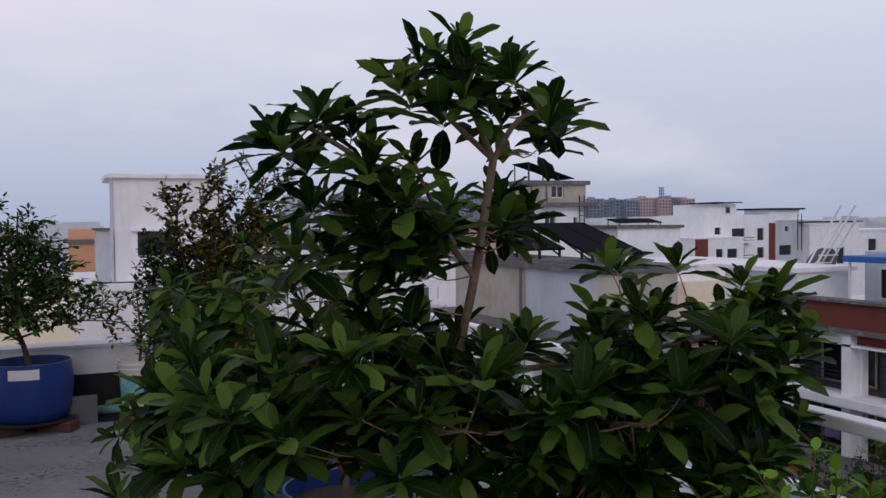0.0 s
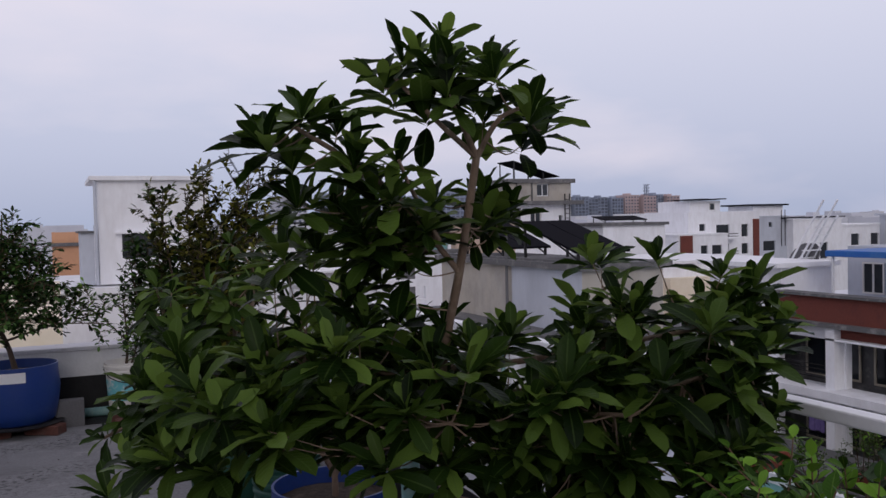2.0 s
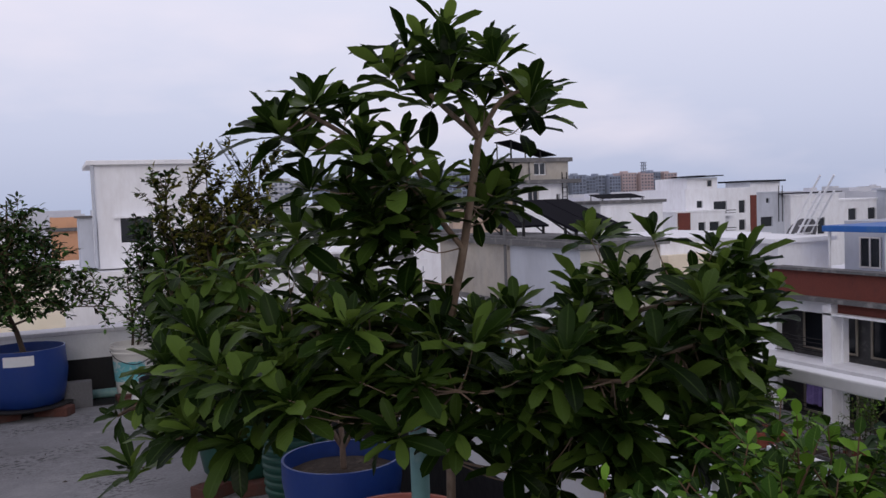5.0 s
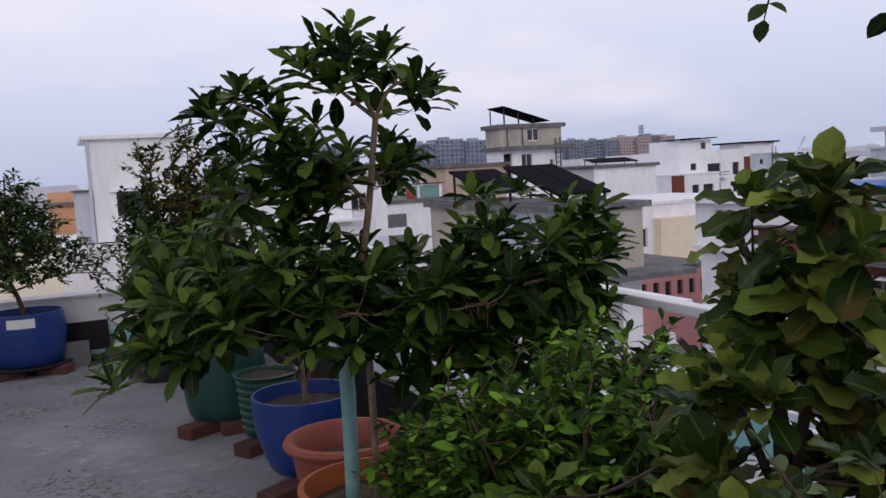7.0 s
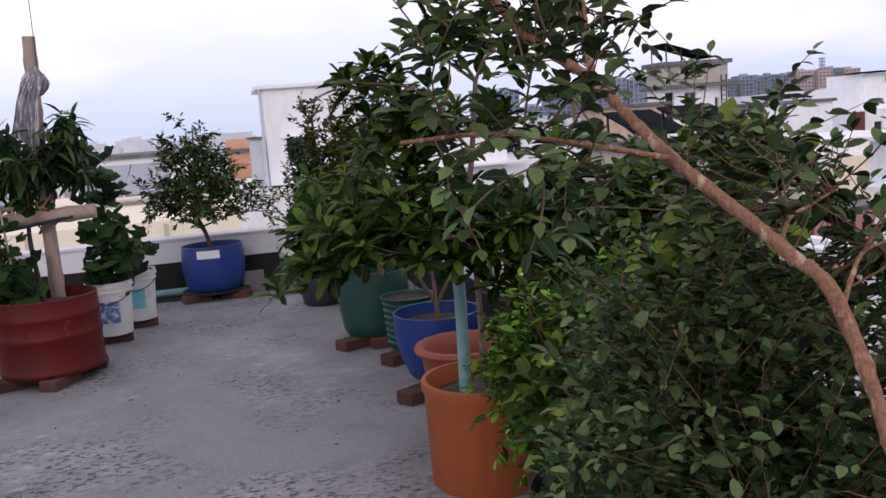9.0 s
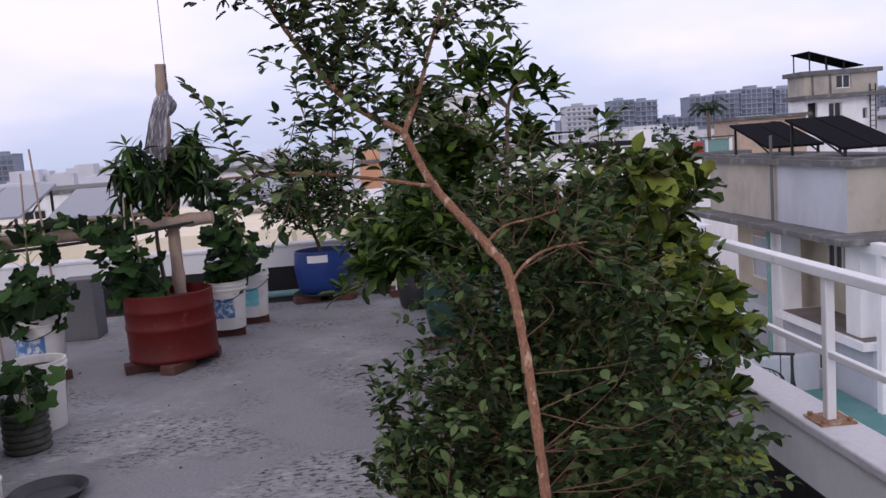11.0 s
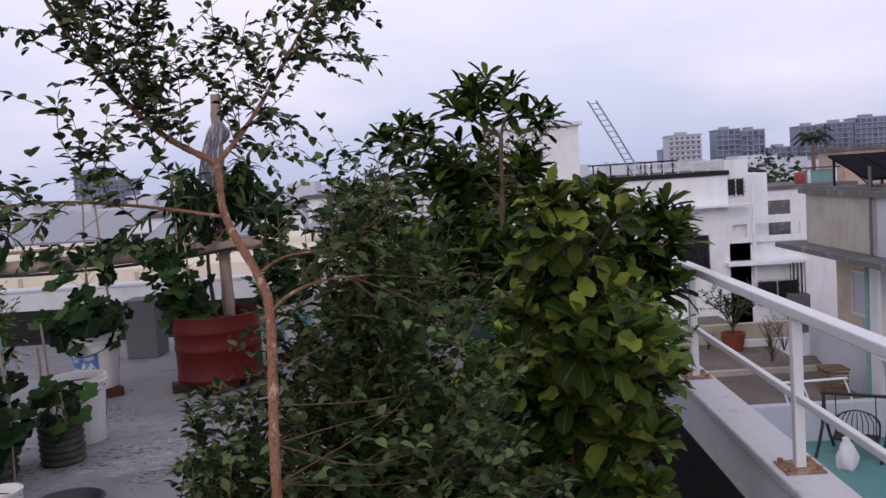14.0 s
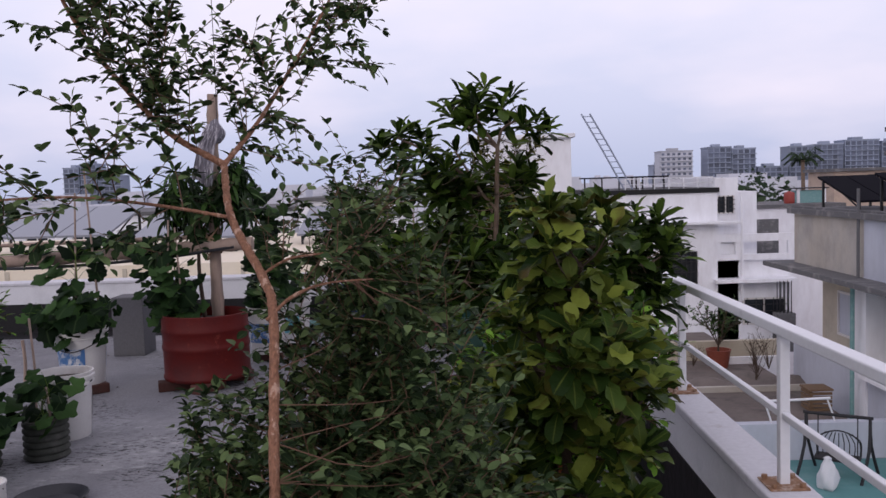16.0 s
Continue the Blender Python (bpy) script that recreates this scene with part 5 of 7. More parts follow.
# row along the rail
gd = pot("green_half_drum", "dark green plastic drum planter on bricks", (0.8, 1.87, 0.062), half_drum(0.215, 0.39, 0.1), "green_plastic", 0.202, 0.33)
bricks_under((0.8, 1.87), [(-0.19, -0.14, 30), (0.06, -0.22, 0), (0.15, 0.17, 60), (-0.12, 0.16, 90)])
gp = thing("ribbed_green_pot", "ribbed green plastic pot on a brick", "planter", (0.92, 1.38, 0.062))
prof = [(0, 0), (0.115, 0), (0.12, 0.015)]
for i in range(7):
    z = 0.025 + i * 0.037
    prof += [(0.124 + i * 0.003, z), (0.131 + i * 0.003, z + 0.009), (0.131 + i * 0.003, z + 0.02), (0.125 + i * 0.003, z + 0.028)]
prof += [(0.156, 0.288), (0.16, 0.3), (0.145, 0.3), (0.135, 0.23), (0.11, 0.02), (0, 0.02)]
part("body", lathe(prof, 48), "green_plastic", gp, smooth=35)
part("soil", lathe([(0, 0.285), (0.09, 0.287), (0.142, 0.275)], 24, 0.02), "soil", gp)
bricks_under((0.92, 1.38), [(-0.09, -0.1, 30), (0.07, 0.08, 30)])
pot("blue_half_drum", "blue plastic half drum planter with dry soil", (0.95, 0.78, 0.062), [(0, 0), (0.145, 0), (0.16, 0.015), (0.185, 0.08), (0.21, 0.17), (0.222, 0.25), (0.222, 0.325), (0.212, 0.325), (0.21, 0.25), (0.175, 0.08), (0.15, 0.03), (0, 0.03)], "blue_plastic", 0.209, 0.27)
bricks_under((0.95, 0.76), [(-0.18, -0.2, 30), (0.2, 0.15, 0)])
tp = pot("terracotta_pot", "large terracotta pot with a rolled rim", (0.91, 0.08, 0.0),
         [(0, 0), (0.14, 0), (0.155, 0.02), (0.168, 0.14), (0.16, 0.22), (0.165, 0.25), (0.178, 0.26), (0.19, 0.34), (0.2, 0.352), (0.215, 0.362), (0.22, 0.376), (0.212, 0.39), (0.192, 0.392), (0.178, 0.378), (0.168, 0.28), (0.15, 0.1), (0, 0.03)], "terracotta", 0.172, 0.3)
pot("orange_pot", "tall orange planter with a straight wall", (0.84, -0.42, 0.0), [(0, 0), (0.2, 0), (0.212, 0.015), (0.22, 0.35), (0.228, 0.36), (0.228, 0.392), (0.21, 0.395), (0.203, 0.3), (0.19, 0.03), (0, 0.03)], "orange_pot", 0.203, 0.33)
st = thing("support_pole", "teal plastic pipe stake beside the tree", "stake", (0.77, -0.42, 0.33))
part("pipe", piped([(0, 0, 0), (0.005, 0.0, 0.35), (0.0, 0.01, 0.68)], 0.022, seg=14), "pipe_teal", st, smooth=60)
pot("black_pot", "black plastic planter under the leafy shrub", (0.9, -1.4, 0.0), half_drum(0.22, 0.36), "black_plastic", 0.205, 0.3)
pot("black_pot", "black plastic planter under the broad-leaved bush", (0.9, -1.98, 0.0), half_drum(0.26, 0.4), "black_plastic", 0.24, 0.34)
pot("green_half_drum", "green plastic planter holding the guava tree", (0.48, -2.85, 0.0), half_drum(0.22, 0.38), "green_plastic", 0.205, 0.32)


# ---------------------------------------------------------------- trees and shrubs
def rosette_tree(label, base, limbs, tips, length, seed, bark, count=(9, 12), singles=300, pick=None, twig=0.16, kind="rosette", mat="leaf_rosette", sag=0.3, up=0.5, name="tree", category="tree", twig_r=0.005, opening=(25, 110), lobes=(), places=()):
    ob = thing(name, label, category, base)
    limb_mesh(limbs, ob, bark)
    rng = random.Random(seed)
    fol = Foliage(kind, mat, seed + 1)
    twigs = []
    for limb, n in zip(limbs, tips):
        if not n:
            continue
        for tw in sprout(rng, limb, n, twig, u0=0.45, up=up):
            twigs.append(tw)
            fol.rosette(tw[2], (tw[2] - tw[1]) + Vector((0, 0, 0.03)), rng.randint(*count), length * rng.uniform(0.8, 1.1), *opening, sag)
        end = smooth_path(limb[0], 6)
        fol.rosette(end[-1], end[-1] - end[-3] + Vector((0, 0, 0.02)), rng.randint(*count), length, *opening, sag)
    spots = [(Vector(p), Vector((0, 0, 1))) for p in places]
    for centre, radii, n in lobes:
        spots += [in_lobe(rng, centre, radii) for _ in range(n)]
    for p, d in spots:
        q = nearest_on(limbs, p, rng)
        way = p - q
        twigs.append((q, q + way * 0.55 + Vector((0, 0, -0.12 * way.length)), p))
        axis = way.normalized() * 0.35 + d * 0.4 + Vector((0, 0, 0.85))
        fol.rosette(p, axis, rng.randint(*count), length * rng.uniform(0.8, 1.12), *opening, sag)
    twig_bundle(twigs, ob, bark, twig_r)
    fol.build(ob, singles, pick)
    return ob


limbs_a = [
    ([(0.84, -0.44, 0.33), (0.82, -0.5, 0.8), (0.78, -0.6, 1.02), (0.785, -0.68, 1.22), (0.79, -0.755, 1.437)], 0.0115, 0.0075),
    ([(0.79, -0.755, 1.435), (0.73, -0.79, 1.52), (0.71, -0.75, 1.6)], 0.006, 0.003),
    ([(0.79, -0.755, 1.435), (0.81, -0.81, 1.5), (0.88, -0.8, 1.53)], 0.006, 0.003),
    ([(0.79, -0.755, 1.435), (0.69, -0.77, 1.51), (0.64, -0.73, 1.58)], 0.006, 0.003),
    ([(0.785, -0.68, 1.215), (0.66, -0.71, 1.35), (0.56, -0.74, 1.42), (0.44, -0.78, 1.48)], 0.0065, 0.004),
    ([(0.73, -0.71, 1.28), (0.67, -0.72, 1.38), (0.64, -0.74, 1.43)], 0.005, 0.003),
    ([(0.79, -0.62, 1.02), (0.92, -0.72, 1.04), (1.08, -0.8, 1.07), (1.22, -0.88, 1.1)], 0.007, 0.004),
    ([(0.8, -0.56, 0.95), (0.95, -0.74, 0.98), (1.1, -0.9, 1.0), (1.24, -0.96, 1.04)], 0.008, 0.004),
    ([(0.79, -0.58, 1.0), (0.66, -0.6, 1.02), (0.52, -0.6, 1.06), (0.4, -0.58, 1.08)], 0.008, 0.004),
    ([(0.81, -0.53, 0.86), (0.62, -0.52, 0.88), (0.44, -0.48, 0.9), (0.32, -0.4, 0.9), (0.22, -0.35, 0.8)], 0.008, 0.004),
    ([(0.8, -0.54, 0.88), (0.72, -0.74, 0.94), (0.66, -0.9, 0.98)], 0.008, 0.004),
    ([(0.8, -0.56, 0.95), (0.9, -0.82, 0.96), (0.95, -1.0, 0.98)], 0.008, 0.004),
]
rosette_tree("tall potted tree with rosettes of glossy long leaves", (0.84, -0.44, 0.34), limbs_a, [0, 0, 0, 0, 0, 0, 0, 0, 0, 0, 0, 0], 0.09, 11, "bark_grey", count=(10, 13), singles=300, twig_r=0.0022, sag=0.2, opening=(12, 82),
             pick=lambda p: (p - Vector((0.0, -2.4, 1.4))).length,
             places=[(0.753, -0.7, 1.656), (0.672, -0.69, 1.616), (0.717, -0.75, 1.596), (0.933, -0.73, 1.526), (0.843, -0.71, 1.616), (0.807, -0.8, 1.576), (0.879, -0.8, 1.506), (0.672, -0.64, 1.546), (0.933, -0.67, 1.466), (0.825, -0.67, 1.536), (0.771, -0.72, 1.546), (0.69, -0.75, 1.506), (0.627, -0.7, 1.566), (0.969, -0.7, 1.496),
                     (0.447, -0.8, 1.496), (0.384, -0.81, 1.446), (0.519, -0.76, 1.476), (0.447, -0.72, 1.416), (0.528, -0.82, 1.406), (0.573, -0.7, 1.386), (0.609, -0.78, 1.356), (0.492, -0.68, 1.356), (0.645, -0.72, 1.426), (0.753, -0.64, 1.356), (0.672, -0.64, 1.316), (0.573, -0.66, 1.296),
                     (1.12, -0.67, 1.22), (1.05, -0.74, 1.23), (1.15, -0.82, 1.23), (1.24, -0.9, 1.2), (1.32, -0.9, 1.17), (1.4, -0.86, 1.12), (1.34, -0.94, 1.06), (1.42, -0.8, 1.04),
                     (0.6, -0.72, 1.36), (0.55, -0.78, 1.31), (0.68, -0.76, 1.31), (0.5, -0.68, 1.27), (0.63, -0.6, 1.26), (0.73, -0.58, 1.31), (0.45, -0.74, 1.35), (0.87, -0.62, 1.37), (0.84, -0.68, 1.31), (0.92, -0.64, 1.33),
                     (0.23, -0.34, 0.81), (0.15, -0.34, 0.77), (0.28, -0.36, 0.88), (0.2, -0.38, 0.84)],
             lobes=[((0.8, -0.73, 1.57), (0.17, 0.12, 0.1), 4), ((0.46, -0.77, 1.45), (0.13, 0.1, 0.07), 3), ((0.58, -0.64, 1.25), (0.17, 0.12, 0.1), 22), ((0.85, -0.62, 1.32), (0.08, 0.08, 0.06), 5), ((0.4, -0.55, 0.98), (0.24, 0.28, 0.12), 40), ((0.62, -0.66, 1.03), (0.28, 0.28, 0.13), 42), ((0.86, -0.72, 1.01), (0.28, 0.3, 0.13), 42), ((1.15, -0.84, 1.05), (0.26, 0.22, 0.14), 48), ((0.78, -0.78, 0.93), (0.36, 0.2, 0.08), 26), ((0.98, -0.82, 0.84), (0.22, 0.18, 0.12), 28), ((0.6, -0.86, 0.95), (0.3, 0.14, 0.07), 16), ((1.06, -0.94, 0.9), (0.22, 0.14, 0.1), 20), ((1.17, -0.84, 0.92), (0.24, 0.18, 0.13), 40)])

limbs_b = [
    ([(0.84, 1.7, 0.35), (0.8, 1.62, 0.6), (0.72, 1.5, 0.75)], 0.02, 0.014),
    ([(0.75, 1.55, 0.68), (0.6, 1.4, 0.8), (0.44, 1.3, 0.9)], 0.012, 0.006),
    ([(0.75, 1.55, 0.7), (0.72, 1.35, 0.9), (0.68, 1.2, 1.02)], 0.012, 0.006),
    ([(0.75, 1.55, 0.62), (0.52, 1.3, 0.62), (0.34, 1.2, 0.6), (0.2, 1.14, 0.56)], 0.011, 0.006),
    ([(0.75, 1.55, 0.72), (0.84, 1.6, 0.95), (0.86, 1.65, 1.15)], 0.012, 0.006),
    ([(0.75, 1.55, 0.7), (0.95, 1.4, 0.85), (1.1, 1.3, 0.98)], 0.012, 0.006),
    ([(0.75, 1.55, 0.66), (0.74, 1.25, 0.72), (0.7, 1.0, 0.78)], 0.011, 0.006),
    ([(0.75, 1.55, 0.7), (0.58, 1.6, 0.86), (0.42, 1.62, 0.96)], 0.011, 0.006),
    ([(0.75, 1.55, 0.64), (0.58, 1.25, 0.7), (0.46, 1.05, 0.74)], 0.011, 0.006),
]
rosette_tree("bushy potted tree with rosettes of long dark leaves", (0.84, 1.7, 0.36), limbs_b, [0, 5, 5, 2, 4, 4, 5, 5, 5], 0.13, 23, "bark_grey", singles=120)
rosette_tree("small leafy plant in the blue drum", (0.95, 0.76, 0.36), [([(0.95, 0.76, 0.34), (0.93, 0.72, 0.58), (0.9, 0.7, 0.8)], 0.012, 0.006), ([(0.95, 0.76, 0.42), (1.05, 0.66, 0.66), (1.1, 0.58, 0.84)], 0.01, 0.006),
             ([(0.95, 0.76, 0.42), (0.8, 0.62, 0.66), (0.72, 0.56, 0.76)], 0.01, 0.006)], [3, 4, 4], 0.12, 29, "bark_grey", singles=60, name="shrub", category="shrub")

# broad-leaved bush by the rail
limbs_d = [([(0.88, -1.98, 0.32), (0.87, -1.98, 0.6), (0.85, -1.99, 1.1)], 0.016, 0.008)]
for i in range(12):
    a = i * 2.4
    u = i / 11
    z = 0.5 + 0.7 * u
    rr = 0.17 - 0.08 * u * u
    limbs_d.append(([(0.88, -1.98, 0.4 + 0.5 * u), (0.86 + rr * 0.5 * math.cos(a), -1.98 + rr * 0.5 * math.sin(a), z - 0.08), (0.85 + rr * math.cos(a), -1.98 + rr * math.sin(a), z)], 0.007, 0.004))
rosette_tree("dense bush of broad yellow-green leaves with brown edges", (0.9, -1.98, 0.34), limbs_d, [0] * 13, 0.08, 31, "bark_dark", count=(7, 10), singles=300, kind="broad", mat="leaf_broad", name="broad_leaved_bush", category="bush",
             pick=lambda p: (p - Vector((0.3, -3.3, 1.3))).length, sag=0.1, twig_r=0.003, opening=(15, 90),
             lobes=[((0.88, -2.03, 1.15), (0.14, 0.13, 0.13), 24), ((0.88, -2.03, 0.92), (0.19, 0.17, 0.18), 48), ((0.88, -2.0, 0.66), (0.2, 0.2, 0.18), 36), ((0.67, -1.72, 0.76), (0.1, 0.12, 0.08), 8), ((0.66, -1.98, 0.66), (0.13, 0.15, 0.16), 20)])


def twiggy(label, base, limbs, tips, length, gap, seed, bark, kind, mat, twig=0.25, singles=200, pick=None, name="shrub", category="shrub", second=2, up=0.25, u0=0.25, twig_r=0.003, out=0.9, lobes=(), keep=None, fine=1.0):
    """Plants with leaves along fine twigs."""
    ob = thing(name, label, category, base)
    limb_mesh(limbs, ob, bark)
    rng = random.Random(seed)
    fol = Foliage(kind, mat, seed + 1)
    twigs = []
    for limb, n in zip(limbs, tips):
        for tw in sprout(rng, limb, n, twig, u0=u0, up=up, out=out):
            twigs.append(tw)
            fol.along(tw, length * fine, gap * fine)
            for t2 in sprout(rng, ([*tw], 0, 0), second, twig * 0.55, u0=0.3, up=up * 0.6):
                twigs.append(t2)
                fol.along(t2, length * fine * 0.9, gap * fine)
    for centre, radii, n in lobes:
        for _ in range(n):
            p, d = in_lobe(rng, centre, radii, 0.35)
            if keep is not None and not keep(p):
                continue
            q = nearest_on(limbs, p, rng)
            way = p - q
            tw = (q, q + way * 0.5 + Vector((rng.uniform(-1, 1), rng.uniform(-1, 1), rng.uniform(-1, 0.4))) * way.length * 0.15, p)
            twigs.append(tw)
            s = max(0.0, 1 - twig / max(way.length, 1e-3))
            fol.along((q + way * s, q + way * (0.5 + s * 0.5) + Vector((0, 0, -0.01)), p + d * 0.01), length, gap)
            tip = p + (d + Vector((rng.uniform(-1, 1), rng.uniform(-1, 1), rng.uniform(-0.2, 0.9))) * 0.8).normalized() * twig * 0.6
            twigs.append((p, p.lerp(tip, 0.5), tip))
            fol.along((p, p.lerp(tip, 0.5) + Vector((0, 0, 0.005)), tip), length * 0.9, gap)
    if keep is not None:
        fol.leaves = [m for m in fol.leaves if keep(m.translation)]
        twigs = [t for t in twigs if keep(t[-1])]
    twig_bundle(twigs, ob, "twig_brown" if lobes else bark, twig_r)
    fol.build(ob, singles, pick)
    return ob


def beside_the_walk(p):
    """True where the guava grows freely; it is cut back along the walking strip."""
    if p.z < 1.22 and (p.x - 0.02) ** 2 + (p.y + 3.08) ** 2 + (p.z - 1.3) ** 2 < 0.27:
        return False
    if p.z > 1.5:
        return p.x > -0.04
    if p.z > 1.22:
        return p.x > 0.51 * (p.y + 3.104) - 0.014
    if p.z > 0.9:
        return p.x > max(0.296 * (p.y + 3.376) + 0.035, 0.54 * (p.y + 3.1) + 0.03) and (p.x - 0.01) ** 2 + (p.y + 3.13) ** 2 > (0.38 if p.z > 1.06 else 0.2)
    return p.x > max(0.296 * (p.y + 3.376) + 0.035, 0.54 * (p.y + 3.1) - 0.01)


# guava: leaning reddish trunk with a sparse top and a dense low mass
limbs_g = [
    ([(0.45, -2.97, 0.3), (0.447, -2.96, 0.75), (0.442, -2.935, 1.0), (0.434, -2.868, 1.166), (0.415, -2.829, 1.21), (0.364, -2.762, 1.279), (0.336, -2.68, 1.347)], 0.0062, 0.0045),
    ([(0.336, -2.68, 1.347), (0.272, -2.69, 1.388), (0.228, -2.71, 1.44), (0.185, -2.74, 1.51), (0.15, -2.77, 1.6), (0.13, -2.79, 1.68)], 0.0046, 0.0014),
    ([(0.336, -2.68, 1.347), (0.366, -2.6, 1.408), (0.4, -2.51, 1.495), (0.45, -2.45, 1.6), (0.48, -2.4, 1.68)], 0.0038, 0.0012),
    ([(0.364, -2.762, 1.279), (0.28, -2.78, 1.297), (0.2, -2.83, 1.31), (0.13, -2.87, 1.31)], 0.0024, 0.0012),
    ([(0.427, -2.872, 1.166), (0.455, -2.85, 1.19), (0.49, -2.82, 1.2), (0.54, -2.79, 1.2)], 0.0022, 0.001),
    ([(0.41, -2.83, 1.21), (0.44, -2.8, 1.228), (0.48, -2.77, 1.232), (0.53, -2.74, 1.24)], 0.0019, 0.0009),
    ([(0.5, -2.82, 0.3), (0.52, -2.75, 0.7), (0.55, -2.68, 0.86)], 0.006, 0.0012),
    ([(0.412, -2.95, 0.78), (0.47, -2.75, 0.9), (0.51, -2.55, 0.98), (0.55, -2.4, 1.05)], 0.0019, 0.001),
    ([(0.412, -2.95, 0.7), (0.38, -2.8, 0.78), (0.33, -2.68, 0.86)], 0.0019, 0.001),
    ([(0.52, -2.75, 0.7), (0.6, -2.6, 0.82), (0.66, -2.48, 0.95)], 0.0038, 0.001),
    ([(0.52, -2.75, 0.6), (0.56, -2.5, 0.7), (0.58, -2.3, 0.82)], 0.0038, 0.001),
    ([(0.47, -2.88, 0.5), (0.4, -2.7, 0.58), (0.34, -2.56, 0.64)], 0.0019, 0.001),
    ([(0.52, -2.75, 0.8), (0.48, -2.5, 0.9), (0.46, -2.34, 0.98)], 0.0038, 0.001),
    ([(0.413, -2.95, 0.55), (0.32, -2.88, 0.64), (0.24, -2.84, 0.7)], 0.0019, 0.0015),
]
twiggy("guava tree with a reddish leaning trunk and small leaves", (0.46, -2.9, 0.32), limbs_g, [0, 44, 30, 10, 6, 6, 3, 5, 6, 5, 5, 5, 5, 6], 0.0215, 0.0145, 41, "bark_red", "guava", "leaf_guava", twig=0.13, singles=300, name="guava_tree", category="tree",
       pick=lambda p: (p - Vector((0.1, -3.6, 1.4))).length, second=3, twig_r=0.0009, fine=0.9, u0=0.12, up=0.08,
       # pruned back on the side of the walking strip
       keep=beside_the_walk,
       lobes=[((0.44, -2.6, 0.92), (0.18, 0.34, 0.2), 270), ((0.5, -2.5, 0.68), (0.24, 0.36, 0.26), 330), ((0.38, -2.76, 0.76), (0.2, 0.18, 0.22), 140), ((0.28, -2.76, 0.84), (0.11, 0.12, 0.1), 50), ((0.58, -2.66, 0.8), (0.16, 0.28, 0.2), 210), ((0.62, -2.8, 0.94), (0.1, 0.14, 0.2), 70), ((0.43, -2.66, 1.11), (0.1, 0.15, 0.13), 60), ((0.5, -2.6, 1.26), (0.05, 0.12, 0.12), 14), ((0.57, -2.66, 1.06), (0.1, 0.13, 0.17), 120), ((0.64, -2.72, 0.8), (0.12, 0.14, 0.2), 90), ((0.31, -2.74, 0.99), (0.06, 0.1, 0.06), 34)])

# bright leafy shrub beside the tall tree
limbs_e = [([(0.9, -1.4, 0.3), (0.9, -1.4, 0.5), (0.9, -1.4, 0.7)], 0.014, 0.008)]
for i in range(9):
    a = i * 2.4
    limbs_e.append(([(0.9, -1.4, 0.4), (0.92 + 0.14 * math.cos(a), -1.4 + 0.14 * math.sin(a), 0.62), (0.93 + 0.24 * math.cos(a), -1.38 + 0.24 * math.sin(a), 0.8 + 0.05 * (i % 3))], 0.006, 0.003))
twiggy("shrub with many bright green small leaves", (0.9, -1.4, 0.32), limbs_e, [4] + [5] * 9, 0.042, 0.02, 51, "bark_dark", "lime", "leaf_lime", twig=0.14, singles=200, twig_r=0.002, up=0.0, lobes=[((0.93, -1.4, 0.7), (0.25, 0.25, 0.22), 230), ((0.75, -1.34, 0.62), (0.13, 0.2, 0.2), 110), ((1.08, -1.3, 0.78), (0.16, 0.2, 0.15), 80)])

# leafy seedling beside the stake in the orange planter
limbs_s = [([(0.9, -0.5, 0.34), (0.91, -0.54, 0.42), (0.92, -0.58, 0.52)], 0.005, 0.003), ([(0.9, -0.5, 0.34), (0.98, -0.58, 0.42), (1.02, -0.66, 0.48)], 0.004, 0.002), ([(0.9, -0.5, 0.34), (0.86, -0.6, 0.42), (0.84, -0.66, 0.46)], 0.004, 0.002)]
twiggy("bright leafy seedling beside the tree stake", (0.9, -0.5, 0.36), limbs_s, [4, 5, 4], 0.05, 0.024, 53, "bark_dark", "lime", "leaf_lime", twig=0.12, singles=60, twig_r=0.002, up=0.1, lobes=[((0.93, -0.62, 0.46), (0.16, 0.13, 0.15), 60)])

# citrus trees at the north end
limbs_l = [([(-0.2, 4.06, 0.38), (-0.24, 4.07, 0.55), (-0.3, 4.06, 0.75), (-0.27, 4.04, 1.0), (-0.25, 4.04, 1.42)], 0.02, 0.005)]
for i in range(11):
    a = i * 2.4
    z = 0.66 + 0.055 * i
    rr = 0.6 - 0.042 * i
    limbs_l.append(([(-0.27, 4.05, z - 0.06), (-0.26 + rr * 0.5 * math.cos(a), 4.04 + rr * 0.5 * math.sin(a), z + 0.03), (-0.26 + rr * math.cos(a), 4.04 + rr * math.sin(a), z + 0.02)], 0.008, 0.003))
twiggy("lemon tree with a spreading crown in a blue drum", (-0.2, 4.06, 0.4), limbs_l, [10] + [9] * 11, 0.06, 0.026, 61, "bark_dark", "citrus", "leaf_citrus", twig=0.18, singles=150, name="lemon_tree", category="tree", lobes=[((-0.26, 4.04, 0.86), (0.55, 0.38, 0.17), 90), ((-0.26, 4.04, 1.08), (0.3, 0.25, 0.2), 40)])
limbs_p = [([(0.48, 4.15, 0.36), (0.49, 4.15, 0.55), (0.47, 4.17, 0.85)], 0.011, 0.004), ([(0.51, 4.15, 0.36), (0.56, 4.13, 0.55), (0.6, 4.1, 0.8)], 0.009, 0.004), ([(0.48, 4.15, 0.55), (0.34, 4.15, 0.7), (0.2, 4.15, 0.82)], 0.006, 0.003), ([(0.48, 4.15, 0.6), (0.64, 4.1, 0.74), (0.74, 4.05, 0.92)], 0.006, 0.003)]
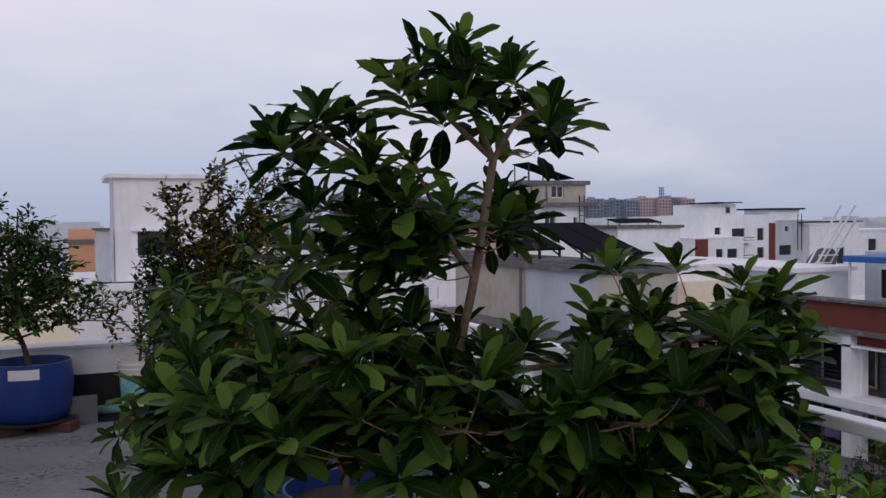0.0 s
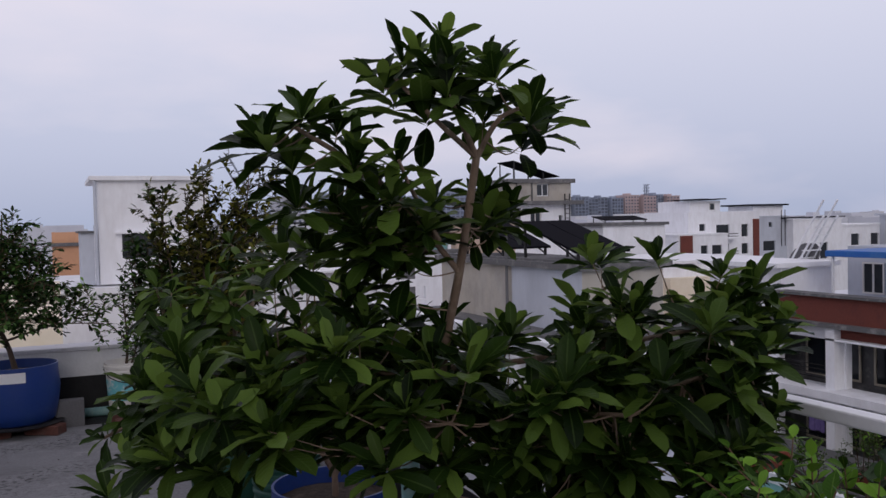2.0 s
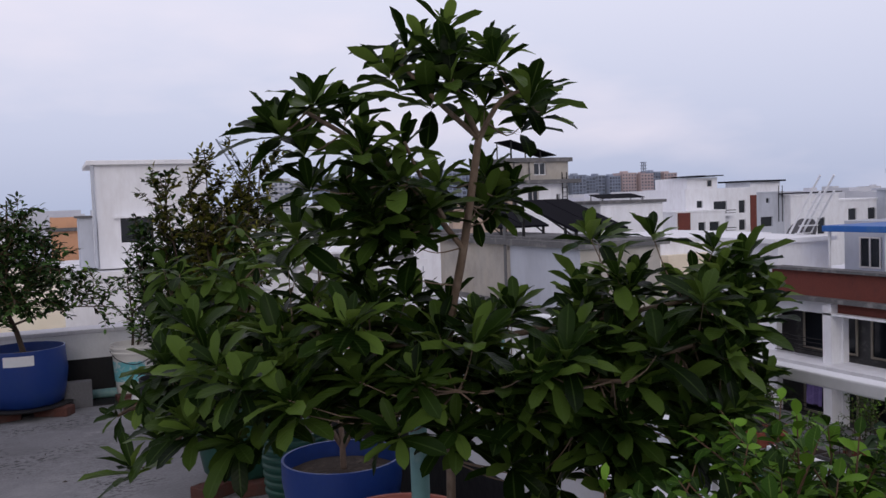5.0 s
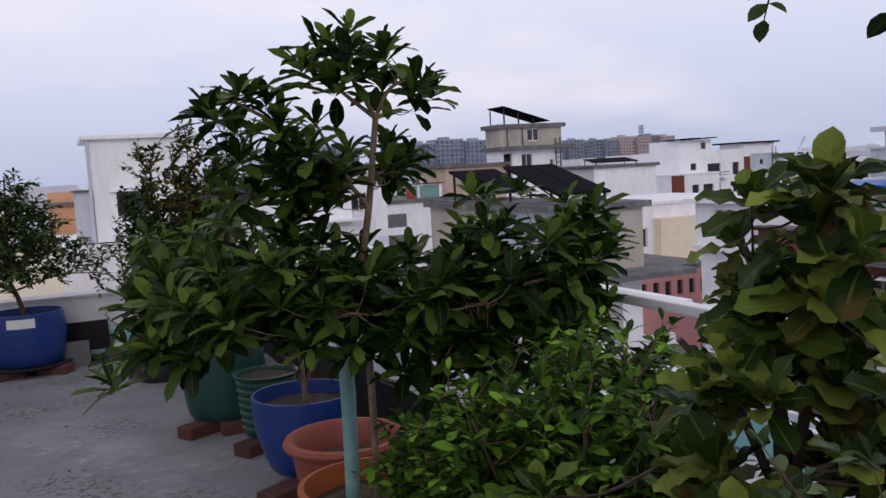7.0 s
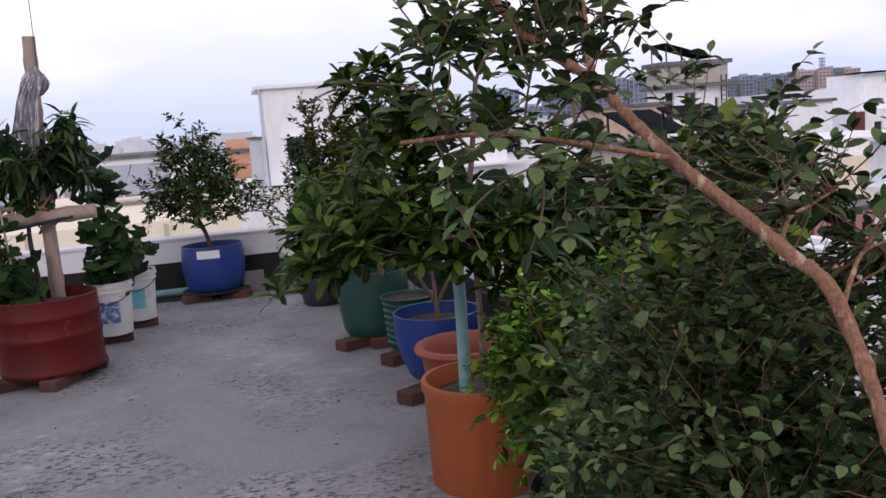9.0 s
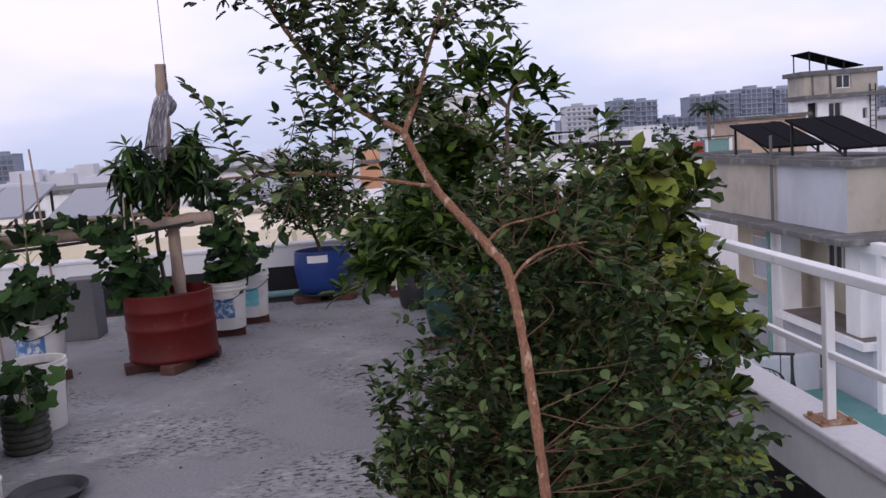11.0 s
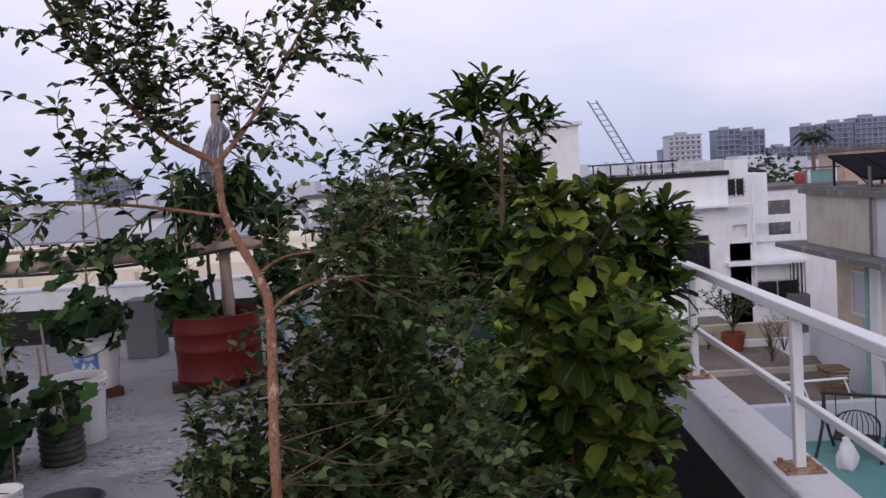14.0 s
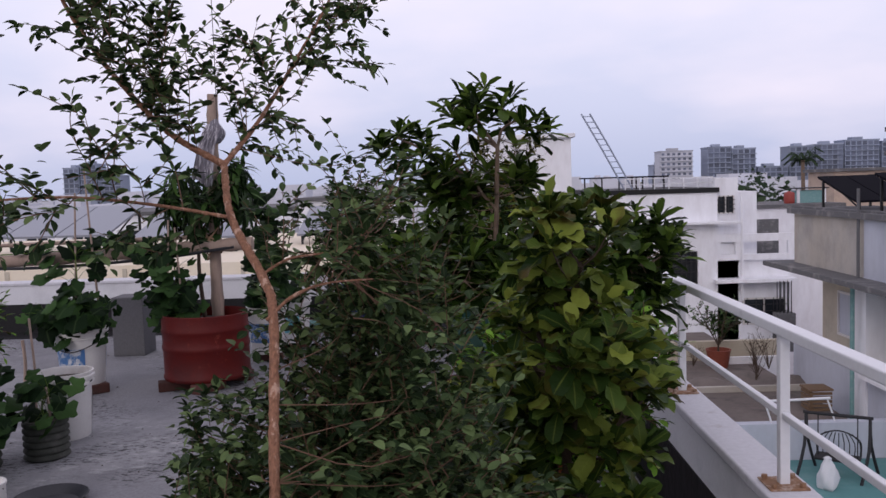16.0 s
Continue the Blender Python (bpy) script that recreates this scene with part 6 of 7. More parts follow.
twiggy("thin citrus bush with sparse leaves in a pail", (0.48, 4.15, 0.36), limbs_p, [7, 7, 7, 7], 0.06, 0.035, 71, "bark_dark", "lime", "leaf_lime", twig=0.19, singles=80, second=1)
limbs_c = []
for i in range(11):
    a = i * 2.4
    rr = 0.05 + 0.32 * (i / 10)
    limbs_c.append(([(0.95, 2.95, 0.1), (0.92 + rr * 0.6 * math.cos(a), 2.95 + rr * 0.6 * math.sin(a), 0.75), (0.92 + rr * math.cos(a), 2.95 + rr * math.sin(a), 1.4 + 0.28 * math.sin(i * 1.7))], 0.012, 0.003))
twiggy("tall upright bush with narrow golden-green leaves", (0.95, 2.95, 0.06), limbs_c, [22] * 11, 0.058, 0.024, 81, "bark_dark", "citrus", "leaf_gold", twig=0.2, singles=150, up=0.6, name="upright_bush", category="bush")
pot("black_pot", "black plastic planter under the upright bush", (0.95, 2.95, 0.0), half_drum(0.24, 0.36), "black_plastic", 0.22, 0.3)
limbs_q = []
for i in range(6):
    a = i * 2.4
    rr = 0.04 + 0.16 * (i / 5)
    limbs_q.append(([(0.62, 3.25, 0.2), (0.62 + rr * 0.6 * math.cos(a), 3.25 + rr * 0.6 * math.sin(a), 0.7), (0.62 + rr * math.cos(a), 3.25 + rr * math.sin(a), 1.1 + (0.42 if i == 0 else 0.1 * math.sin(i * 1.7)))], 0.01, 0.003))
twiggy("slim dark bush with a reddish tip", (0.62, 3.25, 0.2), limbs_q, [18] * 6, 0.058, 0.024, 83, "bark_dark", "citrus", "leaf_citrus", twig=0.17, singles=100, up=0.5, name="upright_bush", category="bush")
pot("black_pot", "black plastic planter under the slim bush", (0.62, 3.25, 0.0), half_drum(0.18, 0.3), "black_plastic", 0.165, 0.24)


# ---------------------------------------------------------------- the west side: bamboo frame, vines, pots
frame_ob = thing("bamboo_trellis", "weathered bamboo post and cross bar tied with rope", "trellis", (-1.06, 2.14, 0.4))


def bamboo(pts, r, seg=14):
    """A cane with thicker nodes and a slight bend."""
    path = smooth_path(pts, 10)
    bm = bmesh.new()
    rings = []
    for i, p in enumerate(path):
        d = (path[min(i + 1, len(path) - 1)] - path[max(i - 1, 0)]).normalized()
        s1 = d.orthogonal().normalized()
        s2 = d.cross(s1)
        k = r * (1.14 if i % 6 == 3 else 1.0) * (1 - 0.12 * i / len(path))
        rings.append([bm.verts.new(p + k * (s1 * math.cos(a) + s2 * math.sin(a))) for a in (math.tau * j / seg for j in range(seg))])
    for a, b in zip(rings, rings[1:]):
        for i in range(seg):
            j = (i + 1) % seg
            bm.faces.new((a[i], a[j], b[j], b[i]))
    bm.faces.new(rings[0][::-1])
    bm.faces.new(rings[-1])
    return bm


def local(owner, pts):
    inv = owner.matrix_world.inverted()
    return [inv @ Vector(p) for p in pts]


part("post", bamboo(local(frame_ob, [(-1.06, 2.16, 0.36), (-1.065, 2.18, 1.0), (-1.05, 2.18, 1.5), (-1.03, 2.18, 1.98)]), 0.041), "bamboo", frame_ob, smooth=40)
part("cross_bar", bamboo(local(frame_ob, [(-0.78, 2.1, 0.95), (-1.3, 2.09, 0.925), (-2.0, 2.04, 0.89), (-3.2, 2.0, 0.86), (-4.2, 1.98, 0.84)]), 0.044), "bamboo", frame_ob, smooth=40)
for i in range(7):
    z = 0.9 + i * 0.02
    ring = [(-1.06 + 0.05 * math.cos(a) , 2.14 + 0.062 * math.sin(a), z + 0.06 * math.cos(a + i)) for a in (math.tau * k / 10 for k in range(11))]
    part("rope", piped(local(frame_ob, ring), 0.0065, seg=6, n=3), "rope", frame_ob, "brown coir rope lashing")
part("wire", piped(local(frame_ob, [(-1.0, 2.15, 1.75), (-0.995, 2.15, 2.3), (-1.0, 2.15, 3.0)]), 0.0025, seg=5), "iron", frame_ob, "thin upright wire")

part("hose", piped(local(frame_ob, [(-0.9, 2.06, 0.93), (-1.4, 2.05, 0.87), (-2.2, 2.0, 0.83), (-3.2, 1.96, 0.84), (-4.2, 1.94, 0.78)]), 0.011, seg=7), "black_plastic", frame_ob, "black hose tied along the bar")
part("thin_bar", bamboo(local(frame_ob, [(-1.2, 2.14, 1.0), (-2.4, 2.1, 0.985), (-4.2, 2.06, 0.96)]), 0.014, 8), "bamboo", frame_ob, smooth=40)

# rag tied on the post top: a draped sheet with folds
rag = thing("rag", "grey striped rag tied round the bamboo post with a hanging tail", "rag", (-1.035, 2.17, 1.5))


def fold_sheet(path, widths, folds, depth, seed, cols=22):
    """A cloth strip along a path, its width thrown into folds."""
    r = random.Random(seed)
    line = smooth_path(path, 5)
    bm = bmesh.new()
    grid = []
    for k, p in enumerate(line):
        v = k / (len(line) - 1)
        w = widths[0] + (widths[1] - widths[0]) * v
        row = []
        for i in range(cols):
            u = i / (cols - 1) - 0.5
            dz = depth * math.sin(u * folds * math.tau + 1.5 * v) * (0.5 + 0.5 * v) + r.uniform(-0.003, 0.003)
            row.append(bm.verts.new((p.x + u * w, p.y - abs(dz) - 0.01, p.z + 0.03 * math.sin(u * 5 + v * 3) * v)))
        grid.append(row)
    for a, b in zip(grid, grid[1:]):
        for i in range(cols - 1):
            bm.faces.new((a[i], a[i + 1], b[i + 1], b[i]))
    return bm


wrap = bmesh.new()
rings = []
for j in range(11):
    v = j / 10
    rad = 0.042 + 0.028 * math.sin(math.pi * v)
    rings.append([wrap.verts.new((rad * (1 + 0.16 * math.sin(4 * a + 5 * v)) * math.cos(a) + 0.012 * math.sin(v * 6), rad * (1 + 0.16 * math.sin(5 * a - 4 * v)) * math.sin(a), 0.12 + 0.17 * v + 0.03 * math.cos(a))) for a in (math.tau * i / 26 for i in range(26))])
for a, b in zip(rings, rings[1:]):
    for i in range(26):
        wrap.faces.new((a[i], a[(i + 1) % 26], b[(i + 1) % 26], b[i]))
part("wrap", wrap, "rag", rag, smooth=70)
part("tail", fold_sheet([(0.03, -0.055, 0.26), (-0.02, -0.075, 0.14), (-0.05, -0.075, 0.0), (-0.075, -0.07, -0.13)], (0.1, 0.15), 2.6, 0.022, 5), "rag", rag, smooth=70)
part("tail", fold_sheet([(-0.02, -0.06, 0.22), (-0.055, -0.07, 0.08), (-0.07, -0.065, -0.04)], (0.07, 0.1), 2.0, 0.02, 6), "rag", rag, smooth=70)

# mango sapling in the red drum
limbs_m = [([(-1.12, 2.05, 0.44), (-1.16, 2.1, 0.8), (-1.15, 2.15, 1.1)], 0.016, 0.01)]
for i in range(9):
    a = i * 2.4
    u = i / 8
    limbs_m.append(([(-1.15, 2.14, 0.95 + 0.12 * u), (-1.13 + 0.14 * math.cos(a), 2.16 + 0.14 * math.sin(a), 1.1 + 0.2 * u), (-1.1 + 0.26 * math.cos(a), 2.18 + 0.26 * math.sin(a), 1.18 + 0.3 * u)], 0.008, 0.005))
rosette_tree("mango sapling with drooping dark leaves in a drum", (-1.12, 2.05, 0.44), limbs_m, [0] + [3] * 9, 0.16, 91, "bark_dark", count=(9, 12), singles=160, kind="mango", mat="leaf_mango", twig=0.12, sag=0.9, opening=(40, 120), name="mango_tree", lobes=[((-1.2, 2.18, 1.22), (0.3, 0.22, 0.22), 18), ((-0.95, 2.22, 1.4), (0.18, 0.15, 0.18), 8)])


def vine(label, base, limbs, leaves, size, seed, spread=0.1, singles=80, name="gourd_vine"):
    """Gourd stems with broad leaves on stalks."""
    ob = thing(name, label, "vine", base)
    limb_mesh(limbs, ob, "leaf_lime", seg=5, name="stem")
    rng = random.Random(seed)
    fol = Foliage("gourd", "leaf_gourd", seed + 1)
    stalks = []
    for limb, n in zip(limbs, leaves):
        path = smooth_path(limb[0], 6)
        for i in range(n):
            p = path[min(len(path) - 1, int((i + rng.random()) / n * len(path)))]
            q = p + Vector((rng.uniform(-1, 1), rng.uniform(-1, 0.8), rng.uniform(-0.25, 0.8))) * spread
            stalks.append((p, p.lerp(q, 0.5) + Vector((0, 0, 0.02)), q))
            a = rng.uniform(-math.pi, 0)
            fol.leaf(q, (math.cos(a), math.sin(a), rng.uniform(-1.1, -0.2)), size * rng.uniform(0.55, 1.15), rng.uniform(-0.5, 0.5), (rng.uniform(-0.4, 0.4), -0.6, 1.0))
    twig_bundle(stalks, ob, "leaf_lime", 0.002)
    fol.build(ob, singles)
    return ob


vine("gourd vine climbing out of a pail beside the drum", (-0.86, 2.77, 0.4), [([(-0.86, 2.77, 0.38), (-0.84, 2.74, 0.7), (-0.84, 2.7, 1.0), (-0.9, 2.62, 1.32)], 0.005, 0.003), ([(-0.86, 2.77, 0.38), (-0.8, 2.75, 0.55), (-0.76, 2.7, 0.75)], 0.004, 0.003),
     ([(-0.73, 3.19, 0.38), (-0.72, 3.16, 0.5), (-0.68, 3.12, 0.56)], 0.004, 0.003)], [130, 34, 18], 0.12, 101, 0.13, 90)
vine("gourd vine with broad leaves filling the red drum", (-1.25, 1.95, 0.44), [([(-1.26, 2.0, 0.44), (-1.29, 2.0, 0.62), (-1.31, 2.02, 0.86)], 0.005, 0.003), ([(-1.22, 1.95, 0.44), (-1.24, 1.92, 0.56), (-1.22, 1.92, 0.66)], 0.004, 0.003), ([(-1.3, 2.0, 0.44), (-1.4, 1.98, 0.7), (-1.42, 2.0, 0.92)], 0.005, 0.003)], [40, 24, 40], 0.12, 103, 0.13, 90)
vine("gourd vine in a white pail reaching for the bar", (-1.9, 1.85, 0.4), [([(-1.9, 1.85, 0.4), (-1.9, 1.85, 0.6), (-1.92, 1.88, 0.92)], 0.005, 0.003), ([(-1.9, 1.85, 0.4), (-1.78, 1.8, 0.5), (-1.72, 1.78, 0.55)], 0.004, 0.003), ([(-1.9, 1.85, 0.4), (-2.02, 1.8, 0.5), (-2.1, 1.78, 0.52)], 0.004, 0.003),
     ([(-1.9, 1.85, 0.45), (-1.85, 1.75, 0.55), (-1.84, 1.7, 0.6)], 0.004, 0.003)], [40, 30, 30, 26], 0.13, 105, 0.15, 90)
vine("gourd leaves trailing along the bamboo bar", (-2.0, 2.04, 0.9), [([(-1.2, 2.08, 0.96), (-2.0, 2.02, 0.94), (-3.2, 2.0, 0.9)], 0.004, 0.003), ([(-3.2, 2.0, 0.9), (-3.8, 2.05, 0.95), (-4.2, 2.0, 0.95)], 0.004, 0.003)], [80, 44], 0.11, 107, 0.12, 60)
for x, y, h, lean in ((-1.95, 1.9, 0.95, 0.02), (-1.78, 1.9, 1.1, -0.03), (-1.35, 1.95, 0.75, 0.02), (-1.22, 1.92, 0.7, -0.02)):
    sk = thing("plant_stick", "thin dry stick stuck in a planter", "stick", (x, y, 0.38), group="plant sticks")
    part("stick", piped([(0, 0, 0), (lean, 0.0, h * 0.5), (lean * 2, 0.01, h)], 0.008, 0.006, seg=7), "bamboo", sk, smooth=60)

# grey concrete box, block, pipes and bits by the north wall
cb = thing("concrete_box", "tall grey concrete block box standing on the roof", "box", (-2.06, 3.2, 0))
part("body", boxed(-0.13, 0.13, -0.13, 0.13, 0, 0.48, 0.008), "block", cb)
tagged(part("hollow_block", boxed(0.02, 0.2, 4.05, 4.14, 0, 0.178, 0.004), "block"), "grey concrete block on its end", "block")
tagged(part("hollow_block", boxed(-1.82, -1.62, 3.5, 3.62, 0, 0.16, 0.004), "block"), "grey concrete block lying on the floor", "block")
hz = thing("floor_pipe", "teal plastic pipe lying along the parapet", "pipe", (0, 4.3, 0.035))
part("pipe", piped([(-1.15, 0, 0), (-0.4, 0.01, 0), (0.6, 0.0, 0)], 0.033, seg=12), "pipe_teal", hz, smooth=60)
hz2 = thing("hose", "teal hose coiled on the floor", "hose", (-1.5, 3.6, 0.03))
part("coil", piped([(-0.2, 0.1, 0), (0.0, -0.1, 0.0), (0.2, 0.0, 0.0), (0.1, 0.2, 0.0), (-0.15, 0.2, 0.03), (-0.1, -0.05, 0.03), (0.25, -0.1, 0.0)], 0.022, seg=9), "pipe_teal", hz2, smooth=60)
fm = thing("foam_piece", "broken white foam piece on a brick", "debris", (0.5, 3.84, 0.062))
part("foam", lathe([(0, 0), (0.08, 0), (0.07, 0.03), (0.02, 0.075), (0, 0.08)], 5), "foam", fm)
bricks_under((0.5, 3.84), [(0, 0, 10)])

# grow bags, tray and jar at the near west side
def grow_bag(label, at, r, h):
    ob = thing("grow_bag", label, "grow bag", at, group="ribbed grow bags")
    prof = [(0, 0), (r * 0.92, 0)]
    n = 6
    for i in range(n):
        z = h * i / n
        prof += [(r * 0.97, z + 0.004), (r * 1.05, z + h / n * 0.3), (r * 1.05, z + h / n * 0.6), (r * 0.96, z + h / n * 0.95)]
    prof += [(r * 0.98, h), (r * 0.9, h), (r * 0.88, h * 0.85), (0, h * 0.85)]
    part("body", lathe(prof, 32, 0.012), "grow_bag", ob, smooth=40)
    part("soil", lathe([(0, h * 0.9), (r * 0.5, h * 0.9), (r * 0.87, h * 0.87)], 20, 0.02), "soil", ob)
    return ob


grow_bag("dark ribbed grow bag with young leafy plants", (-1.47, 0.42, 0), 0.105, 0.2)
grow_bag("dark ribbed grow bag with young leafy plants", (-1.62, -0.02, 0), 0.12, 0.24)
grow_bag("dark ribbed grow bag with young leafy plants", (-1.75, 0.25, 0), 0.12, 0.24)
grow_bag("dark ribbed grow bag with young leafy plants", (-1.95, 0.05, 0), 0.13, 0.26)
tr = thing("black_tray", "round black plastic tray on the floor", "tray", (-1.13, -0.26, 0))
part("dish", lathe([(0, 0), (0.115, 0), (0.15, 0.035), (0.156, 0.04), (0.15, 0.043), (0.112, 0.008), (0, 0.008)], 40), "black_plastic", tr, smooth=40)
jar = thing("paint_pot", "small white paint pot with dry paint", "pot", (-1.36, -0.36, 0))
part("body", lathe([(0, 0), (0.08, 0), (0.085, 0.01), (0.085, 0.12), (0.09, 0.125), (0.09, 0.135), (0.078, 0.135), (0.075, 0.11), (0, 0.11)], 28), "pail_white", jar, smooth=40)
part("handle", piped([(-0.085, 0, 0.11), (-0.05, -0.06, 0.14), (0.05, -0.06, 0.14), (0.085, 0, 0.11)], 0.003, seg=5), "iron", jar)
vine("young gourd plants with grey-green leaves in bags", (-1.6, 0.2, 0.2), [([(-1.47, 0.42, 0.18), (-1.47, 0.4, 0.28), (-1.42, 0.38, 0.34)], 0.004, 0.003), ([(-1.62, -0.02, 0.22), (-1.64, -0.04, 0.4), (-1.6, -0.1, 0.5)], 0.004, 0.003),
     ([(-1.75, 0.25, 0.22), (-1.78, 0.2, 0.4), (-1.72, 0.18, 0.52)], 0.004, 0.003), ([(-1.95, 0.05, 0.24), (-1.98, 0.0, 0.45), (-1.9, -0.05, 0.6)], 0.004, 0.003), ([(-1.62, -0.02, 0.22), (-1.55, -0.1, 0.3), (-1.5, -0.16, 0.34)], 0.004, 0.003)], [22, 46, 46, 46, 40], 0.13, 111, 0.15, 90, "gourd_seedling")
sp2 = thing("support_pole", "teal plastic pipe stake leaning among pots", "stake", (-1.6, 0.2, 0.2))
part("pipe", piped([(0, 0, 0), (-0.02, 0.0, 0.5), (-0.06, 0.0, 1.02)], 0.017, seg=12), "pipe_teal", sp2, smooth=60)
limbs_w = [([(-1.86, 0.2, 0.22), (-1.85, 0.2, 0.8), (-1.8, 0.2, 1.3)], 0.014, 0.008)]
for i in range(8):
    a = i * 2.4
    u = i / 7
    limbs_w.append(([(-1.82, 0.2, 0.95 + 0.3 * u), (-1.79 + 0.1 * math.cos(a), 0.2 + 0.1 * math.sin(a), 1.15 + 0.25 * u), (-1.76 + 0.18 * math.cos(a), 0.2 + 0.18 * math.sin(a), 1.2 + 0.35 * u)], 0.007, 0.004))
rosette_tree("mango sapling with long drooping leaves behind the bags", (-1.86, 0.2, 0.22), limbs_w, [0] + [3] * 8, 0.16, 121, "bark_dark", count=(8, 11), singles=80, kind="mango", mat="leaf_mango", twig=0.1, sag=0.7, opening=(40, 115), name="mango_tree")
pot("black_pot", "black plastic planter under the mango sapling", (-1.86, 0.2, 0.0), half_drum(0.14, 0.24), "black_plastic", 0.128, 0.2)
limbs_v = [([(-1.78, 0.32, 0.22), (-1.77, 0.32, 0.5), (-1.76, 0.3, 0.85)], 0.008, 0.004)]
twiggy("leafy green herb bush beside the pipe stake", (-1.78, 0.32, 0.2), limbs_v, [10], 0.05, 0.03, 125, "bark_dark", "citrus", "leaf_lime", twig=0.14, singles=60, second=2, twig_r=0.002, lobes=[((-1.76, 0.3, 0.7), (0.16, 0.15, 0.22), 60)])
for x, y, h in ((-1.5, 0.0, 0.72), (-1.68, 0.75, 0.66), (-1.44, 0.4, 0.36)):
    sk = thing("plant_stick", "thin brown stick standing among grow bags", "stick", (x, y, 0.0), group="plant sticks")
    part("stick", piped([(0, 0, 0), (0.01, 0.0, h * 0.5), (-0.01, 0.01, h)], 0.008, 0.006, seg=7), "bamboo", sk, smooth=60)
stk = thing("plant_stick", "short dry stick standing on the floor", "stick", (-2.48, 2.2, 0), group="plant sticks")
part("stick", piped([(0, 0, 0), (0.01, 0, 0.15), (0.0, 0, 0.3)], 0.012, seg=7), "bamboo", stk, smooth=60)

# ---------------------------------------------------------------- terrace things beyond the rail
sw = thing("swing_frame", "black iron garden swing frame on a teal terrace", "swing", (6.85, 11.75, -4.12), -30)
for x in (0, 1.05):
    part("leg", piped([(x - 0.1, -0.4, 0), (x, -0.2, 0.55), (x, 0, 1.1)], 0.028, n=2), "iron", sw)
    part("leg", piped([(x + 0.1, 0.4, 0), (x, 0.2, 0.55), (x, 0, 1.1)], 0.028, n=2), "iron", sw)
part("top_bar", piped([(-0.05, 0, 1.1), (0.5, 0, 1.1), (1.1, 0, 1.1)], 0.03, n=2), "iron", sw)
part("seat", boxed(0.15, 0.9, -0.2, 0.2, 0.3, 0.34), "iron", sw)
for x in (0.2, 0.85):
    part("hanger", piped([(x, 0, 0.34), (x, 0, 0.7), (x, 0, 1.1)], 0.01, n=2), "iron", sw)
for k in range(9):
    part("back_bar", piped([(0.17 + k * 0.088, 0.18, 0.34), (0.17 + k * 0.088, 0.2, 0.55), (0.3 + k * 0.055, 0.21, 0.72)], 0.009, n=2), "iron", sw)
part("back_rim", piped([(0.16, 0.19, 0.34), (0.18, 0.2, 0.62), (0.52, 0.21, 0.76), (0.86, 0.2, 0.62), (0.89, 0.19, 0.34)], 0.014, n=5), "iron", sw)
sk2 = thing("white_sack", "tied white sack standing on a terrace", "sack", (6.86, 10.85, -4.12))
part("sack", lathe([(0, 0), (0.13, 0), (0.165, 0.06), (0.16, 0.2), (0.135, 0.32), (0.1, 0.42), (0.05, 0.5), (0.06, 0.54), (0.03, 0.56), (0, 0.56)], 22, 0.2), "sack", sk2, smooth=60)


def dry_plant(at, h, seed):
    """Leafless stems fanning out of the terrace bed."""
    ob = thing("dry_plant", "leafless dry brown plant on a roof terrace", "plant", at, group="dry plants on the terrace")
    r = random.Random(seed)
    bm = bmesh.new()
    for i in range(7):
        a, lean = r.uniform(0, math.tau), r.uniform(0.1, 0.45)
        top = Vector((lean * h * math.cos(a), lean * h * math.sin(a), h * r.uniform(0.6, 1.0)))
        tube(bm, smooth_path([(0, 0, 0), tuple(top * 0.5 + Vector((0.03, 0.02, 0.04))), tuple(top)], 4), 0.012, 0.004, 5)
        for k in range(4):
            q = top * r.uniform(0.45, 0.95)
            tip = q + Vector((r.uniform(-0.2, 0.2), r.uniform(-0.2, 0.2), r.uniform(0.02, 0.2)))
            tube(bm, smooth_path([tuple(q), tuple(q.lerp(tip, 0.5)), tuple(tip)], 3), 0.006, 0.003, 4)
    part("stems", bm, "bark_dark", ob)


for i, (x, y, h) in enumerate(((8.5, 19.2, 1.0), (9.0, 19.7, 1.2), (8.75, 20.15, 0.9), (7.1, 20.3, 0.6), (6.2, 20.6, 0.7), (8.2, 18.4, 0.5))):
    dry_plant((x, y, -4.0), h, 300 + i)
tb = thing("terrace_planter", "red pot with a leafy bush on a roof terrace", "planter", (7.75, 20.1, -4.0))
part("pot", lathe([(0, 0), (0.25, 0), (0.33, 0.45), (0.35, 0.5), (0.3, 0.5), (0.2, 0.05), (0, 0.05)], 24), "terracotta", tb, smooth=40)
limbs_t = [([(7.75, 20.1, -3.6), (7.75, 20.1, -3.0), (7.75, 20.1, -2.4)], 0.03, 0.01)]
for i in range(7):
    a = i * 2.4
    limbs_t.append(([(7.75, 20.1, -3.4), (7.75 + 0.3 * math.cos(a), 20.1 + 0.3 * math.sin(a), -2.9), (7.75 + 0.65 * math.cos(a), 20.1 + 0.65 * math.sin(a), -2.5 + 0.2 * math.sin(i))], 0.02, 0.01))
twiggy("bushy potted shrub on a lower terrace", (7.75, 20.1, -3.6), limbs_t, [5] + [6] * 7, 0.14, 0.1, 131, "bark_dark", "citrus", "leaf_citrus", twig=0.4, singles=40, second=1, twig_r=0.006)


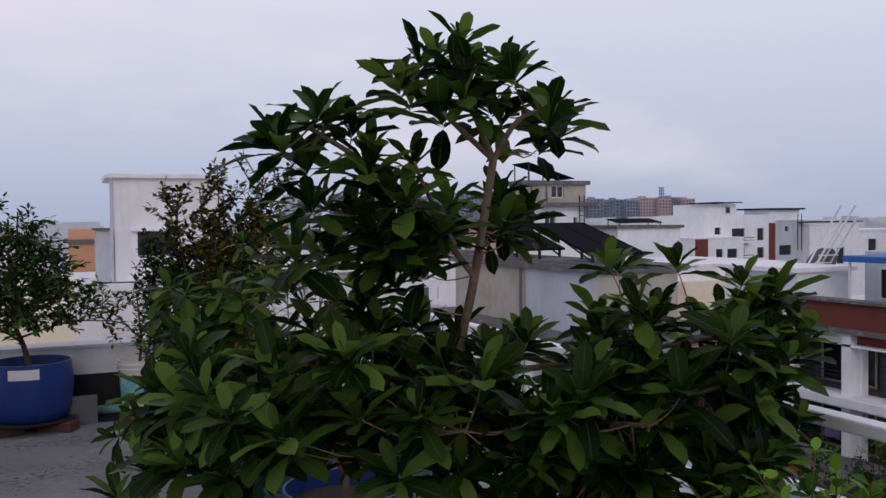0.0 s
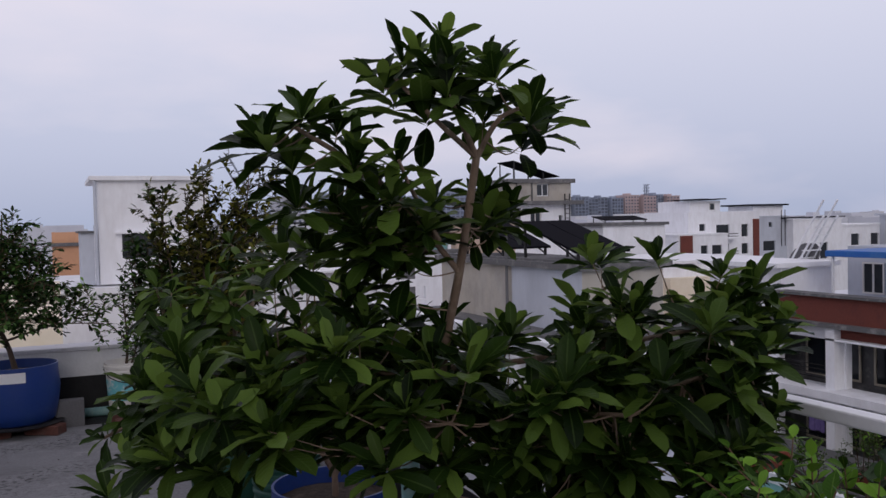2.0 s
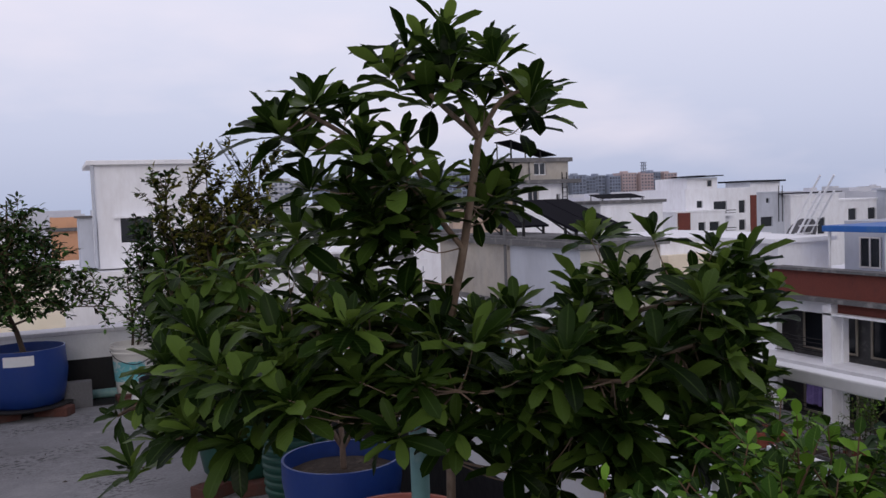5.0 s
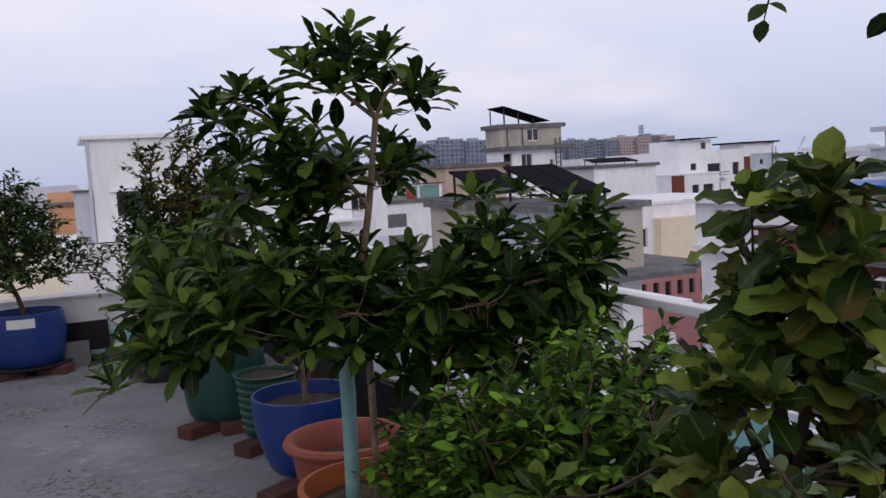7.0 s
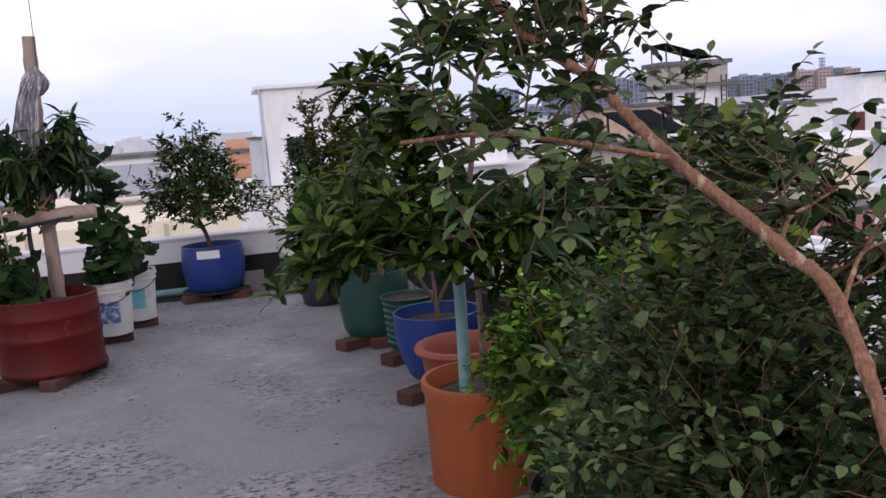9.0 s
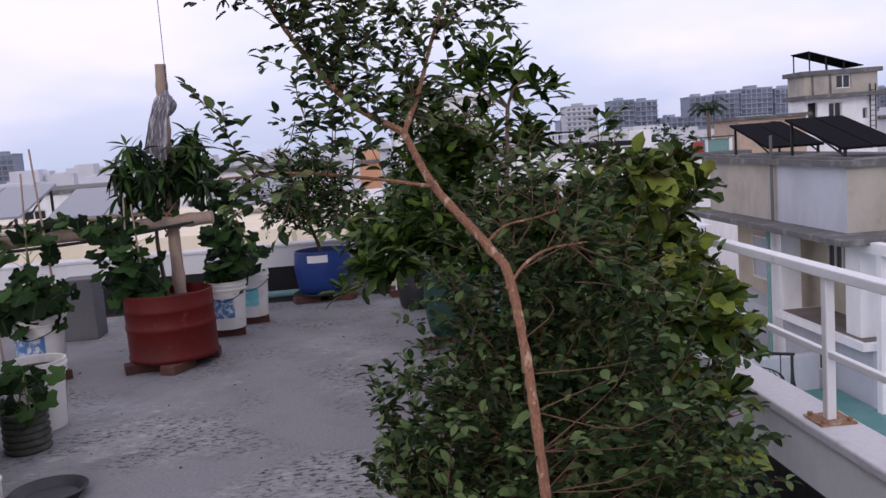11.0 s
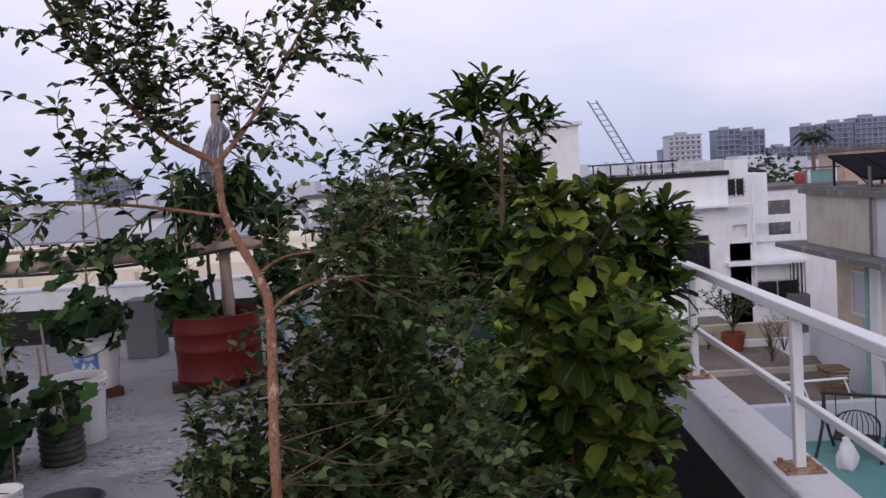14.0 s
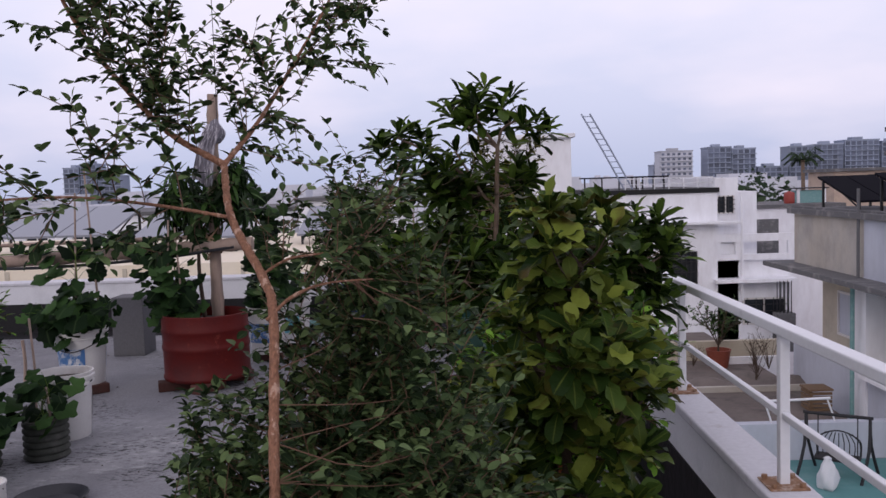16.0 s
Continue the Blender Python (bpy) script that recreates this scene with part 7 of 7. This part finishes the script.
def palm(at, h, seed):
    ob = thing("palm_tree", "palm tree rising beyond the roofs", "tree", at)
    part("trunk", piped([(0, 0, 0), (0.1, 0, h * 0.5), (0.05, 0, h)], 0.16, 0.1, seg=8), "bark_grey", ob)
    fol = Foliage("mango", "leaf_far", seed)
    rng = random.Random(seed)
    for i in range(14):
        a = i * 2.4
        up = rng.uniform(0.0, 1.0)
        p0 = Vector((0.05, 0, h))
        p1 = p0 + Vector((math.cos(a), math.sin(a), up * 1.3)) * 0.6
        p2 = p0 + Vector((math.cos(a) * 0.95, math.sin(a) * 0.95, up * 0.9 - 0.3))
        part("frond_rib", piped([p0, p1, p2], 0.025, 0.008, seg=5), "leaf_far", ob)
        for k in range(16):
            t = 0.15 + 0.85 * k / 15
            q = p0.lerp(p1, min(1, 2 * t)) if t < 0.5 else p1.lerp(p2, 2 * t - 1)
            for s in (-1, 1):
                fol.leaf(ob.matrix_world @ q, (math.cos(a) + s * math.sin(a), math.sin(a) - s * math.cos(a), -0.5), 0.22)
    fol.build(ob)


palm((18.9, 42.6, -6.0), 8.0, 7)


def far_tree(at, r, h, seed):
    ob = thing("far_tree", "dark green tree among distant houses", "tree", at, group="trees among the houses")
    part("trunk", piped([(0, 0, 0), (0.1, 0, h * 0.4), (0, 0.1, h * 0.75)], 0.22, 0.1, seg=7), "bark_dark", ob)
    fol = Foliage("far", "leaf_far", seed)
    rng = random.Random(seed)
    blobs = [(rng.uniform(-0.6, 0.6) * r, rng.uniform(-0.6, 0.6) * r, h * rng.uniform(0.6, 0.95), r * rng.uniform(0.35, 0.6)) for _ in range(9)]
    for i in range(420):
        bx, by, bz, br = blobs[i % 9]
        d = Vector((rng.gauss(0, 1), rng.gauss(0, 1), rng.gauss(0, 0.8))).normalized() * br * rng.uniform(0.6, 1.05)
        fol.leaf(Vector(at) + Vector((bx, by, bz)) + d, (rng.uniform(-1, 1), rng.uniform(-1, 1), rng.uniform(-0.8, 0.5)), 0.55 * rng.uniform(0.6, 1.2), rng.uniform(-1, 1))
    fol.build(ob)


far_tree((15.5, 44.0, -8.0), 3.0, 8.6, 15)
far_tree((10.5, 38.0, -8.0), 2.4, 7.6, 16)
far_tree((23.0, 60.0, -9.0), 4.0, 9.6, 17)
far_tree((40.0, 110.0, -10.0), 5.0, 11.0, 18)
far_tree((16.5, 9.5, -9.0), 1.6, 5.6, 19)


# ---------------------------------------------------------------- floor litter and terrace planters
rng = random.Random(77)
bm = bmesh.new()
for i in range(150):
    x, y = rng.uniform(-2.6, 1.1), rng.uniform(-1.6, 4.2)
    k = rng.uniform(0.003, 0.011)
    a = rng.uniform(0, math.tau)
    vs = [bm.verts.new((x + k * rng.uniform(0.6, 1.4) * math.cos(a + j * 1.257), y + k * rng.uniform(0.5, 1.3) * math.sin(a + j * 1.257), 0.001 + rng.uniform(0, 0.003))) for j in range(5)]
    top = bm.verts.new((x, y, rng.uniform(0.004, 0.01)))
    for j in range(5):
        bm.faces.new((vs[j], vs[(j + 1) % 5], top))
tagged(part("floor_litter", bm, "soil"), "dark crumbs of soil and dry leaf bits", "litter", kind="stuff")


def terrace_box(at, w, seed, mat, label, tall):
    ob = thing("planter_box", label, "planter", at)
    part("box", boxed(-0.3, 0.3, -w / 2, w / 2, 0, 0.4, 0.02), mat, ob)
    part("soil", boxed(-0.26, 0.26, -w / 2 + 0.05, w / 2 - 0.05, 0.4, 0.42), "soil", ob)
    r = random.Random(seed)
    base = (at[0], at[1], at[2] + 0.41)
    limbs = []
    for i in range(6):
        y = at[1] + (i - 2.5) * w / 7
        limbs.append(([(at[0], y, base[2]), (at[0] + r.uniform(-0.1, 0.1), y + r.uniform(-0.1, 0.1), base[2] + tall * 0.5), (at[0] + r.uniform(-0.25, 0.25), y + r.uniform(-0.2, 0.2), base[2] + tall * r.uniform(0.7, 1.1))], 0.014, 0.006))
    twiggy("leafy plants growing in a terrace planter", base, limbs, [7] * 6, 0.09, 0.06, seed + 1, "bark_dark", "citrus", "leaf_lime" if seed % 2 else "leaf_citrus", twig=0.3, singles=20, second=1, twig_r=0.005)


terrace_box((16.1, 12.9, -5.32), 1.0, 201, "slab", "grey concrete planter box with flowers", 0.7)
terrace_box((16.3, 11.8, -5.32), 1.2, 204, "slab", "grey concrete planter box with shrubs", 0.6)
terrace_box((17.6, 12.4, -5.32), 0.9, 207, "terracotta", "reddish planter box with a small tree", 1.3)
terrace_box((16.5, 14.85, -5.32), 0.8, 210, "terracotta", "reddish planter box with a round leafy bush", 1.3)
terrace_box((17.4, 16.8, -5.32), 0.7, 211, "slab", "grey concrete planter box with a dark shrub", 1.1)
terrace_box((17.2, 15.2, -5.32), 0.9, 208, "terracotta", "reddish planter box with a leafy bush", 1.4)
